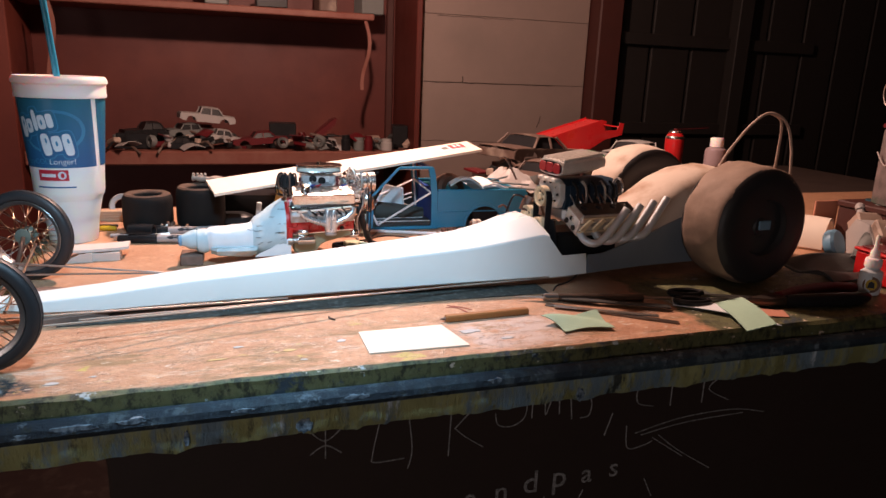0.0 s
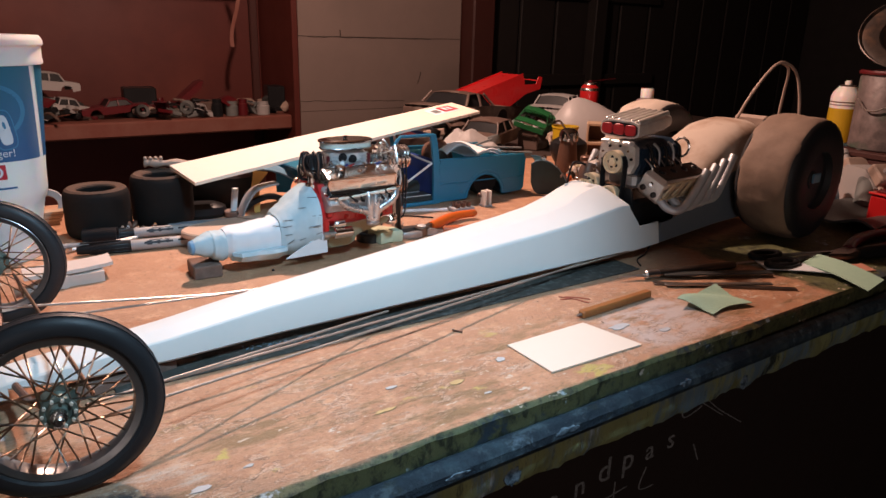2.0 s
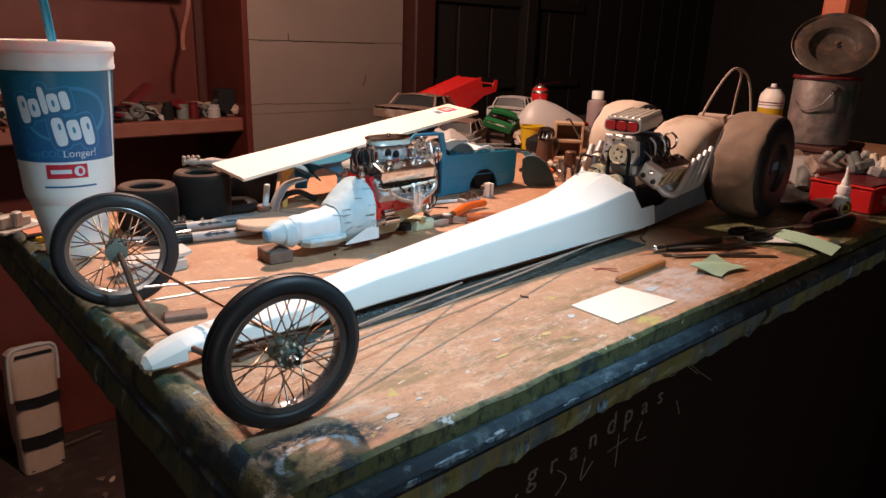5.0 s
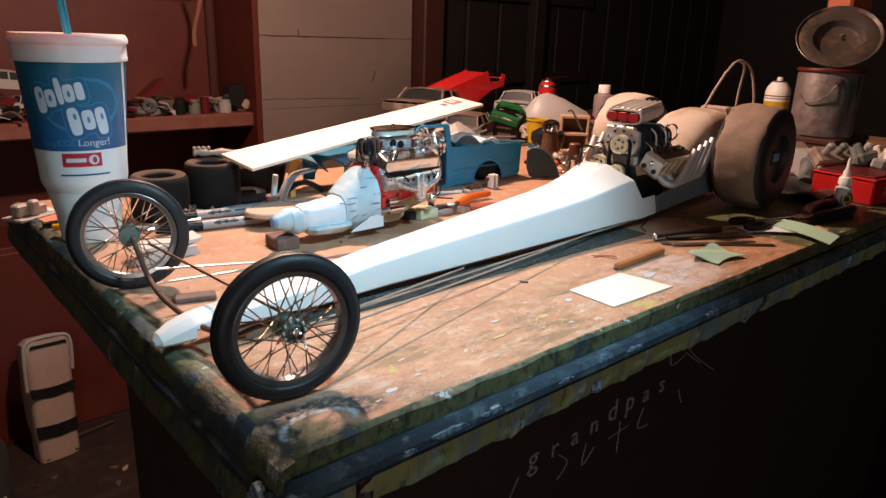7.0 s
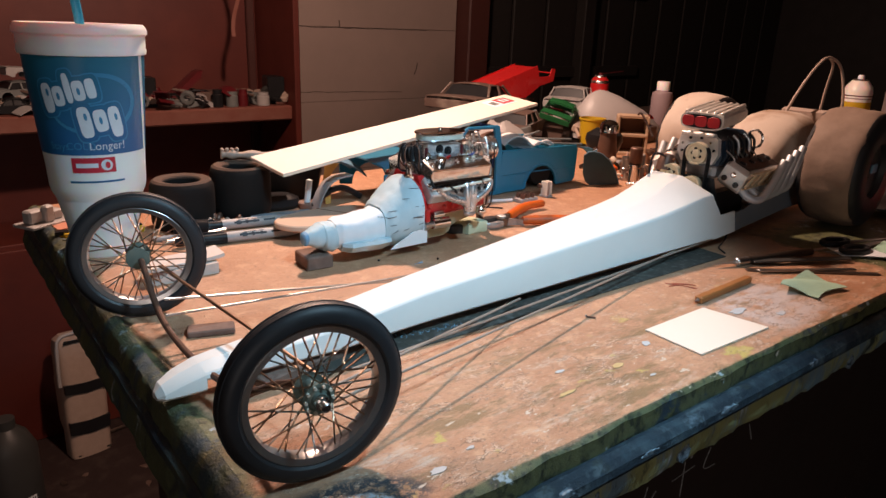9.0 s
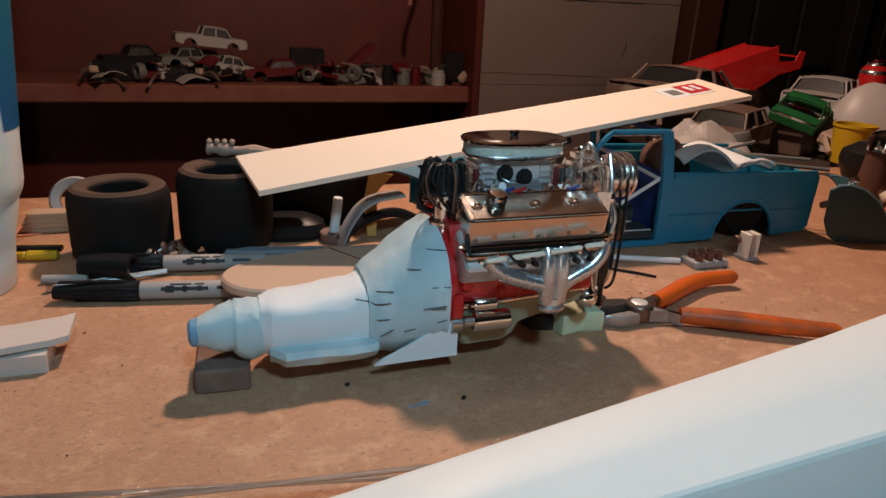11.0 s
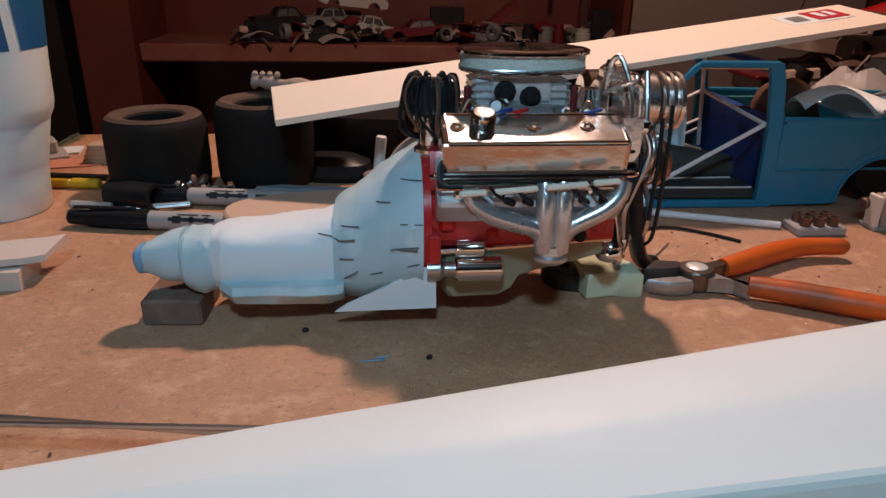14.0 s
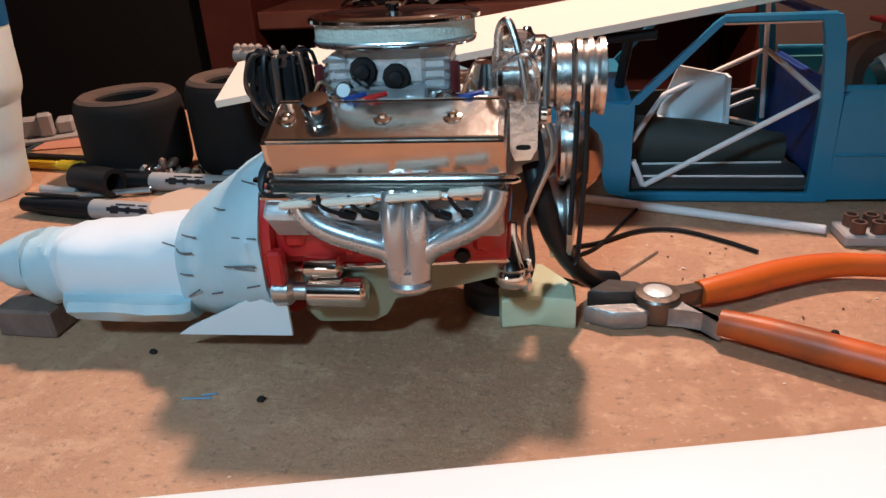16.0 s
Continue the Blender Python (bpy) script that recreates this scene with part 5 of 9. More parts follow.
bell = [ring_x(0.274, AY, G + 0.0305, 0.0252, 0.0222, 28, 0.8, 0.02, 13), ring_x(0.279, AY, G + 0.0320, 0.0278, 0.0245, 28, 0.8, 0.03, 14), ring_x(0.290, AY, G + 0.0350, 0.0325, 0.0285, 28, 0.85, 0.03, 15), ring_x(0.302, AY, G + 0.0388, 0.0380, 0.0325, 28, 0.85, 0.03, 16), ring_x(0.313, AY, G + 0.0425, 0.0412, 0.0355, 28, 0.85, 0.02, 17), ring_x(0.3195, AY, G + 0.0440, 0.0420, 0.0365, 28, 0.85, 0.02, 18)]
gpart("bell_housing", crinkle(bell), TAPE, "pale blue papered bell housing with painted wrinkle lines")
BELL = ((0.212, 0.0285, 0.0155, 0.0148), (0.218, 0.029, 0.0195, 0.0158), (0.262, 0.0295, 0.0225, 0.0187), (0.2735, 0.030, 0.024, 0.0202), (0.279, 0.032, 0.0278, 0.0245), (0.290, 0.035, 0.0325, 0.0285), (0.302, 0.0388, 0.038, 0.0325), (0.3195, 0.044, 0.042, 0.0365))


def skin_y(x, z):
    """Near side of the papered gearbox at a place along it and a height over the bench."""
    for (x0, c0, a0, b0), (x1, c1, a1, b1) in zip(BELL, BELL[1:]):
        if x0 <= x <= x1:
            u = (x - x0) / (x1 - x0)
            c, hy, hz = c0 + (c1 - c0) * u, a0 + (a1 - a0) * u, b0 + (b1 - b0) * u
            t = math.asin(max(-1, min(1, math.copysign((abs(z - c) / hz) ** (1 / 0.85), z - c) if abs(z - c) < hz else 1)))
            return AY - hy * abs(math.cos(t)) ** 0.85
    return AY


# thin grey lines paint the shade of faint wrinkles in the paper
for x, z, dx, dz in ((0.314, 0.0715, 0.010, 0.0010), (0.3135, 0.0545, 0.011, 0.0004), (0.310, 0.0435, 0.014, 0.0012), (0.312, 0.0425, 0.009, -0.0002), (0.3145, 0.0350, 0.006, 0.0014), (0.283, 0.0500, 0.009, 0.0012),
                     (0.281, 0.0440, 0.009, 0.0018), (0.2715, 0.0440, 0.010, -0.0012), (0.281, 0.0355, 0.007, 0.0006), (0.283, 0.0275, 0.007, 0.0045), (0.300, 0.062, 0.007, 0.001), (0.296, 0.030, 0.006, 0.002)):
    p, q = (x - dx / 2, z - dz / 2), (x + dx / 2, z + dz / 2)
    gpart("wrinkle_line", tube([(px, skin_y(px, pz) - 0.0011, G + pz) for px, pz in [(p[0] + (q[0] - p[0]) * k / 6, p[1] + (q[1] - p[1]) * k / 6) for k in range(7)]], 0.00034, 5), WRINKLEGREY)
gus = [(0.2785, 0.0108), (0.3260, 0.0115), (0.3255, 0.0360), (0.3010, 0.0225), (0.2840, 0.0145)]
for y in (0.3486, AY + 0.040):
    vpart("gusset", moved(prism(gus, -0.0008, 0.0008), Matrix(((1, 0, 0, 0), (0, 0, -1, y), (0, 1, 0, G), (0, 0, 0, 1)))), TAPELIGHT, "white card gusset")
vpart("flywheel_flange", loft([ring_x(0.3195, AY, G + 0.0440, 0.0405, 0.0355, 28, 0.85), ring_x(0.3235, AY, G + 0.0440, 0.0405, 0.0355, 28, 0.85)]), RED, "red bell housing flange")
# red block
vpart("engine_block", loft([[(x, AY + a, G + b) for a, b in ((-0.031, 0.040), (-0.034, 0.044), (-0.034, 0.060), (-0.022, 0.083), (0.022, 0.083), (0.034, 0.060), (0.034, 0.044), (0.031, 0.040))] for x in (0.3235, 0.325, 0.408, 0.410)]), RED, "glossy red engine block")
for x, z, w, hh in ((0.331, 0.055, 0.008, 0.014), (0.352, 0.047, 0.006, 0.006), (0.364, 0.050, 0.004, 0.012), (0.385, 0.050, 0.004, 0.012), (0.402, 0.052, 0.008, 0.010)):
    vpart("block_boss", cbox(w, 0.006, hh, 0.0018, (x, AY - 0.0335, G + z)), RED)
vpart("core_plug", rod((0.394, AY - 0.036, G + 0.045), (0.394, AY - 0.033, G + 0.045), 0.003, 12), BLACK)
pan = [(0.329, 0.037), (0.329, 0.0165), (0.333, 0.0118), (0.356, 0.0118), (0.3620, 0.0150), (0.3665, 0.0215), (0.3765, 0.0262), (0.396, 0.0312), (0.410, 0.0350), (0.410, 0.0420)]
vpart("oil_pan", moved(prism(pan, -0.030, 0.030, 0.0025), Matrix(((1, 0, 0, 0), (0, 0, -1, AY), (0, 1, 0, G), (0, 0, 0, 1)))), GOLDPAN, "olive gold oil pan")
vpart("pan_rail", moved(cbox(0.083, 0.066, 0.0026, 0.0008), at(0.3690, AY, G + 0.0398, 0, -3.6, 0)), CHROME)
for sg in (-1, 1):
    hm = at(0.3675, AY + sg * 0.0335, G + 0.0685, -sg * 42, 0, 0)
    vpart("cylinder_head", moved(cbox(0.084, 0.026, 0.016, 0.0015), hm), ALLOY, "rough cast alloy cylinder head")
    # stamped chrome valve cover with a flat lid and a flange
    vm = at(0.3685, AY + sg * 0.0336, G + 0.0967, -sg * 22.4, 0, 0)
    vpart("cover_flange", moved(cbox(0.086, 0.034, 0.003, 0.001), at(0.3685, AY + sg * 0.0310, G + 0.0750, -sg * 8, 0, 0)), CHROME)
    prof = [(-0.0411, 0.0735), (-0.0424, 0.0835), (-0.0441, 0.0908), (-0.0439, 0.0920), (-0.0431, 0.0928), (-0.0252, 0.1001), (-0.0239, 0.1004), (-0.0227, 0.0997), (-0.0195, 0.0800)]
    cy, cz = -0.031, 0.086
    vpart("valve_cover", loft([[(x, AY - sg * (cy + (a - cy) * k), G + cz + (b - cz) * k) for a, b in prof] for x, k in ((0.3272, 0.86), (0.3279, 0.95), (0.3299, 1.0), (0.4080, 1.0), (0.4098, 0.95), (0.4105, 0.86))]), COVERCHROME, "bright chrome valve cover", smooth=14)
    bead = [(0.3272, -0.0405), (0.3300, -0.0428), (0.4075, -0.0428), (0.4105, -0.0405)]
    vpart("cover_bead", tube(curve([(x, AY - sg * y, G + 0.0772) for x, y in bead], 5), 0.0014, 8), CHROME, "rolled chrome edge of the cover")
    vpart("lid_rim", tube([(x, AY - sg * y, G + z) for x, y, z in ((0.3300, -0.0436, 0.0922), (0.4080, -0.0436, 0.0922), (0.4080, -0.0242, 0.1001), (0.3300, -0.0242, 0.1001))], 0.0009, 8, True), CHROME)
    for x in (-0.034, 0.0, 0.024):
        vpart("cover_nut", moved(lathe([(0.0034, 0), (0.0032, 0.0005), (0.0018, 0.0008), (0.0015, 0.0018), (0.0008, 0.0022), (0, 0.0022)], 12), vm @ at(x, 0, 0.0)), CHROME)
    if sg < 0:
        vpart("oil_filler_cap", moved(lathe([(0.0048, 0), (0.0056, 0.0008), (0.0058, 0.0030), (0.0056, 0.0058), (0.0046, 0.0068), (0, 0.0072)], 22), vm @ at(-0.0225, 0.002, 0.0)), CHROME)
    # four-into-one headers
    y0 = AY + sg * 0.0450
    y1 = AY + sg * 0.0490
    for x0, pts in ((0.3395, [(0.3395, 0.0725), (0.3415, 0.0665), (0.3485, 0.0615), (0.360, 0.0575), (0.3690, 0.0545), (0.3728, 0.0495), (0.3738, 0.0440)]),
                    (0.3726, [(0.3726, 0.0735), (0.3726, 0.069), (0.3726, 0.062), (0.3726, 0.052), (0.3733, 0.0440)]),
                    (0.3806, [(0.3806, 0.0738), (0.3806, 0.069), (0.3806, 0.062), (0.3806, 0.052), (0.3799, 0.0440)]),
                    (0.4072, [(0.4072, 0.0750), (0.4056, 0.0690), (0.400, 0.0632), (0.391, 0.0585), (0.3845, 0.0550), (0.3804, 0.0495), (0.3794, 0.0440)])):
        n = len(pts)
        mid = 0.3726 if x0 < 0.377 else 0.3806
        far = abs(x0 - mid) > 0.01
        path = [(x, y0 + (y1 - y0) * (math.sin(min(1, 1.9 * i / (n - 1)) * math.pi / 2) * (0.82 if far else 1.0)), G + z) for i, (x, z) in enumerate(pts)]
        vpart("header_pipe", tube(curve(path, 6), 0.0045, 14), SATIN, "satin silver exhaust header pipe")
    vpart("collector", moved(lathe([(0.0062, 0), (0.0078, 0.0016), (0.0078, 0.003), (0.0062, 0.0042), (0.0056, 0.008)], 20, 0.75), at(0.3766, y1, G + 0.0385)), SATIN)
    # plug wires run through pale looms under the cover
    for a, b in ((0.334, 0.346), (0.349, 0.368), (0.371, 0.390), (0.392, 0.404)):
        vpart("wire_loom", moved(cbox(b - a, 0.003, 0.0026, 0.0008), at((a + b) / 2, AY + sg * 0.0520, G + 0.0728 + (a - 0.34) * 0.075, 0, -4.3, 0)), CREAM, "pale spark plug wire loom")
    for x0, x1 in ((0.3475, 0.358), (0.358, 0.366), (0.3825, 0.391), (0.392, 0.400)):
        vpart("plug_wire", tube(curve([(x0, AY + sg * 0.050, G + 0.0745), (x0 + 0.003, AY + sg * 0.0535, G + 0.0715), (x1, AY + sg * 0.0490, G + 0.0668)], 5), 0.0008, 6), BLACK)
        vpart("plug_boot", rod((x1 - 0.0035, AY + sg * 0.0500, G + 0.0685), (x1 + 0.0008, AY + sg * 0.0470, G + 0.0658), 0.0017, 8), BLACK)
        vpart("spark_plug", rod((x1 + 0.0005, AY + sg * 0.0478, G + 0.0662), (x1 + 0.002, AY + sg * 0.044, G + 0.065), 0.0012, 8), CHROME)
    for k in range(8):
        vpart("head_bolt", moved(lathe([(0.0017, 0), (0.0017, 0.0018), (0.001, 0.0026), (0, 0.0026)], 6), at(0.334 + 0.0098 * k, AY + sg * 0.0440, G + 0.0690 + 0.0003 * k, 90 if sg < 0 else -90, 0, 0)), CHROME)
# intake, carburettor, oval air cleaner
vpart("intake_manifold", loft([[(x, AY + a, G + b) for a, b in ((-0.024, 0.080), (-0.018, 0.093), (-0.010, 0.098), (0.010, 0.098), (0.018, 0.093), (0.024, 0.080))] for x in (0.330, 0.334, 0.402, 0.406)]), ALLOY, "cast alloy intake manifold")
for k in range(4):
    for sg in (-1, 1):
        x0 = 0.339 + 0.0185 * k
        vpart("intake_runner", tube(curve([(0.3665 + (x0 - 0.3665) * 0.4, AY + sg * 0.008, G + 0.097), (x0, AY + sg * 0.016, G + 0.0945), (x0, AY + sg * 0.024, G + 0.084)], 5), 0.0042, 10), CHROME)
vpart("carb_base", cbox(0.030, 0.030, 0.006, 0.001, (0.3665, AY, G + 0.1000)), SATIN)
vpart("carburettor", cbox(0.030, 0.026, 0.012, 0.002, (0.3665, AY, G + 0.1085)), ALLOY, "silver carburettor with black fittings")
for x in (0.3485, 0.3845):
    vpart("fuel_bowl", cbox(0.010, 0.024, 0.014, 0.002, (x, AY, G + 0.1070)), ALLOY)
    for k in range(4):
        vpart("bowl_fin", cbox(0.0105, 0.025, 0.0012, 0.0003, (x, AY, G + 0.1018 + 0.0034 * k)), SATIN)
for x, z in ((0.3585, 0.1085), (0.3705, 0.1060)):
    vpart("carb_diaphragm", moved(lathe([(0, 0), (0.0050, 0), (0.0053, 0.0012), (0.0046, 0.0022), (0.0030, 0.0024), (0.0026, 0.0040), (0.0012, 0.0044), (0, 0.0044)], 10), at(x, AY - 0.0125, G + z, 90, 0, 0)), BLACK)
for x, mat in ((0.3415, DARKRED), (0.3915, DARKRED)):
    vpart("fuel_fitting", rod((x, AY - 0.012, G + 0.100), (x, AY - 0.012, G + 0.111), 0.0018, 8), mat)
vpart("gauge", moved(lathe([(0, 0.0012), (0.0026, 0.0012), (0.0030, 0.0018), (0.0030, -0.002), (0, -0.002)], 18), at(0.3530, AY - 0.0215, G + 0.1035, 75, 0, 0)), CHROME)
vpart("gauge_face", moved(lathe([(0, 0), (0.0024, 0), (0.0024, 0.0006), (0, 0.0006)], 18), at(0.3530, AY - 0.0231, G + 0.1039, 75, 0, 0)), TAPELIGHT)
for x0, mat in ((0.3515, DEEPBLUE), (0.3590, RED), (0.393, DEEPBLUE)):
    vpart("fuel_line", tube(curve([(x0, AY - 0.0225, G + 0.1000), (x0 + 0.004, AY - 0.0240, G + 0.1015), (x0 + 0.009, AY - 0.0215, G + 0.1020)], 5), 0.0010, 6), mat)
AX, AZ = 0.3685, G + 0.1165
vpart("air_cleaner_base", moved(prism(ellipse(0, 0, 0.0301, 0.0190, 40, 0, 0.85), 0, 0.0016, 0.0006), at(AX, AY, AZ)), CHROME)
air = vpart("filter_element", moved(prism(ellipse(0, 0, 0.0296, 0.0185, 48, 0, 0.85), 0.0012, 0.0088), at(AX, AY, AZ)), MESHGREY, "pale mesh-covered oval filter")
for z in (0.0020, 0.0080):
    vpart("filter_band", moved(tube([(x, y, z) for x, y in ellipse(0, 0, 0.0297, 0.0186, 60, 0, 0.85)], 0.0005, 6, True), at(AX, AY, AZ)), SATIN)
vpart("air_cleaner_lid", moved(loft([[(x * k, y * k, z) for x, y in ellipse(0, 0, 0.0316, 0.0204, 48, 0, 0.85)] for z, k in ((0.0085, 0.97), (0.0085, 1.0), (0.0097, 1.0), (0.0103, 0.975), (0.0103, 0.90), (0.0108, 0.87), (0.0110, 0.4), (0.0110, 0.1))]), at(AX, AY, AZ)), CHROME, "chrome oval air cleaner lid")
vpart("wing_nut", moved(join(lathe([(0.0022, 0), (0.0018, 0.0022), (0, 0.0026)], 10), cbox(0.006, 0.0012, 0.0022, 0.0005, (0, 0, 0.002))), at(AX, AY, AZ + 0.0110)), CHROME)
# distributor
DX, DY = 0.3255, AY - 0.006
vpart("distributor_body", moved(lathe([(0.0060, 0), (0.0085, 0.003), (0.0085, 0.006), (0.0062, 0.008), (0.0062, 0.018), (0.0098, 0.020), (0.0098, 0.023), (0, 0.023)], 24), at(DX, DY, G + 0.075)), CHROME)
vpart("distributor_cap", moved(lathe([(0.0112, 0), (0.0116, 0.0015), (0.0108, 0.003), (0.0102, 0.0135), (0.0085, 0.0155), (0, 0.0158)], 24), at(DX, DY, G + 0.0975)), BLACK, "black distributor cap with wires")
for k in range(8):
    a = k * math.pi / 4 + 0.2
    c0, s0 = math.cos(a), math.sin(a)
    vpart("cap_rib", rod((DX + 0.0106 * c0, DY + 0.0106 * s0, G + 0.0985), (DX + 0.0098 * c0, DY + 0.0098 * s0, G + 0.1115), 0.0013, 8), BLACK)
    p = (DX + 0.0078 * c0, DY + 0.0078 * s0, G + 0.1125)
    vpart("cap_terminal", rod(p, (p[0], p[1], p[2] + 0.0022), 0.0017, 8), BLACK)
    sg = -1 if k in (0, 5, 6, 7) else 1
    vpart("ignition_wire", tube(curve([(p[0], p[1], p[2] + 0.0018), (p[0] + 0.0016 * c0, p[1] + 0.0016 * s0, p[2] + 0.0026), (p[0] + 0.0044 * c0, p[1] + 0.0044 * s0, p[2] + 0.0002), (p[0] + 0.0050 * c0, p[1] + 0.0050 * s0, p[2] - 0.014), (DX + 0.005, DY + 0.002 + sg * 0.014, G + 0.0840)], 6), 0.0008, 6), (BLACK, BLACK, GREYBLACK, BROWNTUBE)[k % 4])
for k in range(5):
    vpart("ignition_wire", tube(curve([(0.3300, AY - 0.034 - 0.0012 * k, G + 0.0865), (0.3275 - 0.0004 * k, AY - 0.043, G + 0.0805), (0.3275, AY - 0.0475, G + 0.0745), (0.336, AY - 0.0495, G + 0.0745)], 5), 0.0008, 6), BLACK)
rng = random.Random(14)
for k in range(8):
    a = 2.6 + 0.42 * k + rng.uniform(-0.25, 0.25)
    c0, s0 = math.cos(a), math.sin(a)
    drop, out = rng.uniform(0.006, 0.024), rng.uniform(0.0112, 0.0135)
    vpart("ignition_wire", tube(curve([(DX + 0.006 * c0, DY + 0.006 * s0, G + 0.1130), (DX + 0.010 * c0, DY + 0.010 * s0, G + 0.1135 + rng.uniform(0, 0.002)), (DX + out * c0 + rng.uniform(-0.002, 0.002), DY + out * s0, G + 0.1060), (DX + 0.0115 * c0 + rng.uniform(-0.004, 0.005), DY + 0.0120 * s0, G + 0.1060 - drop), (DX + 0.006 + rng.uniform(-0.004, 0.004), DY + 0.010 * s0, G + 0.0840)], 5), rng.choice((0.0008, 0.0010)), 6), BROWNTUBE if k in (2, 5) else BLACK)
# accessories at the front
for z, r in ((0.1025, 0.0125),):
    vpart("compressor", moved(lathe([(0, 0), (0.0100, 0), (0.0125, 0.002), (0.0125, 0.018), (0.0105, 0.019), (0.0105, 0.022), (0.0125, 0.023), (0.0125, 0.028), (0, 0.028)], 28), at(0.4045, AY - 0.003, G + z, 0, 90, 0)), POLISHED, "chrome compressor")
    vpart("compressor_pulley", moved(lathe([(0, 0), (0.0128, 0), (0.0138, 0.001), (0.0138, 0.0025), (0.0122, 0.0038), (0.0138, 0.005), (0.0138, 0.0066), (0.0122, 0.0078), (0.0138, 0.009), (0.0138, 0.0110), (0.009, 0.0118), (0, 0.0118)], 32), at(0.4335, AY - 0.003, G + z, 0, 90, 0)), POLISHED, "grooved chrome pulley")
for k in range(3):
    vpart("compressor_fin", moved(lathe([(0.0118, 0), (0.0136, 0.0004), (0.0136, 0.0020), (0.0118, 0.0024)], 28), at(0.4065 + 0.0075 * k, AY - 0.003, G + z, 0, 90, 0)), CHROME)
vpart("compressor_head", cbox(0.013, 0.012, 0.007, 0.002, (0.4125, AY - 0.004, G + 0.1160)), POLISHED)
for x, y, hh in ((0.4085, -0.008, 0.0275), (0.4170, -0.002, 0.0255), (0.4215, -0.010, 0.0205)):
    vpart("compressor_port", moved(lathe([(0.0024, 0), (0.0030, 0.001), (0.0030, 0.003), (0.0021, 0.0042), (0.0014, 0.006), (0, 0.006)], 10), at(x, AY + y, G + 0.0890 + hh)), CHROME)
for k in range(6):
    a = k * 1.047
    vpart("compressor_bolt", moved(lathe([(0.0014, 0), (0.0014, 0.0014), (0.0008, 0.002), (0, 0.002)], 6), at(0.4310, AY - 0.003 + 0.0100 * math.cos(a), G + z + 0.0100 * math.sin(a), 0, 90, 0)), CHROME)
vpart("water_pump", moved(lathe([(0, 0), (0.010, 0), (0.012, 0.004), (0.008, 0.012), (0.008, 0.02), (0, 0.02)], 22), at(0.408, AY, G + 0.076, 0, 90, 0)), ALLOY)
vpart("pump_pulley", moved(lathe([(0, 0), (0.0145, 0), (0.0155, 0.001), (0.0155, 0.0025), (0.0140, 0.004), (0.0155, 0.0055), (0.0155, 0.007), (0.0105, 0.010), (0.0060, 0.012), (0, 0.012)], 30), at(0.4285, AY, G + 0.076, 0, 90, 0)), POLISHED)
vpart("crank_pulley", moved(lathe([(0, 0), (0.0160, 0), (0.0168, 0.001), (0.0168, 0.003), (0.0150, 0.0045), (0.0168, 0.006), (0.0168, 0.008), (0.006, 0.010), (0, 0.010)], 30), at(0.4265, AY, G + 0.046, 0, 90, 0)), STEEL)
vpart("alternator_face", moved(lathe([(0, 0), (0.0125, 0), (0.0130, 0.0012), (0.0095, 0.0050), (0.0050, 0.0070), (0, 0.0072)], 6), at(0.4385, AY - 0.004, G + 0.0720, 0, 90, 0)), BRASS, "copper coloured hexagonal pump cover")
vpart("alternator", moved(lathe([(0, 0), (0.009, 0), (0.012, 0.003), (0.012, 0.016), (0.009, 0.020), (0, 0.020)], 24), at(0.408, AY + 0.036, G + 0.100, 0, 90, 0)), CHROME)
for yo in (-0.0165, 0.0150):
    vpart("drive_belt", tube([(0.4350, AY + yo * 0.82, G + 0.1035), (0.4345, AY + yo * 1.05, G + 0.078), (0.4335, AY + yo * 1.05, G + 0.046)], 0.0010, 6), BLACK)
vpart("drive_belt", tube(curve([(0.4380, AY - 0.0165, G + 0.103), (0.4382, AY - 0.0175, G + 0.075), (0.4370, AY - 0.017, G + 0.040), (0.4365, AY - 0.010, G + 0.030)], 6), 0.0010, 6), BLACK)
vpart("bracket", moved(prism([(-0.0048, -0.0085), (-0.0030, -0.0120), (0.0025, -0.0120), (0.0050, -0.0080), (0.0052, 0.0085), (-0.0048, 0.0090)], -0.0008, 0.0008, 0.0003), at(0.4160, AY - 0.026, G + 0.0905, 90, 0, 4)), POLISHED, "bare steel accessory bracket")
vpart("bracket_slot", moved(prism(ellipse(0, 0, 0.0026, 0.0009, 16, 0, 0.7), -0.0012, 0.0010), at(0.4160, AY - 0.0261, G + 0.0835, 90, 0, 4)), BLACK)
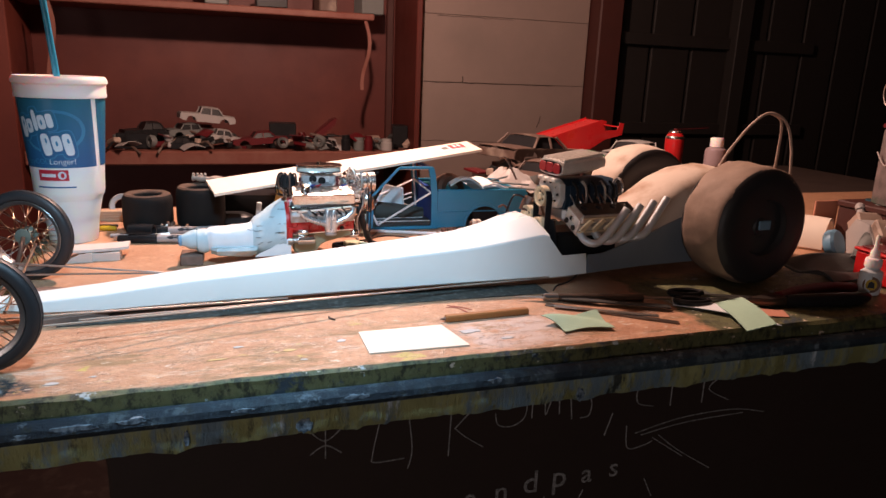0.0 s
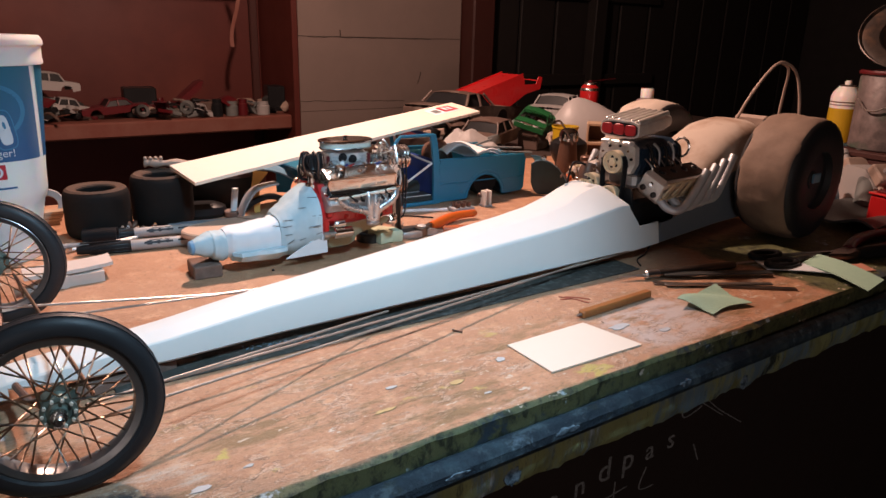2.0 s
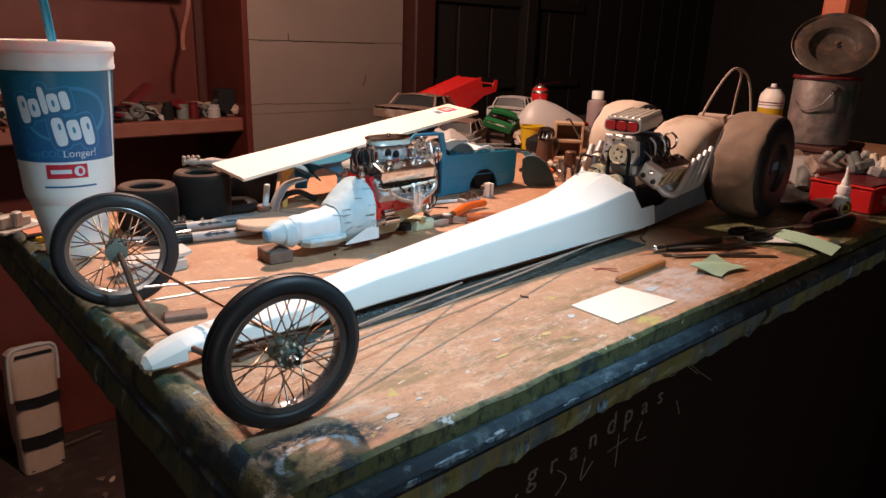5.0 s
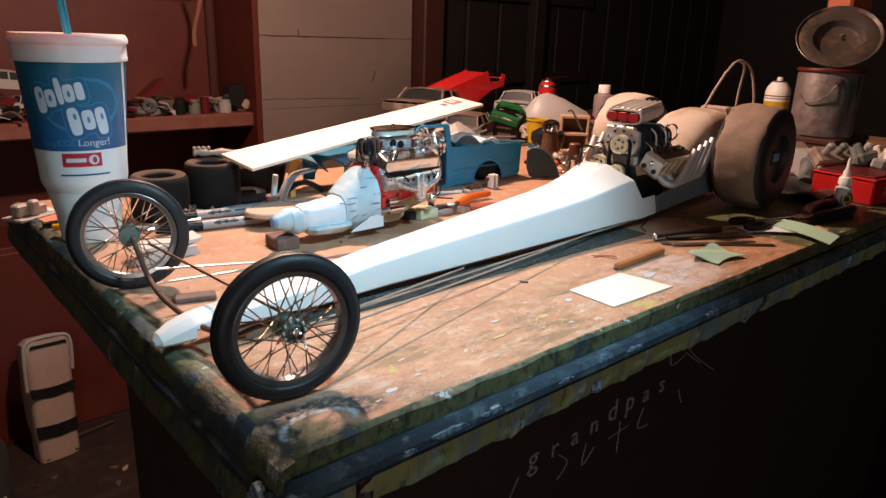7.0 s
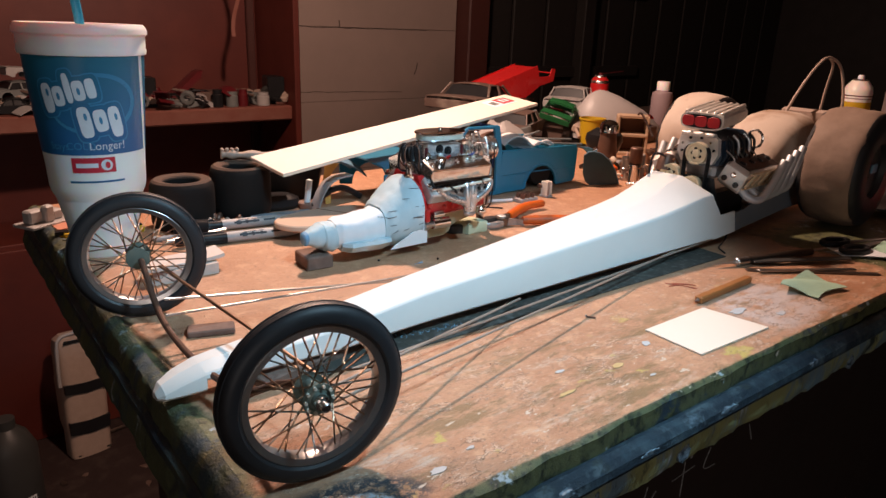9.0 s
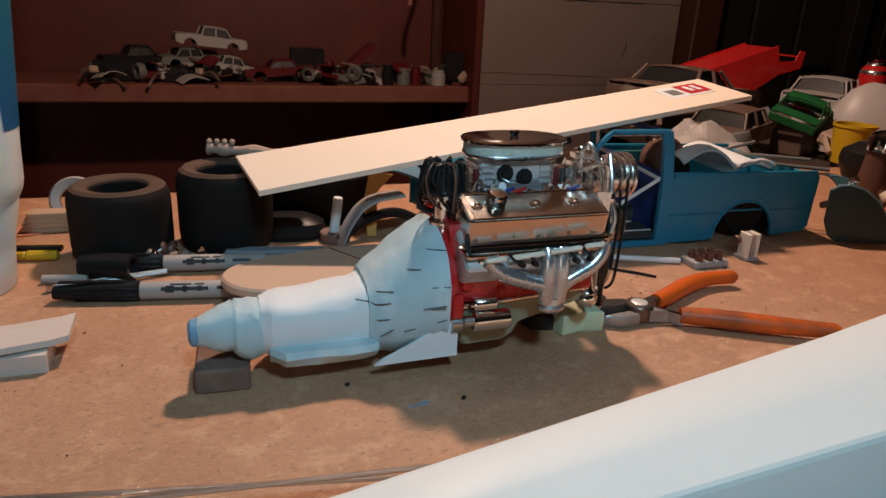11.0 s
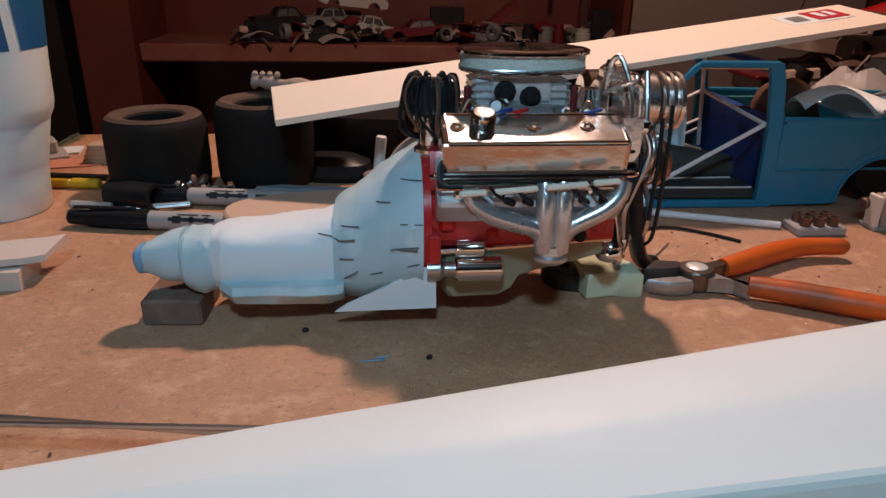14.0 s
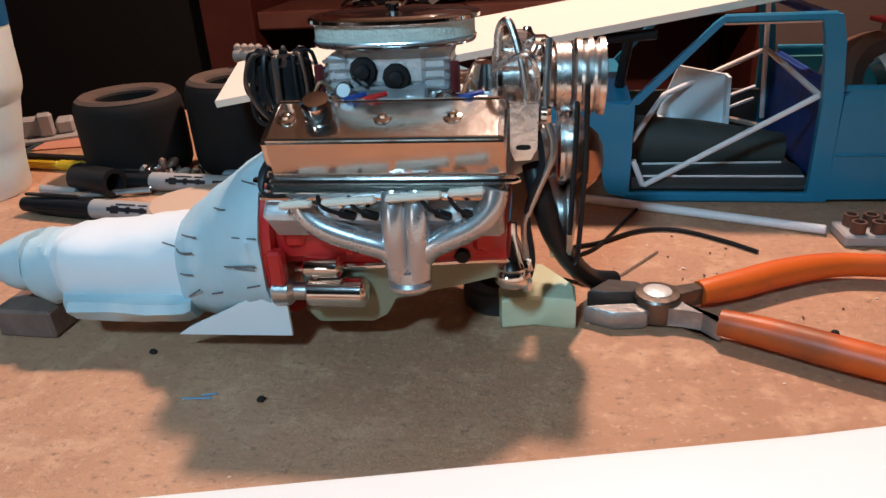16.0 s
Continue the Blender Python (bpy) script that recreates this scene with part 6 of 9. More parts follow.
for pts, r, mat in (([(0.4065, -0.012, 0.1055), (0.4070, -0.013, 0.1195), (0.4092, -0.014, 0.1242), (0.4118, -0.016, 0.1225), (0.4160, -0.021, 0.1080), (0.4175, -0.023, 0.0920)], 0.0013, POLISHED),
                    ([(0.4050, -0.014, 0.1080), (0.4120, -0.019, 0.1125), (0.4180, -0.0215, 0.1140), (0.4205, -0.021, 0.1060), (0.4205, -0.022, 0.0900)], 0.0011, POLISHED),
                    ([(0.4245, -0.014, 0.118), (0.4240, -0.020, 0.105), (0.4235, -0.023, 0.094)], 0.0013, STEEL),
                    ([(0.4235, -0.022, 0.093), (0.4265, -0.025, 0.082), (0.4205, -0.027, 0.066), (0.4165, -0.028, 0.054), (0.4185, -0.026, 0.038)], 0.0014, STEEL),
                    ([(0.4205, -0.022, 0.090), (0.4225, -0.026, 0.076), (0.4175, -0.028, 0.060), (0.4195, -0.027, 0.040), (0.4175, -0.024, 0.028)], 0.0012, BLACK)):
    vpart("hose", tube(curve([(x, AY + y, G + z) for x, y, z in pts], 6), r, 10), mat)
    e = pts[-1]
    vpart("hose_fitting", rod((e[0], AY + e[1], G + e[2] + 0.003), (e[0], AY + e[1], G + e[2] - 0.003), r + 0.0008, 6), CHROME)
vpart("radiator_hose", tube(curve([(0.4195, AY - 0.016, G + 0.074), (0.4225, AY - 0.021, G + 0.062), (0.4275, AY - 0.015, G + 0.045), (0.4355, AY - 0.002, G + 0.0265), (0.4450, AY + 0.012, G + 0.0115), (0.4560, AY + 0.022, G + 0.0052)], 7), 0.0044, 14), BLACK, "black radiator hose bending down to the bench")
vpart("thermostat", moved(lathe([(0.006, 0), (0.007, 0.003), (0.006, 0.006), (0.004, 0.012), (0, 0.013)], 16), at(0.402, AY, G + 0.096)), CHROME)
vpart("starter", moved(lathe([(0, 0), (0.0050, 0), (0.0060, 0.001), (0.0060, 0.0215), (0.0050, 0.0225), (0.0030, 0.0235), (0, 0.0235)], 22), at(0.3345, AY - 0.0370, G + 0.0305, 0, 90, 0)), CHROME, "chrome starter motor")
vpart("starter_solenoid", moved(lathe([(0, 0), (0.0035, 0), (0.0042, 0.001), (0.0042, 0.013), (0.0020, 0.0145), (0, 0.0145)], 18), at(0.3345, AY - 0.0370, G + 0.0410, 0, 90, 0)), CHROME)
vpart("starter_nose", moved(lathe([(0, 0), (0.0055, 0), (0.0055, 0.006), (0.0035, 0.008), (0.0035, 0.013), (0, 0.013)], 16), at(0.3215, AY - 0.0370, G + 0.0305, 0, 90, 0)), STEEL)
vpart("flange_tab", cbox(0.006, 0.006, 0.014, 0.001, (0.3245, AY - 0.0395, G + 0.0420)), RED)
vpart("fuel_pump", moved(lathe([(0, 0), (0.0066, 0), (0.0080, 0.0020), (0.0080, 0.0050), (0.0066, 0.0075), (0.0072, 0.0090), (0.0050, 0.0125), (0.0040, 0.018), (0.0022, 0.022), (0.0018, 0.028), (0, 0.029)], 24), at(0.4120, AY - 0.0270, G + 0.0300) @ Matrix.Scale(0.9, 4)), CHROME, "small chrome fuel pump")
rng = random.Random(31)
for k in range(46):
    x = rng.uniform(0.328, 0.412)
    y = rng.uniform(-0.018, 0.020)
    vpart("fitting", moved(lathe([(0.0016, 0), (0.0018, 0.002), (0.0010, 0.0035), (0, 0.0036)], 7), at(x, AY + y, G + 0.0955 + rng.uniform(0, 0.003), rng.uniform(-50, 50), rng.uniform(-50, 50), 0)), (CHROME, CHROME, STEEL, BROWNTUBE)[k % 4])
for k in range(14):
    a = Vector((rng.uniform(0.332, 0.405), AY + rng.uniform(-0.018, 0.018), G + 0.096))
    b = a + Vector((rng.uniform(-0.014, 0.014), rng.uniform(-0.012, 0.012), rng.uniform(0.002, 0.010)))
    vpart("small_line", tube(curve([a, (a + b) / 2 + Vector((0, 0, 0.006)), b], 5), 0.0008, 6), (CHROME, STEEL, BLACK, BRASS)[k % 4])

solid("wood_block", cbox(0.028, 0.034, 0.0135, 0.0012), OLDWOOD, at(0.2015, AY - 0.012, TOP + 0.0068, 0, 0, -3), "small dirty wooden block under the gearbox tail", "block")
foam = [(-0.014, -0.006), (-0.013, -0.015), (0.0, -0.0135), (0.003, -0.0145), (0.014, -0.016), (0.015, -0.004), (0.004, 0.014), (-0.012, 0.012)]
solid("foam_wedge", prism(foam, 0, 0.0135, 0.0012), FOAM, at(0.4205, AY + 0.005, TOP, 0, 0, 4) @ Matrix.Diagonal((1.12, 1.15, 1.05, 1)), "pale green foam wedge propping the model engine", "wedge")
solid("black_ring", lathe([(0.009, 0), (0.0150, 0), (0.0162, 0.0015), (0.0162, 0.0095), (0.0150, 0.011), (0.009, 0.011), (0.009, 0)], 32), RUBBER, at(0.4050, AY + 0.012, TOP), "small black rubber ring lying under the engine", "ring")


# ---- white plank laid across the models ----
def plank():
    a, b, c, d = Vector((0.2215, 0.580, 0.9765)), Vector((0.233, 0.511, 0.9665)), Vector((0.6655, 0.530, 1.0315)), Vector((0.664, 0.604, 1.0375))
    up = (b - a).cross(c - b).normalized()
    if up.z < 0:
        up = -up
    t = 0.0042
    ob = group_at("white_plank", at(0.45, 0.57, 0.995), "long white foam board plank lying across tyres and truck cab", "plank")
    lo = [p - up * t for p in (a, b, c, d)]
    wpart("board", loft([lo, [p - up * 0.0005 for p in (a, b, c, d)], [p + (Vector((0.446, 0.556, 1.003)) - p) * 0.002 for p in (a, b, c, d)]]), CREAM, ob)

    def patch(name, u0, u1, v0, v1, mat, lift, label=""):
        def q(u, v):
            return (a.lerp(d, u)).lerp(b.lerp(c, u), v) + up * lift
        low = [q(u0, v0), q(u1, v0), q(u1, v1), q(u0, v1)]
        wpart(name, loft([low, [p + up * 0.0003 for p in low]]), mat, ob, label)
    patch("price_label", 0.855, 0.962, 0.16, 0.62, TAPELIGHT, 0.0003, "white and red price label")
    patch("label_red", 0.905, 0.960, 0.18, 0.56, CUPRED, 0.0007)
    patch("label_bar", 0.917, 0.928, 0.26, 0.48, TAPELIGHT, 0.0011)
    patch("label_bar", 0.936, 0.946, 0.26, 0.48, TAPELIGHT, 0.0011)
    patch("label_bar", 0.868, 0.893, 0.30, 0.52, GREYTUBE, 0.0007)


plank()


# ---- drinking cup ----
CUPX, CUPY = 0.0390, 0.534
CUP_PROFILE = ((0.0304, 0.0), (0.0318, 0.002), (0.0333, 0.020), (0.0372, 0.048), (0.0391, 0.055), (0.0439, 0.064), (0.0452, 0.070), (0.0461, 0.090), (0.0538, 0.185), (0.0544, 0.194))


def cup_r(z):
    for (r0, z0), (r1, z1) in zip(CUP_PROFILE, CUP_PROFILE[1:]):
        if z0 <= z <= z1:
            return r0 + (r1 - r0) * (z - z0) / (z1 - z0)
    return CUP_PROFILE[-1][0]


def wrap(geom, angle, z, lift):
    """Bend flat artwork (x round, y up) on to the cup."""
    out = []
    for v in geom[0]:
        zz = z + v[1]
        r = cup_r(zz) + lift + v[2]
        t = radians(angle) + v[0] / cup_r(zz)
        out.append((r * math.cos(t), r * math.sin(t), zz))
    return out, geom[1]


def fan(poly):
    """A filled outline as rings shrinking to its middle, which follows the curved wall."""
    c = (sum(p[0] for p in poly) / len(poly), sum(p[1] for p in poly) / len(poly))
    loops = [[(c[0] + (p[0] - c[0]) * k, c[1] + (p[1] - c[1]) * k, 0) for p in poly] for k in (1, 0.8, 0.6, 0.4, 0.2, 0.02)]
    return loft(loops, cap=False)


def grid_rect(x0, x1, y0, y1, nx=16, ny=6):
    verts = [(x0 + (x1 - x0) * i / nx, y0 + (y1 - y0) * j / ny, 0) for i in range(nx + 1) for j in range(ny + 1)]
    return verts, [(i * (ny + 1) + j, (i + 1) * (ny + 1) + j, (i + 1) * (ny + 1) + j + 1, i * (ny + 1) + j + 1) for i in range(nx) for j in range(ny)]


cup = group_at("drinking_cup", at(CUPX, CUPY, TOP) @ Matrix.Diagonal((1, 1, 1.055, 1)), "large white plastic drinking cup with blue label, lid and blue straw", "cup")
part("cup_wall", lathe([(0, 0.0015)] + list(CUP_PROFILE) + [(0.0530, 0.194), (0.0434, 0.07), (0.029, 0.004), (0, 0.004)], 64), CUPWHITE, cup, "white plastic cup body")
part("lid", lathe([(0.0546, 0.1905), (0.0566, 0.191), (0.0572, 0.1945), (0.0565, 0.1965), (0.0569, 0.207), (0.0590, 0.209), (0.0590, 0.2125), (0.0579, 0.2150), (0.0560, 0.2175), (0.0540, 0.2170), (0.0530, 0.2100), (0.03, 0.2085), (0, 0.2085)], 64), CUPWHITE, cup, "white snap-on lid")
F = -103
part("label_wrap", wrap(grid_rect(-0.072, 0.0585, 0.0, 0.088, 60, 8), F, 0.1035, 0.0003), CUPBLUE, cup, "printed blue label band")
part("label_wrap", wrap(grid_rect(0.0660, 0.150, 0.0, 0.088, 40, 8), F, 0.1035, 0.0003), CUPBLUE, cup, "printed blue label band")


def outline(poly, w):
    return tube([(p[0], p[1], 0) for p in poly], w, 4, True)


# logo as plain shapes: swoosh, two rows of white blocks with pale outlines
part("swoosh", wrap(fan(ellipse(0.006, 0.046, 0.040, 0.027, 40, 0.12)), F, 0.1035, 0.0005), CUPTEAL, cup)
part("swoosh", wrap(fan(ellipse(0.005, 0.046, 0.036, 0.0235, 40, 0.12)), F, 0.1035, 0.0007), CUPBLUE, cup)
LOGO = ((-0.0340, 0.0510, 0.0105, 0.026), (-0.0235, 0.0530, 0.0105, 0.0175), (-0.0150, 0.0600, 0.0060, 0.026), (-0.0060, 0.0580, 0.0105, 0.0175), (0.0040, 0.0600, 0.0085, 0.0175), (-0.0035, 0.0300, 0.0115, 0.028), (0.0095, 0.0315, 0.0120, 0.0200), (0.0225, 0.0300, 0.0115, 0.028))
for lift, grow, mat in ((0.0009, 0.0048, CUPTEAL), (0.0012, 0.0036, CUPBLUE), (0.0015, 0.0, CUPPALE)):
    for x, y, w, h in LOGO:
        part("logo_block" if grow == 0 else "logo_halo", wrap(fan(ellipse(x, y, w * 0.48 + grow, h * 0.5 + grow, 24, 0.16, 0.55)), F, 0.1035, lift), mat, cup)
for x, y in ((-0.0335, 0.0560), (-0.0235, 0.0530), (-0.0060, 0.0575), (-0.0030, 0.0350), (0.0095, 0.0315), (0.0230, 0.0345)):
    part("logo_gap", wrap(fan(ellipse(x, y, 0.0014, 0.0034, 14, 0.16)), F, 0.1035, 0.0018), CUPTEAL, cup)
part("slogan", wrap(letters("Longer!", 0.0105), F + 16, 0.1115, 0.0007), CUPPALE, cup)
part("slogan", wrap(letters("Stays", 0.0095), F - 36, 0.1115, 0.0007), CUPTEAL, cup)
part("slogan", wrap(letters("COLD", 0.0095), F - 12, 0.1115, 0.0007), CUPTEAL, cup)
part("red_badge", wrap(grid_rect(-0.0205, 0.0185, 0.0, 0.0140, 20, 4), F, 0.0870, 0.0004), CUPRED, cup, "red printed badge")
part("badge_bar", wrap(grid_rect(-0.0165, 0.0030, 0.0048, 0.0090, 12, 2), F, 0.0870, 0.0008), CUPPALE, cup)
part("badge_dot", wrap(fan(ellipse(0.0105, 0.0070, 0.0052, 0.0052, 24)), F, 0.0870, 0.0008), CUPPALE, cup)
part("badge_dot", wrap(fan(ellipse(0.0112, 0.0070, 0.0022, 0.0032, 16)), F, 0.0870, 0.0011), CUPRED, cup)
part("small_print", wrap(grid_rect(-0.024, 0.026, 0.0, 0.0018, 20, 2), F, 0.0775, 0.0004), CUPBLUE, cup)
part("straw", tube([(0.001, -0.008, 0.150), (-0.001, -0.008, 0.2085), (-0.009, -0.006, 0.300), (-0.015, -0.004, 0.360)], 0.0042, 14), STRAW, cup, "bright blue drinking straw")
part("straw_collar", moved(lathe([(0.010, 0.2086), (0.010, 0.2100), (0.0075, 0.2105), (0.005, 0.2095)], 20), at(0, -0.008, 0)), CUPWHITE, cup)


# ---- blue pickup truck body ----
BAR = material("white_rod", (0.82, 0.80, 0.80), 0.4, second=(0.62, 0.60, 0.6), scale=60)
TM = at(0.4760, 0.5190, TOP, 0, 0, -1.4)
truck = group_at("model_truck", TM, "blue plastic pickup model body, doorless, with white roll cage", "model truck")


def tpart(name, geom, mat, label="", parent=None):
    return part(name, geom, mat, parent or truck, label)


TUNNEL = material("green_grey_card", (0.050, 0.060, 0.055), 0.6, second=(0.035, 0.042, 0.040), scale=30)
W = 0.126
BED0, BED1, ARCH = 0.1085, 0.2690, 0.1920
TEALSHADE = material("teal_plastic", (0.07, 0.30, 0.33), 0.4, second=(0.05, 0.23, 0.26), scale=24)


def flank(poly, y, t=0.0025):
    return moved(prism(poly, -t / 2, t / 2), Matrix(((1, 0, 0, 0), (0, 0, -1, y), (0, 1, 0, 0), (0, 0, 0, 1))))


def arch_pts(cx, cz, r, n=10):
    return [(cx + r * math.cos(math.pi * (1 - k / n)), cz + r * math.sin(math.pi * (1 - k / n))) for k in range(n + 1)]


bed = [(BED0, 0.002), (ARCH - 0.036, 0.003)] + arch_pts(ARCH, 0.0045, 0.0330) + [(ARCH + 0.036, 0.004), (BED1 - 0.006, 0.006), (BED1 - 0.001, 0.011), (BED1, 0.036), (BED1 + 0.001, 0.058), (BED1 - 0.003, 0.0625), (BED0 + 0.004, 0.0650), (BED0, 0.061)]
for y in (0.0, W):
    o = -0.0016 if y == 0 else 0.0016
    tpart("bed_side", flank(bed, y, 0.003), TRUCKBLUE, "blue cargo bed side with a wheel arch")
    tpart("bed_rail", rod((BED0, y, 0.0650), (BED1 - 0.002, y, 0.0628), 0.0020, 8), TRUCKBLUE)
    tpart("crease", rod((BED0 + 0.001, y + o, 0.0285), (ARCH - 0.027, y + o, 0.0285), 0.0009, 6), TRUCKBLUE)
    tpart("crease", rod((ARCH + 0.027, y + o, 0.0285), (BED1 - 0.001, y + o, 0.0290), 0.0009, 6), TRUCKBLUE)
    tpart("arch_lip", tube([(x, y + o, z) for x, z in arch_pts(ARCH, 0.0045, 0.0338)], 0.0014, 6), TRUCKBLUE)
    tpart("arch_flare", tube([(x, y + o * 0.6, z) for x, z in arch_pts(ARCH, 0.0055, 0.0385)], 0.0011, 6), TRUCKBLUE)
tpart("bed_floor", cbox(BED1 - BED0 - 0.004, W - 0.006, 0.002, 0.0006, ((BED0 + BED1) / 2, W / 2, 0.028)), TRUCKBLUE)
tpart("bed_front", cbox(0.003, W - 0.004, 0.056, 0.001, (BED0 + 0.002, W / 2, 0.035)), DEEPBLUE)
tpart("tailgate", cbox(0.003, W - 0.004, 0.044, 0.001, (BED1 - 0.002, W / 2, 0.0385)), TRUCKBLUE)
tpart("far_bed_lining", cbox(BED1 - BED0 - 0.010, 0.002, 0.030, 0.0006, ((BED0 + BED1) / 2, W - 0.004, 0.045)), TEALSHADE)
for sy in (0.0, W):
    tpart("rear_pillar", loft([[(x + dx, sy + dy, z) for dx, dy in ((-w, -0.0022), (w, -0.0022), (w, 0.0022), (-w, 0.0022))] for x, z, w in ((0.1035, 0.001, 0.0056), (0.1033, 0.012, 0.0050), (0.1025, 0.060, 0.0050), (0.0985, 0.090, 0.0050), (0.0950, 0.1035, 0.0048))]), TRUCKBLUE)
    tpart("windscreen_pillar", loft([[(x + dx, sy + dy, z) for dx, dy in ((-w, -0.002), (w, -0.002), (w, 0.002), (-w, 0.002))] for x, z, w in ((-0.001, 0.058, 0.0028), (0.040, 0.1005, 0.0024), (0.044, 0.1035, 0.0024))]), TRUCKBLUE)
    tpart("roof_rail", cbox(0.056, 0.004, 0.0045, 0.001, (0.070, sy, 0.1025)), TRUCKBLUE)
    tpart("sill", cbox(0.104, 0.005, 0.0055, 0.001, (0.050, sy, 0.0030)), TRUCKBLUE)
    front = [(-0.095, 0.012), (-0.080, 0.010)] + arch_pts(-0.045, 0.010, 0.030) + [(-0.012, 0.005), (0.0, 0.002), (0.0, 0.058), (-0.030, 0.060), (-0.085, 0.054), (-0.095, 0.048)]
    tpart("front_wing", flank(front, sy, 0.003), TRUCKBLUE, "blue front wing")
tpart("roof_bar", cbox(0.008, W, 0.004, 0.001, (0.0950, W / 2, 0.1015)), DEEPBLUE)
tpart("bonnet", sheet(lambda u, v: (-0.092 + 0.090 * u, W * v, 0.055 + 0.004 * u + 0.004 * math.sin(math.pi * v)), 5, 10, 0.002), TRUCKBLUE)
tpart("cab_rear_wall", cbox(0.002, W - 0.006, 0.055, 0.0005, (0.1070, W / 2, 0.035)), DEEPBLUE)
# dark panel added for the darkness seen through the open far side
tpart("cab_dark_backing", cbox(0.096, 0.002, 0.030, 0.0005, (0.052, W - 0.005, 0.023)), GREYBLACK)
tpart("cab_floor", cbox(0.102, W - 0.008, 0.003, 0.001, (0.053, W / 2, 0.0065)), GREYBLACK, "dark grey cab floor")
tpart("floor_step", loft([[(0.002 + 0.098 * u, y, z) for y, z in ((0.006, 0.008), (0.006, 0.0125), (0.030, 0.0135), (0.030, 0.008))] for u in (0, 1)]), GREYBLACK)
tpart("tunnel", tube([(0.002, 0.041, 0.0245), (0.045, 0.041, 0.0225), (0.094, 0.041, 0.0185)], [0.0165, 0.0145, 0.0102], 20), TUNNEL, "dark green-grey rolled tunnel")
SEAT = ((0.024, 0.0220), (0.066, 0.0140), (0.064, 0.0480), (0.035, 0.0540))
tpart("seat_shell", loft([[(x, 0.075 + y, z + 0.010) for x, z in SEAT] for y in (0.0, 0.003)]), TAPELIGHT, "cream cardboard panel inside the cab")
tpart("seat_shell", loft([[(x, 0.075 + y, z + 0.010) for x, z in ((SEAT[1][0], SEAT[1][1]), (SEAT[1][0] + 0.002, SEAT[1][1]), (SEAT[2][0] + 0.002, SEAT[2][1]), SEAT[2])] for y in (-0.010, 0.003)]), TAPELIGHT)
tpart("seat_shell", loft([[(x, 0.075 + y, z + 0.010) for x, z in (SEAT[0], SEAT[1], (SEAT[1][0], SEAT[1][1] - 0.0016), (SEAT[0][0], SEAT[0][1] - 0.0016))] for y in (-0.010, 0.0)]), TAPELIGHT)
for z in (0.036, 0.044):
    tpart("seat_rail", rod((0.068, 0.075, z), (0.088, 0.092, z + 0.002), 0.0012, 6), BAR)
for p, q in (((0.010, 0.026, 0.0142), (0.092, 0.029, 0.0142)), ((0.008, 0.0065, 0.0132), (0.098, 0.0065, 0.0132))):
    tpart("floor_strip", rod(p, q, 0.0007, 6), BAR)
tpart("seat_strap", tube(curve([(0.060, 0.080, 0.030), (0.076, 0.082, 0.026), (0.090, 0.084, 0.022)], 4), 0.0018, 6), TAN)
NODE = (0.0975, 0.004, 0.0605)
APEX = (0.0985, 0.116, 0.0660)
for p, q in (((0.0085, 0.004, 0.008), NODE), ((0.0015, 0.004, 0.024), (0.0085, 0.004, 0.008)), ((0.043, 0.003, 0.1005), (0.094, 0.003, 0.1005)), ((APEX[0] - 0.003, 0.116, 0.1005), (APEX[0] + 0.004, 0.116, 0.018)), (APEX, NODE), (APEX, (0.025, 0.061, 0.0485)), ((0.0, 0.003, 0.036), (0.025, 0.061, 0.0485))):
    tpart("cage_bar", rod(p, q, 0.0017, 10), BAR, "white roll cage bar")
tpart("spare_tyre", moved(lathe([(0.016, -0.010), (0.026, -0.012), (0.032, -0.009), (0.033, 0), (0.032, 0.009), (0.026, 0.012), (0.016, 0.010), (0.015, 0), (0.016, -0.010)], 36), at(0.150, 0.070, 0.050, 72, 0, 25)), BROWNTUBE, "brown tyre standing in the bed")
tpart("bed_scrap", sheet(lambda u, v: (0.140 + 0.062 * u + 0.012 * v, 0.030 + 0.062 * v, 0.058 + 0.026 * math.sin(2.4 * u + 0.35) * (1 - 0.4 * v) - 0.010 * u + 0.004 * math.sin(5 * v)), 14, 8, 0.0025), TAPELIGHT, "white plastic seat shell lying in the bed")
tpart("bed_scrap", sheet(lambda u, v: (0.190 + 0.058 * u, 0.028 + 0.085 * v, 0.052 + 0.014 * math.sin(2.6 * u + 0.3) + 0.004 * v), 10, 6, 0.002), TAPELIGHT, "white plastic wing lying in the bed")
tpart("bed_scrap", tube(curve([(0.196, 0.020, 0.066), (0.214, 0.016, 0.072), (0.236, 0.022, 0.064), (0.250, 0.040, 0.060)], 5), 0.0022, 7), BAR)
for p, q in (((0.225, 0.060, 0.062), (0.292, 0.010, 0.062)), ((0.215, 0.085, 0.066), (0.285, 0.028, 0.068)), ((0.240, 0.100, 0.064), (0.270, 0.090, 0.074))):
    tpart("loose_bar", rod(p, q, 0.0018, 8), GREYTUBE)
def well(u, v):
    a = math.pi * (1 - u)
    return (ARCH + 0.0345 * math.cos(a), 0.004 + 0.040 * v, max(0.0035, 0.0050 + 0.0345 * math.sin(a)))


# black sheets added to make the hollow of the arch dark
tpart("arch_backing", sheet(well, 20, 2, 0.0012), BLACK, "black backing sheet inside the wheel arch")
tpart("arch_backing", cbox(0.070, 0.0015, 0.036, 0.0004, (ARCH, 0.0445, 0.0215)), BLACK)
tpart("road_wheel", moved(lathe([(0, -0.004), (0.006, -0.004), (0.010, -0.008), (0.016, -0.009), (0.022, -0.010), (0.0245, -0.006), (0.0245, 0.006), (0.022, 0.010), (0, 0.010)], 30), at(ARCH + 0.004, 0.014, 0.0275, 90, 0, 0)), OLDRUBBER)
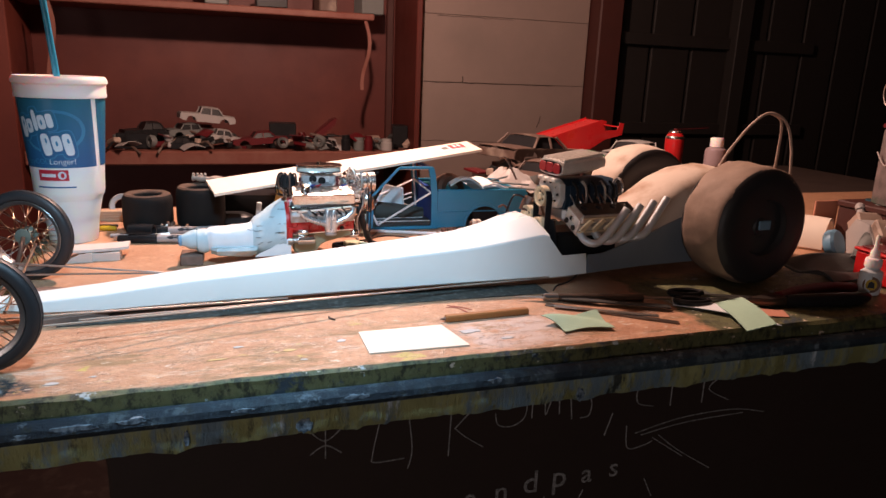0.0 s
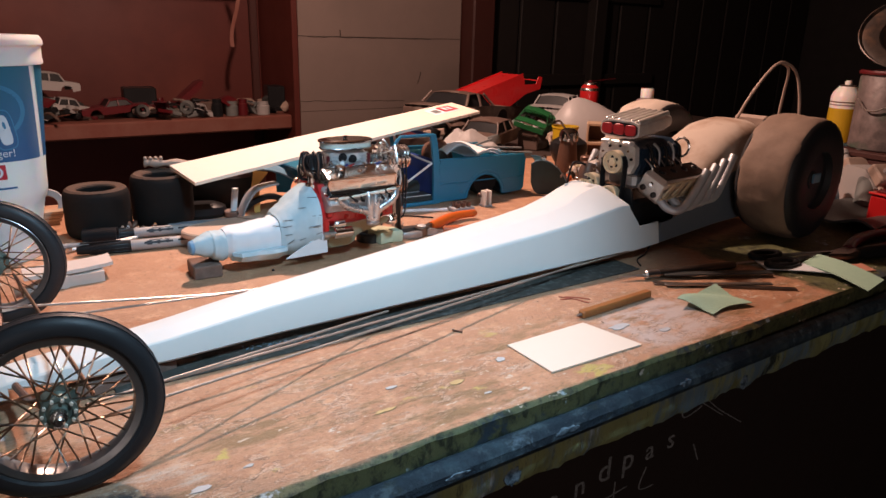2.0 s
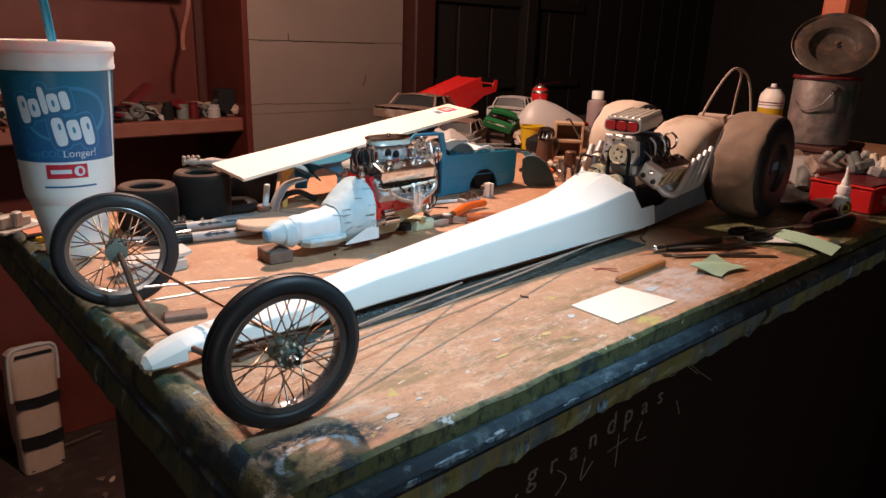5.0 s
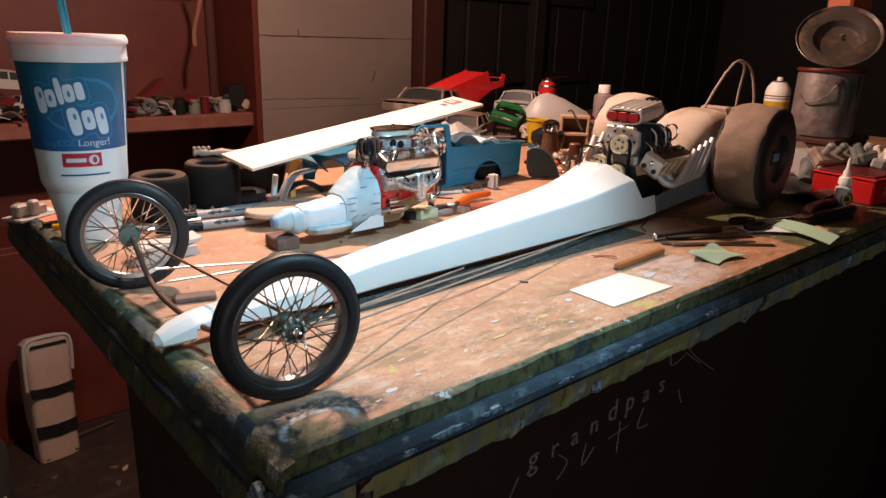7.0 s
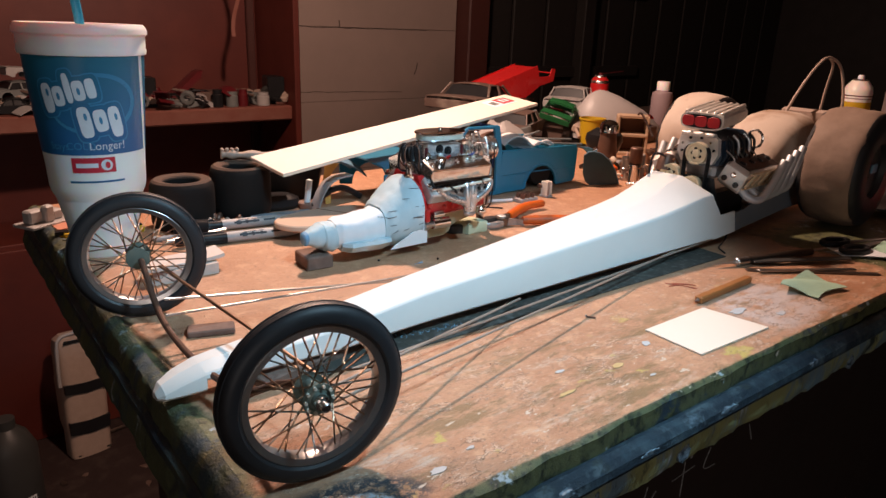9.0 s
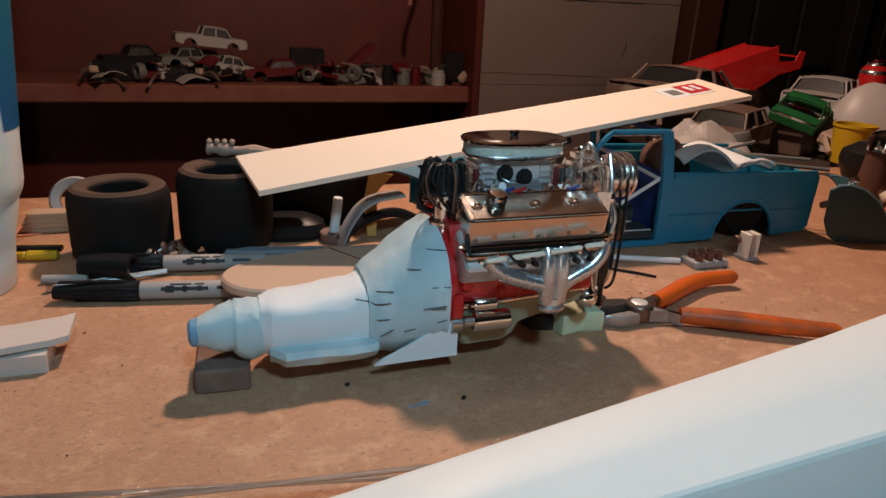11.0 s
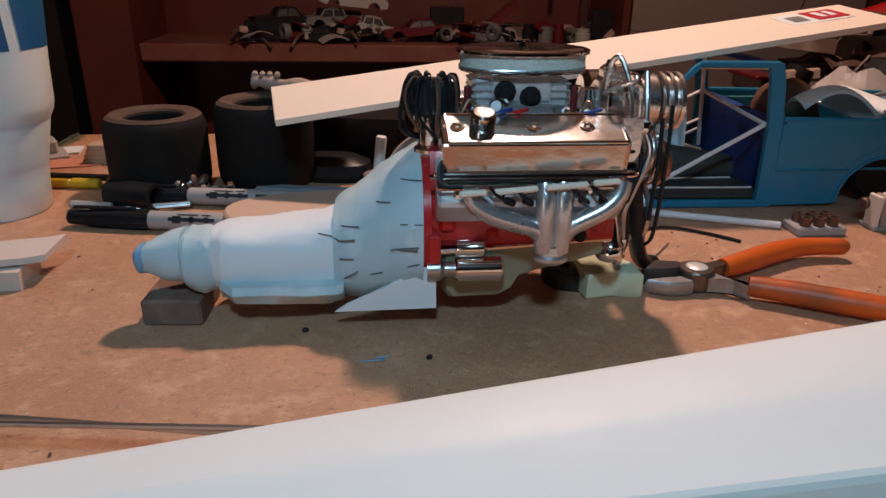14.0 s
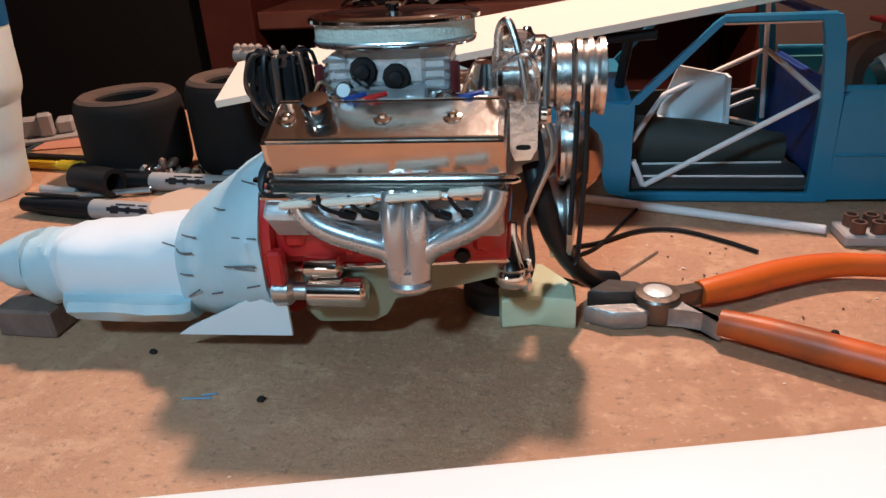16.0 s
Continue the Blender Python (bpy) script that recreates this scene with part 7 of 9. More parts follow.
for k in range(8):
    tpart("wheel_spoke", moved(cbox(0.015, 0.0028, 0.003, 0.0008, (0.0085, 0, -0.0105)), at(ARCH + 0.004, 0.014, 0.0275, 90, 0, 0) @ at(0, 0, 0, 0, 0, 45 * k)), POLISHED)
tpart("wheel_hub", moved(lathe([(0, -0.0125), (0.004, -0.012), (0.0045, -0.009), (0, -0.009)], 14), at(ARCH + 0.004, 0.014, 0.0275, 90, 0, 0)), STEEL)

# dark curved wing offcut standing against the tailgate
wingo = group_at("body_offcut", at(0.747, 0.494, TOP, 0, 0, -20), "glossy dark teal curved wing offcut standing beside the truck", "model part")
fin = [(-0.003, 0.050), (0.004, 0.0545), (0.014, 0.0555), (0.028, 0.0520), (0.044, 0.0410), (0.057, 0.0240), (0.066, 0.0), (0.012, 0.0), (0.004, 0.006), (-0.002, 0.020)]
part("side_skin", moved(prism(fin, -0.0012, 0.0012, 0.0004), at(0, 0, 0.0006, 90, 0, 0)), TEAL, wingo)
# pale blue tubes paint the highlights along the glossy edges
part("edge_highlight", tube([(x, -0.0014, z + 0.0006) for x, z in fin[:7]], 0.0009, 6), PALEBLUEPLASTIC, wingo)
part("crown", sheet(lambda u, v: (0.004 + 0.062 * u + 0.004 * v, 0.001 + 0.050 * v, 0.0535 - 0.052 * u ** 1.9 + 0.0045 * math.sin(3.1 * v) + 0.003 * math.sin(3.1 * u)), 16, 8, 0.002), TEAL, wingo)
for y, r in ((0.0005, 0.0010), (0.019, 0.0008)):
    part("edge_highlight", tube([(0.004 + 0.062 * u, y, 0.0552 - 0.052 * u ** 1.9 + 0.0045 * math.sin(3.1 * y / 0.05) + 0.003 * math.sin(3.1 * u)) for u in [k / 14 for k in range(15)]], r, 6), PALEBLUEPLASTIC, wingo)
part("chrome_bit", moved(lathe([(0, 0), (0.004, 0), (0.005, 0.003), (0.003, 0.008), (0, 0.009)], 12), at(0.020, 0.010, 0.055, 40, 20, 0)), CHROME, wingo)


# ---- tools and scraps around the model engine ----
def pliers():
    ob = group_at("cutting_pliers", at(0.47, 0.385, TOP), "diagonal cutting pliers with orange dipped handles", "pliers")
    zc = TOP + 0.0065
    for sg, pts in ((1, [(0.490, 0.3935), (0.505, 0.4000), (0.530, 0.4130), (0.555, 0.4210), (0.582, 0.4200)]), (-1, [(0.493, 0.3700), (0.510, 0.3620), (0.535, 0.3480), (0.560, 0.3350), (0.583, 0.3235)])):
        path = curve([(x, y, zc + 0.0015) for x, y in pts], 6)
        rs = [0.0052 + 0.0012 * math.sin(math.pi * min(1, k / (len(path) - 1) * 1.2)) for k in range(len(path))]
        rs[-1], rs[-2] = 0.0030, 0.0050
        wpart("grip", tube(path, rs, 14), ORANGE, ob, "orange dipped vinyl grip with grime")
    for sg in (1, -1):
        arm = [(0.463, 0.3860 + sg * 0.004), (0.472, 0.3860 + sg * 0.0085), (0.480, 0.3855 + sg * 0.0085), (0.4935, (0.3950 if sg > 0 else 0.3690) + 0.0028), (0.4930, (0.3950 if sg > 0 else 0.3690) - 0.0030), (0.480, 0.3850)]
        wpart("arm", prism(arm, zc - 0.004 + 0.001 * sg, zc + 0.004 + 0.001 * sg, 0.0008), DARKSTEEL if sg > 0 else GROUNDSTEEL, ob)
    wpart("jaw", prism([(0.443, 0.3885), (0.452, 0.3990), (0.465, 0.3970), (0.470, 0.3905), (0.462, 0.3865), (0.450, 0.3860)], zc - 0.005, zc + 0.0050, 0.0012), BROWNCHAR, ob, "dark steel jaw")
    wpart("jaw", prism([(0.441, 0.3800), (0.452, 0.3740), (0.466, 0.3755), (0.470, 0.3815), (0.462, 0.3835), (0.452, 0.3825)], zc - 0.006, zc + 0.0020, 0.0014), GROUNDSTEEL, ob, "ground steel jaw")
    wpart("joint", moved(lathe([(0.0098, -0.005), (0.0098, 0.0045), (0.0090, 0.0055), (0.0062, 0.0058), (0, 0.0058)], 24), at(0.4715, 0.3865, zc)), DARKSTEEL, ob)
    wpart("rivet", moved(lathe([(0.0058, 0.0052), (0.0058, 0.0062), (0.0045, 0.0068), (0, 0.0070)], 24), at(0.4715, 0.3865, zc)), BRIGHTMETAL, ob, "polished pivot rivet")


pliers()
solid("white_rod", rod((0, 0, 0), (0.130, 0, 0), 0.0026, 14), BAR, at(0.448, 0.517, TOP + 0.0026, 0, 0, -20.5), "thin white plastic rod lying on the bench", "rod")
for pts, r, lab in ((((0.440, 0.452, 0.0012), (0.455, 0.458, 0.0012), (0.475, 0.472, 0.0014), (0.495, 0.474, 0.0014), (0.515, 0.462, 0.0013), (0.530, 0.448, 0.0012)), 0.0011, "curved black wire offcut on the bench"),
                    (((0.438, 0.440, 0.0010), (0.452, 0.452, 0.0010), (0.468, 0.482, 0.0010), (0.480, 0.505, 0.0010)), 0.0009, "thin black wire offcut on the bench"),
                    (((0.446, 0.404, 0.0008), (0.465, 0.427, 0.0008), (0.482, 0.448, 0.0008)), 0.0006, "thin steel wire offcut on the bench"),
                    (((0.434, 0.418, 0.0008), (0.445, 0.412, 0.0008), (0.456, 0.403, 0.0008)), 0.0008, "short black wire offcut on the bench")):
    base = Vector(pts[0])
    solid("wire_offcut", tube(curve([Vector(p) - Vector((base.x, base.y, 0)) for p in pts], 6), r, 6), STEEL if "steel" in lab else BLACK, at(base.x, base.y, TOP), lab, "wire", "wire offcuts")
lego = group_at("cylinder_rack", at(0.590, 0.466, TOP), "small grey tray with reddish brown cylinders", "model part")
wpart("tray", cbox(0.034, 0.020, 0.006, 0.001, (0.590, 0.466, TOP + 0.003)), GREYCAR, lego)
for i in range(3):
    for j in range(2):
        wpart("cylinder", moved(lathe([(0.0025, 0), (0.0036, 0), (0.0036, 0.006), (0.0025, 0.006), (0.0025, 0)], 12), at(0.580 + 0.0095 * i, 0.461 + 0.0095 * j, TOP + 0.006, 0, 0, 0)), BROWNTUBE, lego)
stand = group_at("small_clamp", at(0.638, 0.472, TOP), "small cream and copper clamp standing on the bench", "model part")
for k in range(3):
    wpart("plate", cbox(0.0030, 0.012, 0.022, 0.0006, (0.633 + 0.0045 * k, 0.470, TOP + 0.0128)), (CREAM, TAN, CREAM)[k], stand)
wpart("foot", cbox(0.014, 0.016, 0.003, 0.0006, (0.638, 0.471, TOP + 0.0015)), GREYCAR, stand)
wpart("copper_coil", rod((0.628, 0.476, TOP + 0.016), (0.640, 0.478, TOP + 0.016), 0.004, 12), BROWNTUBE, stand)

wblk = group_at("white_hull_pieces", at(0.09, 0.415, TOP), "white plastic wing piece lying on two white blocks", "model part")
wpart("block", loft([[(x - 0.006, y, TOP + z) for y, z in ((0.402, 0), (0.402, 0.0105), (0.426, 0.0125), (0.426, 0))] for x in (0.085, 0.118)]), DIRTYWHITE, wblk)
wpart("block", loft([[(x, y, TOP + z) for x, z in ((0.045, 0), (0.080, 0), (0.080, 0.012), (0.066, 0.011))] for y in (0.398, 0.420)]), DIRTYWHITE, wblk)
wpart("wing", loft([[(x - 0.008, y, TOP + z + 0.0125) for y, z in ((0.400 + o, 0.0), (0.4005 + o, 0.0035), (0.428 + o, 0.0045), (0.428 + o, 0.0005))] for x, o in ((0.052, 0.0), (0.070, 0.0), (0.100, 0.003), (0.122, 0.008), (0.130, 0.012))]), DIRTYWHITE, wblk)
OVALWOOD = material("smooth_pale_wood", (0.56, 0.40, 0.30), 0.55, second=(0.48, 0.33, 0.24), scale=12, bump=0.08)
oval = group_at("wooden_oval", at(0.284, 0.492, TOP + 0.0072, 0, 4.5, 22), "flat oval of smooth pale wood leaning on the marker pens", "wooden part")
part("plate", prism(ellipse(0, 0, 0.085, 0.038, 40, 0, 0.85), 0, 0.007, 0.0015), OVALWOOD, oval)
part("crease", rod((0.030, -0.034, 0.0070), (0.016, 0.036, 0.0070), 0.0006, 6), BROWNTUBE, oval)


def marker(name, p, q, r, label, cap=0.40, dark=True):
    p, q = Vector(p), Vector(q)
    length = (q - p).length
    m = Matrix.Translation(p) @ (q - p).to_track_quat("Z", "Y").to_matrix().to_4x4()
    ob = group_at(name, m, label, "marker pen", "marker pens")
    part("cap", lathe([(0, 0), (r * 0.72, 0.0006), (r * 0.80, 0.004), (r * 0.86, length * 0.10), (r * 1.02, length * cap * 0.6), (r * 1.06, length * cap), (0, length * cap)], 24), BLACK, ob, "black ribbed cap")
    for k in range(10):
        a = k * 0.628
        part("cap_rib", rod((r * 0.92 * math.cos(a), r * 0.92 * math.sin(a), length * 0.10), (r * 1.05 * math.cos(a), r * 1.05 * math.sin(a), length * cap * 0.95), 0.0005, 5), BLACK, ob)
    part("clip", cbox(0.003, 0.0016, length * cap * 0.75, 0.0005, (0, r * 1.15, length * cap * 0.45)), BLACK, ob)
    part("barrel", lathe([(r, length * cap), (r, length * 0.93), (r * 0.85, length * 0.95), (r * 0.80, length * 0.99), (r * 0.5, length), (0, length)], 28), GREYCAR, ob, "pale grey barrel with black print")
    # print as plain bars
    axis = m.to_3x3().inverted()
    v = axis @ Vector((0.05, -0.82, 0.57))
    ang = math.atan2(v.y, v.x)
    for u0, u1, w, off in ((0.50, 0.72, 0.0024, 0.10), (0.52, 0.56, 0.0046, 0.12), (0.60, 0.62, 0.0042, 0.10), (0.67, 0.69, 0.0036, 0.08), (0.54, 0.64, 0.0010, -0.45), (0.76, 0.86, 0.0022, 0.05), (0.655, 0.70, 0.0010, -0.45)):
        a = ang + off
        mm = Matrix.Translation((r * math.cos(a), r * math.sin(a), length * (u0 + u1) / 2)) @ at(0, 0, 0, 0, 0, math.degrees(a))
        part("print_bar", moved(cbox(0.0006, w, length * (u1 - u0), 0.0001), mm), INK, ob)
    return ob


marker("marker_pen", (0.099, 0.4985, TOP + 0.0066), (0.234, 0.4775, TOP + 0.0066), 0.0062, "black and grey permanent marker pen lying on the bench")
marker("marker_pen", (0.112, 0.5460, TOP + 0.0066), (0.246, 0.5280, TOP + 0.0066), 0.0062, "black and grey permanent marker pen beside another marker")
solid("black_tube", lathe([(0.0058, 0), (0.0096, 0), (0.0100, 0.002), (0.0096, 0.030), (0.0098, 0.036), (0.0066, 0.036), (0.0058, 0.030), (0.0058, 0)], 26), BLACK, Matrix.Translation((0.112, 0.5385, TOP + 0.0100)) @ at(0, 0, 0, 0, 90, -20), "short hollow black plastic tube on its side", "tube")
solid("tweezers", join(rod((0.0, 0, 0.001), (0.075, 0.004, 0.0016), 0.0016, 8), rod((0.0, 0.004, 0.001), (0.075, 0.0045, 0.0030), 0.0014, 8), lathe([(0.0028, 0), (0.0028, 0.004), (0, 0.004)], 10)), STEEL, at(0.094, 0.516, TOP + 0.0015, 0, 0, 8), "thin steel tweezers lying against a marker", "tweezers")
solid("pale_stick", rod((0, 0, 0), (0.030, 0, 0), 0.0032, 10), GREYCAR, at(0.086, 0.5330, TOP + 0.0033, 0, 0, -10), "short grey plastic stick on the bench", "stick")
solid("yellow_file", join(rod((0, 0, 0), (0.060, 0, 0), 0.0034, 8), rod((0.060, 0, 0), (0.082, 0, 0), 0.0040, 10)), YELLOW, at(0.008, 0.590, TOP + 0.0042, 0, 0, -8), "yellow-handled tool lying beside the cup", "tool")
solid("yellow_file", prism([(0, 0), (0.085, 0.006), (0.085, 0.012), (0.0, 0.014)], 0, 0.003, 0.0006), YELLOW, at(0.003, 0.602, TOP, 0, 0, -4), "flat yellow and black tool beside the cup", "tool")
solid("black_file", prism([(0, 0), (0.090, 0.004), (0.090, 0.009), (0.0, 0.010)], 0, 0.004, 0.0006), BLACK, at(0.000, 0.598, TOP + 0.003, 0, 0, -8), "flat black tool lying on the yellow one", "tool")
bits = group_at("small_parts_heap", at(0.168, 0.560, TOP), "small heap of chrome and copper model engine parts", "model part")
rng = random.Random(12)
for k in range(18):
    x, y = 0.172 + rng.uniform(-0.016, 0.020), 0.551 + rng.uniform(-0.008, 0.010)
    g = lathe([(0, 0), (0.003, 0), (0.004, 0.002), (0.0032, 0.008), (0.0015, 0.010), (0, 0.010)], 10) if k % 3 else cbox(0.009, 0.006, 0.006, 0.001, (0, 0, 0.003))
    wpart("chrome_bit", moved(g, at(x, y, TOP + 0.002 + rng.uniform(0, 0.008), rng.uniform(-80, 80), rng.uniform(-80, 80), rng.uniform(0, 360))), (CHROME, BROWNTUBE, STEEL, TAN)[k % 4], bits)


def loose_tyre(x, y, z, r, h, label):
    g = lathe([(r * 0.55, h * 0.5), (r * 0.55, h * 0.93), (r * 0.60, h * 0.97), (r * 0.84, h * 1.0), (r * 0.93, h * 0.96), (r * 0.985, h * 0.88), (r, h * 0.78), (r, h * 0.22), (r * 0.985, h * 0.12), (r * 0.93, h * 0.04), (r * 0.84, 0), (r * 0.60, h * 0.03), (r * 0.55, h * 0.07), (r * 0.55, h * 0.5)], 56)
    ob = group_at("loose_tyre", at(x, y, z), label, "tyre", "loose model tyres")
    part("tread", g, OLDRUBBER, ob)
    part("sidewall", lathe([(r * 0.575, h * 0.955), (r * 0.61, h * 0.985), (r * 0.84, h * 1.012), (r * 0.92, h * 0.975), (r * 0.84, h * 1.0), (r * 0.61, h * 0.975), (r * 0.575, h * 0.955)], 56), DUSTRUBBER, ob, "tan dusted sidewall")


loose_tyre(0.1355, 0.5795, TOP, 0.0365, 0.0575, "wide black model tyre lying flat with dusty sidewall")
loose_tyre(0.2125, 0.594, TOP, 0.0372, 0.065, "wide black model tyre lying flat under the plank")
arm = group_at("axle_casting", at(0.23, 0.60, TOP + 0.07), "tan resin axle casting resting on a tyre", "model part")
wpart("beam", tube(curve([(0.201, 0.627, 0.9735), (0.214, 0.623, 0.9725), (0.245, 0.614, 0.9715), (0.288, 0.602, 0.9700)], 6), [0.0048 + 0.0014 * math.sin(k * 1.3) for k in range(19)], 10), TAN, arm)
for k in range(4):
    wpart("lug", cbox(0.0045, 0.006, 0.005, 0.0015, (0.203 + 0.006 * k, 0.626 - 0.0015 * k, 0.9790)), TAN, arm)
solid("black_tub", loft([[(x * k, y * k, z) for x, y in ellipse(0, 0, 0.060, 0.034, 28, 0, 0.5)] for z, k in ((0, 0.82), (0.004, 0.88), (0.040, 1.0), (0.044, 0.98))]), BLACK, at(0.290, 0.655, TOP, 0, 0, -10), "black plastic model chassis tub behind the engine", "model part")
solid("black_moulding", loft([[(x * k, y * k, z) for x, y in ellipse(0, 0, 0.034, 0.020, 24, 0, 0.8)] for z, k in ((0, 0.85), (0.005, 1.0), (0.014, 0.92), (0.019, 0.6))]), BLACK, at(0.262, 0.604, TOP, 0, 0, -8), "rounded glossy black plastic part lying on the bench", "model part")
pin = group_at("glue_pot", at(0.300, 0.584, TOP), "small round pot with a white plastic pin standing in it", "pot")
wpart("pot", moved(lathe([(0, 0), (0.012, 0), (0.013, 0.002), (0.013, 0.008), (0.0115, 0.009), (0, 0.008)], 22), at(0.300, 0.584, TOP)), OLDWOOD, pin)
wpart("pin", moved(lathe([(0, 0), (0.0042, 0), (0.0042, 0.030), (0.0036, 0.031), (0, 0.031)], 14), at(0.299, 0.584, TOP + 0.008, 4, 6, 0)), TAPELIGHT, pin)
YELLOWCARD = material("ochre_card", (0.62, 0.36, 0.10), 0.6, second=(0.52, 0.29, 0.08), scale=40)
BLUEGREY = material("blue_grey_plastic", (0.24, 0.29, 0.33), 0.45, second=(0.17, 0.21, 0.24), scale=30)
solid("blue_grey_bar", cbox(0.078, 0.012, 0.008, 0.0015, (0, 0, 0.004)), BLUEGREY, at(0.247, 0.5520, TOP, 0, 0, -9), "flat blue-grey plastic bar lying behind the markers", "bar")
bow = curve([(0.300, 0, 0.0010), (0.305, 0, 0.015), (0.312, 0, 0.027), (0.320, 0, 0.0355), (0.332, 0, 0.0410), (0.354, 0, 0.0435)], 4)
solid("wheel_arch_piece", sheet(lambda u, v: (bow[int(u * (len(bow) - 1) + 0.5)][0] - 0.327, -0.010 + 0.020 * v, bow[int(u * (len(bow) - 1) + 0.5)][2]), len(bow) - 1, 3, 0.0018), GREYCAR, at(0.327, 0.566, TOP + 0.0005, 0, 0, 4), "thin pale wheel arch shell standing on the bench", "model part")
solid("yellow_triangle", moved(prism([(0.000, 0.0), (-0.003, 0.033), (0.002, 0.058), (0.023, 0.054), (0.009, 0.040), (0.008, 0.0)], -0.0007, 0.0007), at(0, 0, 0, 88, 0, 0)), YELLOWCARD, at(0.329, 0.588, TOP + 0.0006, 0, 0, 4), "ochre yellow card scrap standing upright in the heap", "paper")
solid("blue_wing_panel", sheet(lambda u, v: (0.075 * u - 0.02, 0.045 * v, 0.058 - 0.030 * u * u + 0.010 * math.sin(3 * v)), 10, 8, 0.0022), PALEBLUEPLASTIC, at(0.352, 0.600, TOP, 0, 0, 8), "pale blue curved model wing panel", "model part")
solid("dark_bumper", tube(curve([(0, 0, 0.004), (0.03, 0.004, 0.018), (0.06, 0.004, 0.020), (0.09, 0.0, 0.004)], 6), 0.0045, 10), BLACK, at(0.300, 0.572, TOP, 0, 0, 14), "black curved model bumper on the bench", "model part")
chassis = group_at("black_exhaust_stack", at(0.44, 0.60, TOP), "black plastic bars stacked over the truck cab", "model part")
wpart("bar", rod((0.441, 0.530, TOP + 0.0915), (0.487, 0.530, TOP + 0.0940), 0.0030, 10), BLACK, chassis)
wpart("post", rod((0.470, 0.545, TOP + 0.062), (0.472, 0.531, TOP + 0.092), 0.0030, 8), BLACK, chassis)

# bright scraps and papers beside the cup
solid("paper_scrap", prism([(-0.020, -0.012), (0.018, -0.014), (0.022, 0.010), (-0.012, 0.014)], 0, 0.002), TAPELIGHT, at(0.012, 0.690, TOP, 0, 0, 20), "crumpled white paper scrap near the bench end", "paper")
solid("parts_tray", join(cbox(0.055, 0.034, 0.004, 0.001, (0, 0, 0.002)), cbox(0.020, 0.014, 0.016, 0.002, (-0.012, 0, 0.012)), cbox(0.014, 0.020, 0.012, 0.002, (0.014, 0.002, 0.010)), cbox(0.012, 0.010, 0.020, 0.002, (0.0, -0.008, 0.014))), GREYCAR, at(0.000, 0.668, TOP, 0, 0, 30), "grey plastic model parts heaped near the bench end", "model part")
solid("small_ring_wheel", moved(lathe([(0.012, -0.003), (0.019, -0.004), (0.021, 0), (0.019, 0.004), (0.012, 0.003), (0.012, -0.003)], 30), at(0, 0, 0, 70, 0, 0)), GREYCAR, at(0.090, 0.672, TOP + 0.0205, 0, 0, 0), "pale grey plastic ring leaning behind a tyre", "model part")
for k in range(4):
    solid("wood_strip", cbox(0.050, 0.016, 0.0042, 0.0006, (0.002 * k, 0, 0.0021)), WOOD, at(0.075, 0.655, TOP + 0.0043 * k, 0, 0, -4 + k), "pale wooden strip stacked with others by the tyre", "wood strip", "stacked wood strips")
solid("salmon_card", prism([(-0.03, -0.015), (0.03, -0.012), (0.028, 0.014), (-0.028, 0.016)], 0, 0.0012), SALMON, at(0.035, 0.650, TOP, 0, 0, 10), "salmon coloured card scrap on the bench", "paper")

# ---- front of the bench: card, pencil, sandpaper, blades ----
solid("white_card", prism([(0.360, 0.080), (0.359, 0.026), (0.457, 0.0235), (0.447, 0.081)], 0, 0.0012), CREAM, at(0, 0, TOP + 0.0003), "blank white card lying near the bench edge", "card")
pen = group_at("pencil_stub", at(0.50, 0.09, TOP), "short flat orange-brown carpenter pencil", "pencil")
wpart("shaft", moved(cbox(0.098, 0.0080, 0.0070, 0.0012, (0.055, 0, 0)), Matrix.Translation((0.449, 0.0915, TOP + 0.0034)) @ at(0, 0, 0, 0, 0, 3.0)), PENCIL, pen)
wpart("tip", moved(lathe([(0, 0.0), (0.0008, 0.001), (0.0031, 0.0125), (0, 0.0125)], 8), Matrix.Translation((0.449, 0.0915, TOP + 0.0034)) @ at(0, 0, 0, 0, 90, 3.0)), OLDWOOD, pen)
solid("sandpaper_sheet", sheet(lambda u, v: (0.016 * (1 - v) * (1 - u) + 0.072 * u + 0.004 * v + 0.006 * math.sin(3 * v) * (1 - u), 0.044 * v * (0.75 + 0.25 * u) + 0.012 * (1 - u) * (1 - v) * v + 0.004 * math.sin(4 * u), 0.0012 + 0.0075 * abs(math.sin(2.6 * u + 2.0 * v - 0.4)) * (0.3 + 0.7 * v)), 18, 12, 0.0007), GREENPAPER, at(0.548, 0.031, TOP + 0.0004), "crumpled square of pale green sandpaper", "sandpaper")
strip = group_at("folded_sandpaper", at(0.77, 0.03, TOP), "folded strip of green and white sandpaper", "sandpaper")
wpart("sheet", sheet(lambda u, v: (0.733 + 0.075 * u + 0.020 * v * (1 - u), 0.082 - 0.088 * u + 0.030 * v, TOP + 0.0015 + 0.003 * math.sin(3 * u)), 10, 4, 0.0008), TAPELIGHT, strip)
wpart("sheet", sheet(lambda u, v: (0.782 - 0.030 * u + 0.042 * v, 0.070 - 0.086 * u + 0.004 * v, TOP + 0.0040 + 0.003 * math.sin(3 * u) + 0.003 * v), 10, 4, 0.0008), GREENPAPER, strip)
knife = group_at("craft_knife", at(0.66, 0.12, TOP), "slim craft knife with a dark knurled handle", "knife")
kd = Vector((0.150, -0.034, 0)).normalized()
k0 = Vector((0.586, 0.1335, TOP + 0.0045))
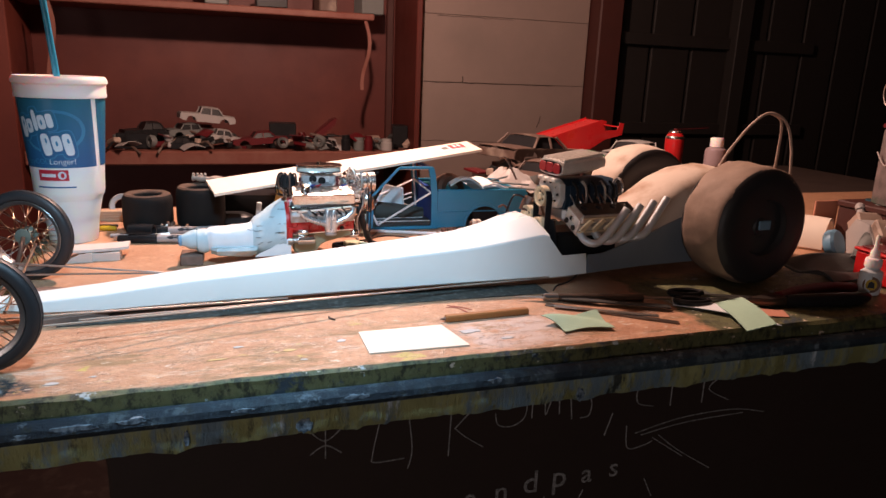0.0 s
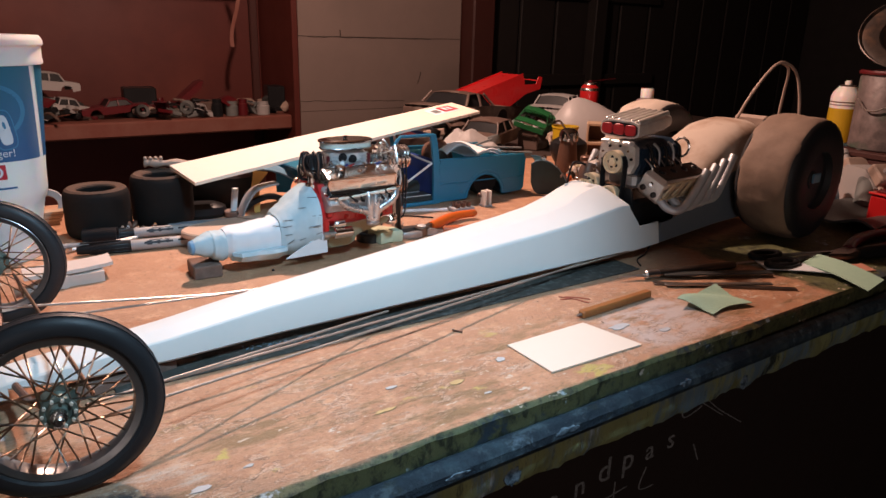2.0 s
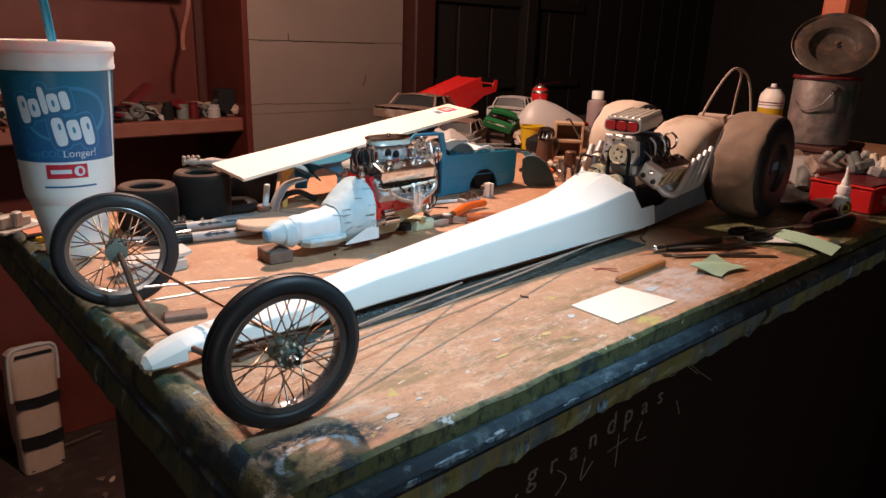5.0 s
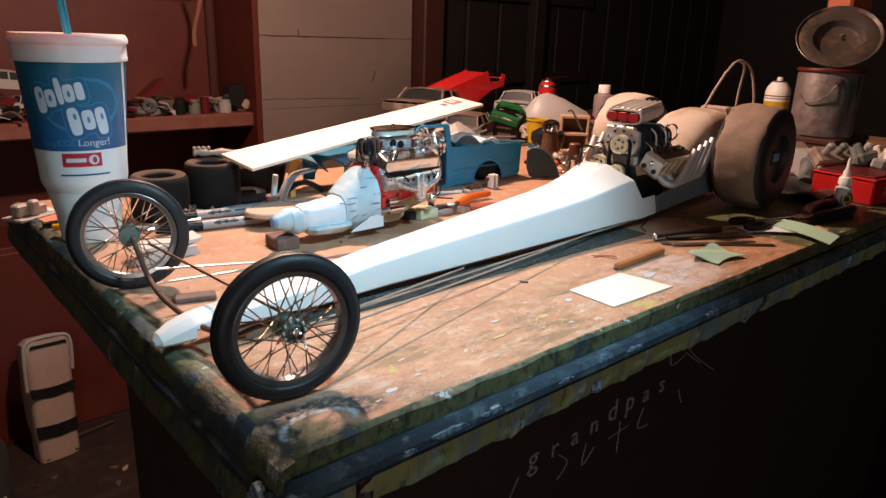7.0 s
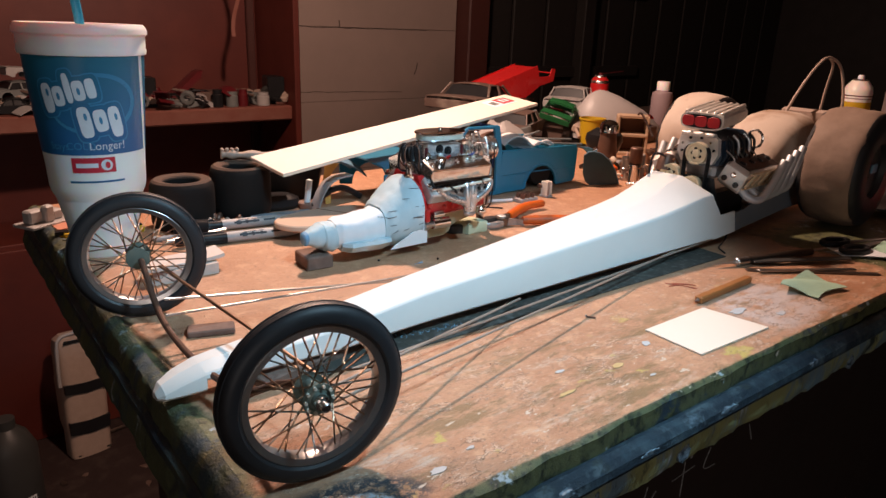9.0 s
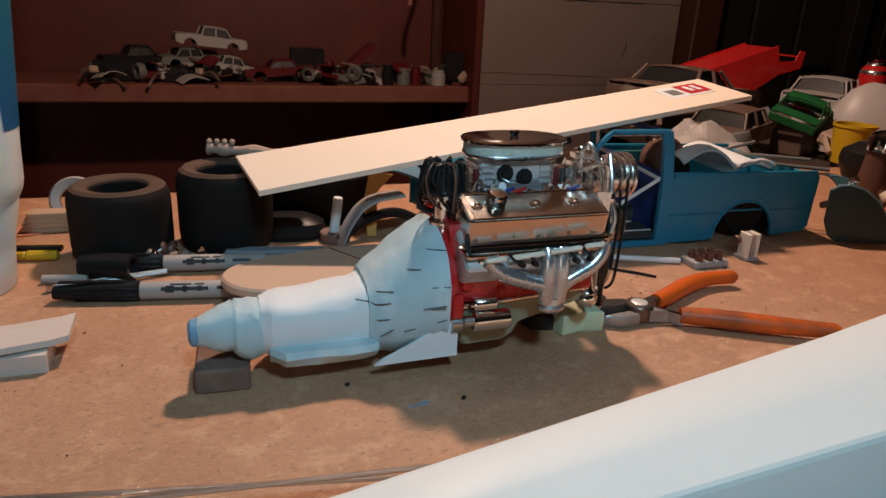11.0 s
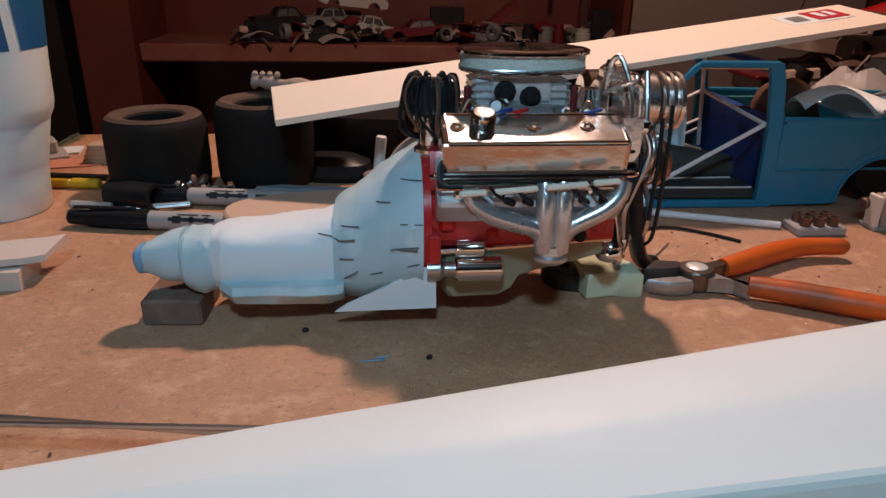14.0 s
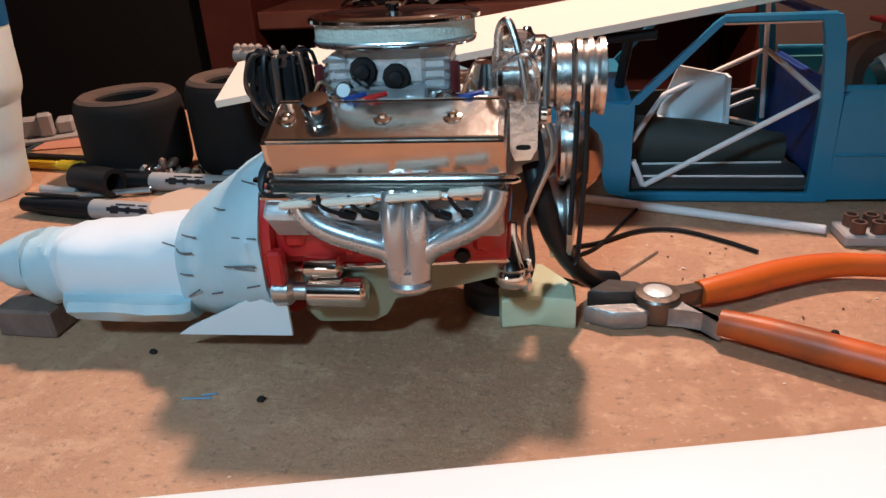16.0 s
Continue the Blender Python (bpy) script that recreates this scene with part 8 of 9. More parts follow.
wpart("handle", rod(k0 + kd * 0.020, k0 + kd * 0.125, 0.0042, 12), DARKSTEEL, knife)
wpart("collar", rod(k0 + kd * 0.004, k0 + kd * 0.022, 0.0047, 12), STEEL, knife)
wpart("blade", loft([[k0 + kd * s + Vector((0, w, z)) for w, z in ((-0.0045, -0.0003), (0.003, -0.0003), (0.003, 0.0003), (-0.0045, 0.0003))] for s, w in ((0.004, 0),)] + [[k0 + kd * -0.028 + Vector((0, w, z)) for w, z in ((0.0022, -0.0003), (0.003, -0.0003), (0.003, 0.0003), (0.0022, 0.0003))]]), STEEL, knife)
for k, (x0, y0, x1, y1, w, mat, lab) in enumerate(((0.586, 0.118, 0.702, 0.030, 0.004, DARKSTEEL, "narrow dark steel rule on the bench"), (0.590, 0.106, 0.690, 0.050, 0.003, STEEL, "thin steel strip on the bench"), (0.610, 0.125, 0.720, 0.070, 0.005, GREYBLACK, "dark flat file on the bench"), (0.700, 0.118, 0.770, 0.104, 0.002, TAN, "thin tan stick on the bench"))):
    d = Vector((x1 - x0, y1 - y0, 0))
    solid("flat_strip", cbox(d.length, w * 2, 0.0016, 0.0004), mat, at((x0 + x1) / 2, (y0 + y1) / 2, TOP + 0.0010 + 0.0017 * (k % 3), 0, 0, math.degrees(math.atan2(d.y, d.x))), lab, "strip", "flat strips")


def scissors():
    ob = group_at("scissors", at(0.78, 0.085, TOP), "scissors with black ring handles", "scissors")
    for sg in (1, -1):
        ringm = Matrix.Translation((0.757 + (0.012 if sg > 0 else 0), 0.093 + sg * 0.014, TOP + 0.006)) @ at(0, 0, 0, 0, 0, -12)
        pts = [ringm @ Vector((0.020 * math.cos(a * math.pi / 12), 0.0095 * math.sin(a * math.pi / 12), 0)) for a in range(24)]
        wpart("handle", tube(pts, 0.0036, 8, True), BLACK, ob, "black plastic ring handle")
        a, b = Vector((0.778, 0.090 + sg * 0.010, TOP + 0.005)), Vector((0.875, 0.075 - sg * 0.004, TOP + 0.003 + 0.001 * sg))
        wpart("blade", loft([[a + Vector((0, y, z)) for y, z in ((-0.005, -0.001), (0.005, -0.001), (0.005, 0.001), (-0.005, 0.001))], [b + Vector((0, y, z)) for y, z in ((-0.001, -0.001), (0.001, -0.001), (0.001, 0.001), (-0.001, 0.001))]]), STEEL, ob)


scissors()
snips = group_at("red_handled_snips", at(0.93, 0.05, TOP), "snips with dark red and black handles", "pliers")
wpart("handle", tube(curve([(0.868, 0.050, TOP + 0.008), (0.905, 0.040, TOP + 0.009), (0.950, 0.035, TOP + 0.009), (0.985, 0.040, TOP + 0.008)], 6), [0.006, 0.007, 0.0075, 0.008, 0.008, 0.008, 0.0085, 0.0085, 0.0085, 0.0085, 0.0085, 0.0085, 0.008, 0.008, 0.008, 0.0075, 0.007, 0.0065, 0.005], 12), BLACK, snips, "black padded handle")
wpart("handle", tube(curve([(0.868, 0.062, TOP + 0.008), (0.910, 0.075, TOP + 0.009), (0.960, 0.080, TOP + 0.009), (1.000, 0.072, TOP + 0.008)], 6), 0.007, 12), DARKRED, snips, "dark red handle")
wpart("jaw", prism([(0.820, 0.060), (0.842, 0.048), (0.872, 0.048), (0.876, 0.064), (0.850, 0.068)], TOP + 0.003, TOP + 0.012, 0.001), DARKSTEEL, snips)
solid("salmon_card", prism([(-0.03, -0.012), (0.03, -0.014), (0.034, 0.010), (-0.024, 0.014)], 0, 0.001), SALMON, at(0.818, 0.040, TOP + 0.0005, 0, 0, -20), "salmon coloured sandpaper scrap on the bench", "paper")
solid("dark_cloth", sheet(lambda u, v: (0.16 * u, 0.10 * v, 0.004 + 0.006 * math.sin(5 * u + 2) * math.sin(4 * v) + 0.005 * math.sin(9 * v)), 16, 12, 0.003), GREYBLACK, at(0.98, 0.085, TOP + 0.008, 0, 0, 6), "dark rumpled cloth lying on the bench", "cloth")

# crumbs, clippings and flecks strewn over the top
rng = random.Random(77)
crumbs, flecks = [], []
for k in range(110):
    x, y = rng.uniform(0.05, 0.62), rng.uniform(0.05, 0.48)
    if rng.random() < 0.3:
        x, y = rng.gauss(0.52, 0.035), rng.gauss(0.43, 0.035)
    size = rng.uniform(0.0004, 0.0009)
    g = moved(cbox(size * rng.uniform(1, 2.6), size, size * 0.7, size * 0.2), at(x, y, TOP + size * 0.36 + 0.0003, 0, 0, rng.uniform(0, 180)))
    (crumbs if k % 4 else flecks).append(g)
tagged(solid("bench_crumbs", join(*crumbs), BROWNTUBE, Matrix(), "dark crumbs and wire clippings strewn on the bench top", "debris"), kind="stuff")
tagged(solid("plastic_flecks", join(*flecks), CREAM, Matrix(), "pale plastic flecks strewn on the bench top", "debris"), kind="stuff")
for x, y, a, l in ((0.296, 0.321, 4, 0.011), (0.300, 0.3235, 12, 0.006)):
    solid("blue_paint_dash", cbox(l, 0.0009, 0.0005, 0.0002), BLUETAPE, at(x, y, TOP + 0.0004, 0, 0, a), "thin dash of pale blue paint on the bench", "stain", "paint spots")
for x, y, a in ((0.321, 0.321, 30), (0.539, 0.375, -40), (0.264, 0.349, 15)):
    solid("dark_crumb", lathe([(0, 0), (0.0014, 0.0002), (0.0018, 0.0010), (0.0010, 0.0020), (0, 0.0022)], 7, 0.7), BLACK, at(x, y, TOP + 0.0002, 0, 0, a), "small dark crumb lying on the bench", "debris", "dark crumbs")


# ---- right end of the bench ----
glue = group_at("glue_bottle", at(1.022, 0.070, TOP), "small white glue bottle with a long nozzle and round label", "bottle")
part("bottle", lathe([(0, 0), (0.0150, 0.0008), (0.0158, 0.003), (0.0158, 0.026), (0.0150, 0.030), (0.0100, 0.033), (0.0098, 0.036), (0, 0.036)], 28, 0.75), TAPELIGHT, glue)
part("cap", lathe([(0.0100, 0.036), (0.0100, 0.045), (0.0090, 0.047), (0.0062, 0.048), (0.0052, 0.056), (0.0030, 0.060), (0.0022, 0.075), (0.0014, 0.077), (0, 0.077)], 22), CUPWHITE, glue, "white stepped nozzle")
lab = [(-0.0095, 0.015), (0.0095, 0.015)]
part("label_disc", moved(prism(ellipse(0, 0, 0.0098, 0.0105, 28), 0, 0.0005), at(-0.0085, -0.0095, 0.0150, 90, 0, -42)), BROWNTUBE, glue, "brown and gold round label")
part("label_disc", moved(prism(ellipse(0, 0, 0.0065, 0.0070, 24), 0, 0.0005), at(-0.0089, -0.0099, 0.0150, 90, 0, -42)), YELLOW, glue)
part("label_mark", moved(prism([(-0.004, -0.004), (0.004, -0.004), (0.003, 0.003), (0, 0.0045), (-0.003, 0.003)], 0, 0.0005), at(-0.0093, -0.0103, 0.0150, 90, 0, -42)), INK, glue)

box = group_at("red_tin_box", at(1.16, 0.075, TOP), "red tin box with a pale faded mark on its side", "box")
bm_ = at(1.165, 0.078, TOP, 0, 0, -6)
wpart("tray", moved(cbox(0.20, 0.10, 0.040, 0.003, (0, 0, 0.020)), bm_), RED, box)
wpart("rim", moved(cbox(0.204, 0.104, 0.004, 0.0015, (0, 0, 0.0415)), bm_), RED, box)
wpart("liner", moved(cbox(0.19, 0.09, 0.003, 0.0008, (0, 0, 0.0447)), bm_), DARKRED, box)
for k in range(5):
    a = k * 1.2566
    wpart("faded_mark", moved(cbox(0.010, 0.0004, 0.003, 0.0001), bm_ @ at(-0.055 + 0.006 * math.cos(a), -0.0502, 0.022 + 0.006 * math.sin(a), 0, math.degrees(-a), 0)), SALMON, box)

grey = group_at("grey_engine_castings", at(1.20, 0.17, TOP), "heap of grey and cream engine castings and linkage", "model part")
rng = random.Random(77)
wpart("block_half", moved(loft([[(x, a, b) for a, b in ((-0.03, 0), (-0.045, 0.035), (-0.02, 0.06), (0.02, 0.06), (0.045, 0.035), (0.03, 0))] for x in (-0.06, 0.06)]), at(1.205, 0.175, TOP + 0.002, 0, 0, -25)), GREYCAR, grey, "grey plastic engine block casting")
for sg in (-1, 1):
    wpart("head", moved(cbox(0.115, 0.036, 0.018, 0.003), at(1.205, 0.175, TOP + 0.055, 0, 0, -25) @ at(0, sg * 0.036, 0, -sg * 40, 0, 0)), TAN, grey)
    for k in range(4):
        p = at(1.205, 0.175, TOP + 0.055, 0, 0, -25) @ at(0, sg * 0.036, 0, -sg * 40, 0, 0)
        wpart("stud", moved(lathe([(0.006, 0), (0.006, 0.010), (0.0045, 0.012), (0.007, 0.014), (0.007, 0.020), (0.004, 0.024), (0, 0.024)], 14), p @ at(-0.042 + 0.028 * k, 0, 0.009)), (GREYCAR, GREYTUBE, BLACK, GREYCAR)[k], grey)
wpart("pipe", tube(curve([(1.115, 0.165, TOP + 0.012), (1.14, 0.175, TOP + 0.035), (1.16, 0.185, TOP + 0.045)], 6), 0.013, 16), GREYTUBE, grey, "dark grey bent pipe")
wpart("bracket_arm", tube([(1.125, 0.140, TOP + 0.01), (1.150, 0.165, TOP + 0.062), (1.165, 0.150, TOP + 0.02)], 0.005, 8), TAN, grey)
for k in range(7):
    x, y, z = 1.17 + rng.uniform(0, 0.10), 0.055 + rng.uniform(0, 0.05), TOP + 0.052 + rng.uniform(0, 0.01)
    wpart("casting", moved(join(cbox(0.035, 0.020, 0.016, 0.003), moved(lathe([(0.007, 0), (0.007, 0.02), (0.005, 0.022), (0, 0.022)], 14), at(0.008, 0, 0.004, 20, 0, 0))), at(x, y, z, rng.uniform(-25, 25), rng.uniform(-25, 25), rng.uniform(0, 180))), (GREYCAR, CREAM, GREYTUBE)[k % 3], grey)
holder = group_at("cream_holder", at(1.19, 0.29, TOP), "cream plastic curved holder beside the paint tin", "holder")
wpart("scoop", moved(sheet(lambda u, v: (0.035 * math.cos(math.pi * u), 0.05 * v, 0.004 + 0.045 * math.sin(math.pi * u)), 12, 4, 0.004), at(1.175, 0.275, TOP, 0, 0, 30)), CREAM, holder)
wpart("orange_card", cbox(0.05, 0.004, 0.07, 0.001, (1.215, 0.325, TOP + 0.035)), SALMON, holder)
solid("black_bottle", lathe([(0, 0), (0.018, 0), (0.019, 0.004), (0.019, 0.05), (0.010, 0.062), (0.010, 0.072), (0.014, 0.073), (0.014, 0.082), (0, 0.082)], 24), TEAL, at(1.245, 0.262, TOP), "small dark paint bottle with a wide cap", "bottle")

# quart tin of paint on a dark crate, with a dished steel lid standing on it
CANZ = 0.080
CANGREEN = material("old_green_paint", (0.05, 0.075, 0.055), 0.6)
crate = group_at("dark_crate", at(1.275, 0.220, TOP), "low dark wooden crate under the paint tin", "crate")
wpart("deck", cbox(0.17, 0.13, 0.010, 0.002, (1.275, 0.220, TOP + CANZ - 0.005)), DARKPOST, crate)
for x in (1.199, 1.351):
    wpart("side", cbox(0.012, 0.126, CANZ - 0.010, 0.002, (x, 0.220, TOP + (CANZ - 0.010) / 2)), DARKPOST, crate)
wpart("side", cbox(0.140, 0.010, CANZ - 0.010, 0.002, (1.275, 0.275, TOP + (CANZ - 0.010) / 2)), DARKPOST, crate)
tinm = at(1.262, 0.212, TOP + CANZ + 0.0005)
tin = group_at("paint_tin", tinm, "old paint tin splashed with grey and green paint", "paint tin")
R = 0.0555
part("drum", lathe([(0, 0), (R - 0.002, 0), (R, 0.002), (R, 0.113), (R - 0.002, 0.116), (R - 0.002, 0.118), (R + 0.0012, 0.119), (R + 0.0015, 0.121), (R - 0.001, 0.1225), (R - 0.009, 0.121), (R - 0.009, 0.112), (R - 0.003, 0.110), (R - 0.003, 0.008), (0, 0.008)], 56), PAINTCAN, tin)
part("rim", lathe([(R - 0.001, 0.118), (R + 0.0025, 0.118), (R + 0.0032, 0.121), (R + 0.0015, 0.1238), (R - 0.003, 0.1238), (R - 0.001, 0.118)], 56), DARKRED, tin, "rim caked with dark red paint")
part("bail_ear", moved(lathe([(0.007, 0), (0.007, 0.002), (0.003, 0.004), (0, 0.004)], 18), at(-R * 0.80, -R * 0.60, 0.102, 90, 0, -53)), TIN, tin)
part("bail_handle", tube(curve([(-R * 0.8, -R * 0.62, 0.102), (-0.0585, -0.020, 0.075), (-0.0605, 0.010, 0.062), (-0.052, 0.034, 0.080)], 8), 0.0013, 8), STEEL, tin)
spot = random.Random(5)
for k in range(3):
    a, z, w = radians(-190 + spot.uniform(0, 120)), spot.uniform(0.05, 0.112), spot.uniform(0.002, 0.006)
    run = spot.uniform(0.02, 0.055)
    mm = at(R * math.cos(a), R * math.sin(a), z, 0, 0, math.degrees(a)) @ at(0, 0, 0, 0, 90, 0)
    part("paint_run", moved(prism([(-0.004, -w), (run * 0.6, -w * 0.7), (run, 0), (run * 0.7, w * 0.6), (-0.004, w * 1.3)], -0.001, 0.0006), mm), (CANGREEN, DARKRED, CANGREEN)[k % 3], tin)
lid_m = Matrix.Translation((1.276, 0.216, TOP + CANZ + 0.124 + 0.0540)) @ look((0, 0, 0), (0.66, 0.28, -0.62)).to_3x3().to_4x4() @ Matrix.Scale(0.745, 4)
lid = group_at("dished_lid", lid_m, "round dished steel lid standing on the paint tin", "lid")
part("dish", lathe([(0.0, -0.020), (0.040, -0.020), (0.052, -0.016), (0.060, -0.002), (0.080, 0.004), (0.090, 0.001), (0.096, 0.006), (0.098, 0.010), (0.096, 0.011), (0.090, 0.005), (0.080, 0.008), (0.058, 0.002), (0.050, -0.012), (0.040, -0.016), (0.0, -0.016)], 56), LIDSTEEL, lid)
part("knob_hole", moved(lathe([(0, 0), (0.005, 0), (0.005, 0.001), (0, 0.001)], 14), at(0.012, 0.012, -0.0158)), BLACK, lid)
part("screw", moved(lathe([(0, 0.005), (0.004, 0.004), (0.006, 0), (0, 0)], 12), at(0.008, 0.024, -0.0155)), BROWNTUBE, lid)


def spray_can(name, m, r, h, wall_mat, label, cap="nozzle", band=None):
    ob = group_at(name, m, label, "spray can" if cap == "nozzle" else "bottle")
    part("can", lathe([(0, 0), (r * 0.95, 0), (r, 0.003), (r, h * 0.80), (r * 0.97, h * 0.82), (r * 0.90, h * 0.86), (r * 0.62, h * 0.92), (r * 0.60, h * 0.93), (0, h * 0.93)], 32), wall_mat, ob)
    if band:
        part("label_band", lathe([(r * 0.99, h * 0.12), (r * 1.012, h * 0.12), (r * 1.012, h * 0.665), (r * 0.99, h * 0.665)], 32), band, ob)
        for z, k in ((0.70, 0), (0.735, 1)):
            part("print_line", lathe([(r * 0.99, h * z), (r * 1.008, h * z), (r * 1.008, h * (z + 0.014)), (r * 0.99, h * (z + 0.014))], 32), (PURPLEBOTTLE, DARKRED)[k], ob)
    part("valve_cup", lathe([(r * 0.55, h * 0.92), (r * 0.55, h * 0.945), (r * 0.30, h * 0.95), (0, h * 0.95)], 24), TIN, ob)
    part("nozzle", lathe([(r * 0.24, h * 0.94), (r * 0.24, h * 0.985), (r * 0.18, h), (0, h)], 16), CUPWHITE if band is YELLOW else DARKRED, ob)
    return ob


spray_can("spray_can", at(1.572, 0.440, TOP), 0.0285, 0.170, CUPWHITE, "white spray can with a yellow label", band=YELLOW)
lub = spray_can("spray_can", at(1.478, 1.092, TOP), 0.026, 0.128, RED, "red spray can with a metal shoulder and thin red straw")
part("shoulder", lathe([(0.0262, 0.100), (0.0262, 0.104), (0.0250, 0.107), (0.0215, 0.110), (0.0180, 0.1150), (0.0160, 0.1195), (0.0160, 0.122)], 32), POLISHED, lub, "domed metal shoulder")
part("spray_straw", rod((0, 0, 0.125), (0.135, 0.030, 0.1285), 0.0014, 8), DARKRED, lub)
bottle = group_at("mauve_bottle", at(1.392, 0.818, TOP), "dull mauve plastic bottle with a white cap", "bottle")
part("bottle", lathe([(0, 0), (0.024, 0), (0.0255, 0.003), (0.0255, 0.094), (0.0235, 0.1015), (0.016, 0.105), (0.014, 0.108), (0, 0.108)], 28), PURPLEBOTTLE, bottle)
part("cap", lathe([(0.0135, 0.106), (0.0158, 0.107), (0.0158, 0.126), (0.0145, 0.128), (0, 0.128)], 24), CUPWHITE, bottle, "white screw cap")
solid("purple_lid", join(moved(lathe([(0, 0), (0.020, 0), (0.022, 0.004), (0.022, 0.012), (0.019, 0.016), (0, 0.016)], 28), at(0, 0, 0, 70, 0, 20))), PALEBLUEPLASTIC, at(1.12, 0.225, TOP + 0.022), "violet-blue bottle cap lying behind the rear wheel", "cap")

# ---- behind the truck and the dragster ----
shaker = group_at("glass_shaker", at(0.905, 0.580, TOP) @ Matrix.Scale(1.04, 4), "small glass shaker with a chrome cap", "shaker")
part("glass", lathe([(0, 0), (0.017, 0), (0.018, 0.003), (0.0175, 0.030), (0.014, 0.060), (0.0135, 0.064), (0.0115, 0.064), (0.0150, 0.030), (0.0155, 0.005), (0, 0.005)], 26), BROWNTUBE, shaker)
part("cap", lathe([(0.0150, 0.062), (0.0165, 0.063), (0.0165, 0.074), (0.0140, 0.080), (0.0060, 0.084), (0, 0.0845)], 26), CHROME, shaker, "perforated chrome cap")
chromeb = group_at("chrome_stand", at(0.822, 0.452, TOP), "small chrome cylinder stand among engine parts", "model part")
part("cylinder", lathe([(0, 0), (0.012, 0), (0.012, 0.004), (0.0095, 0.006), (0.0095, 0.030), (0.011, 0.032), (0.011, 0.036), (0.008, 0.038), (0, 0.038)], 20), CHROME, chromeb)
part("dark_top", lathe([(0.0095, 0.038), (0.0105, 0.040), (0.0105, 0.062), (0.0085, 0.064), (0, 0.064)], 18), BROWNTUBE, chromeb)
part("side_tube", rod((0.022, 0.006, 0), (0.022, 0.006, 0.050), 0.0065, 14), GREYCAR, chromeb)
heap = group_at("small_parts_heap", at(0.815, 0.49, TOP), "heap of small pale model engine parts", "model part")
rng = random.Random(8)
for k in range(40):
    x, y = 0.80 + rng.uniform(0, 0.16), 0.440 + rng.uniform(0, 0.12)
    z = TOP + rng.uniform(0.002, 0.020)
    g = (cbox(0.016, 0.008, 0.007, 0.0015), lathe([(0, 0), (0.005, 0), (0.006, 0.003), (0.004, 0.010), (0, 0.010)], 12), rod((0, 0, 0), (0.026, 0, 0.004), 0.0018, 7))[k % 3]
    wpart("part_piece", moved(g, at(x, y, z, rng.uniform(-60, 60), rng.uniform(-60, 60), rng.uniform(0, 360))), (CREAM, CHROME, GREYCAR, BLACK, ORANGE, BROWNTUBE, STEEL)[k % 7], heap)
for k, (x, y, r0, h0, mat, lab) in enumerate(((0.842, 0.468, 0.0085, 0.050, TAN, "upright tan resin cylinder among engine parts"), (0.862, 0.474, 0.0080, 0.046, CHROME, "upright chrome cylinder among engine parts"), (0.884, 0.470, 0.0090, 0.052, BRASS, "upright copper coloured cylinder among engine parts"), (0.905, 0.480, 0.0075, 0.044, TAN, "upright tan resin cylinder among engine parts"), (0.850, 0.492, 0.0080, 0.040, STEEL, "upright steel cylinder among engine parts"), (0.925, 0.492, 0.0085, 0.048, BROWNTUBE, "upright brown cylinder among engine parts"))):
    solid("engine_cylinder", lathe([(0, 0), (r0, 0), (r0, h0 * 0.12), (r0 * 0.85, h0 * 0.16), (r0 * 0.85, h0 * 0.40), (r0, h0 * 0.43), (r0, h0 * 0.50), (r0 * 0.8, h0 * 0.54), (r0 * 0.8, h0 * 0.86), (r0 * 0.95, h0 * 0.9), (r0 * 0.9, h0), (0, h0)], 18), mat, at(x, y, TOP), lab, "model part", "engine cylinders")
rack = group_at("wooden_rack", at(1.02, 0.67, TOP), "small pale wooden model rack with two openings", "wooden part")
rm = at(1.075, 0.658, TOP, 0, 0, -46)
for z in (0.003, 0.040, 0.077):
    wpart("shelf_board", moved(cbox(0.062, 0.050 - z * 0.18, 0.006, 0.001, (0, 0, z)), rm), WOOD, rack)
for x in (-0.029, 0.029):
    wpart("side_board", moved(cbox(0.005, 0.040, 0.076, 0.001, (x, 0, 0.040)), rm), WOOD, rack)
wpart("back_board", moved(cbox(0.056, 0.003, 0.072, 0.0006, (0, 0.018, 0.040)), rm), BROWNTUBE, rack)
solid("yellow_cup", lathe([(0, 0.003), (0.024, 0.003), (0.027, 0.0), (0.031, 0.056), (0.033, 0.058), (0.033, 0.062), (0.030, 0.062), (0.026, 0.006), (0, 0.006)], 30), YELLOW, at(1.076, 0.765, TOP + 0.006) @ Matrix.Scale(0.88, 4), "yellow plastic cup among model parts", "cup")
solid("dark_bowl", lathe([(0, -0.022), (0.022, -0.022), (0.024, -0.010), (0.030, 0), (0.036, 0.018), (0.034, 0.030), (0.018, 0.040), (0, 0.043)], 28), BLACK, at(0.958, 0.632, TOP + 0.022), "round black plastic part behind the shaker", "model part")
solid("milky_cone", loft([[(x * k + o, y * k, z) for x, y in ellipse(0, 0, 0.105, 0.055, 30)] for z, k, o in ((0, 1.0, 0), (0.030, 0.92, -0.004), (0.060, 0.70, -0.018), (0.088, 0.34, -0.036), (0.098, 0.12, -0.042), (0.100, 0.02, -0.043))]), TRANSLUCENT, at(1.232, 0.822, TOP, 0, 0, -30) @ Matrix.Scale(1.10, 4), "milky white plastic body shell standing on the bench", "model part")


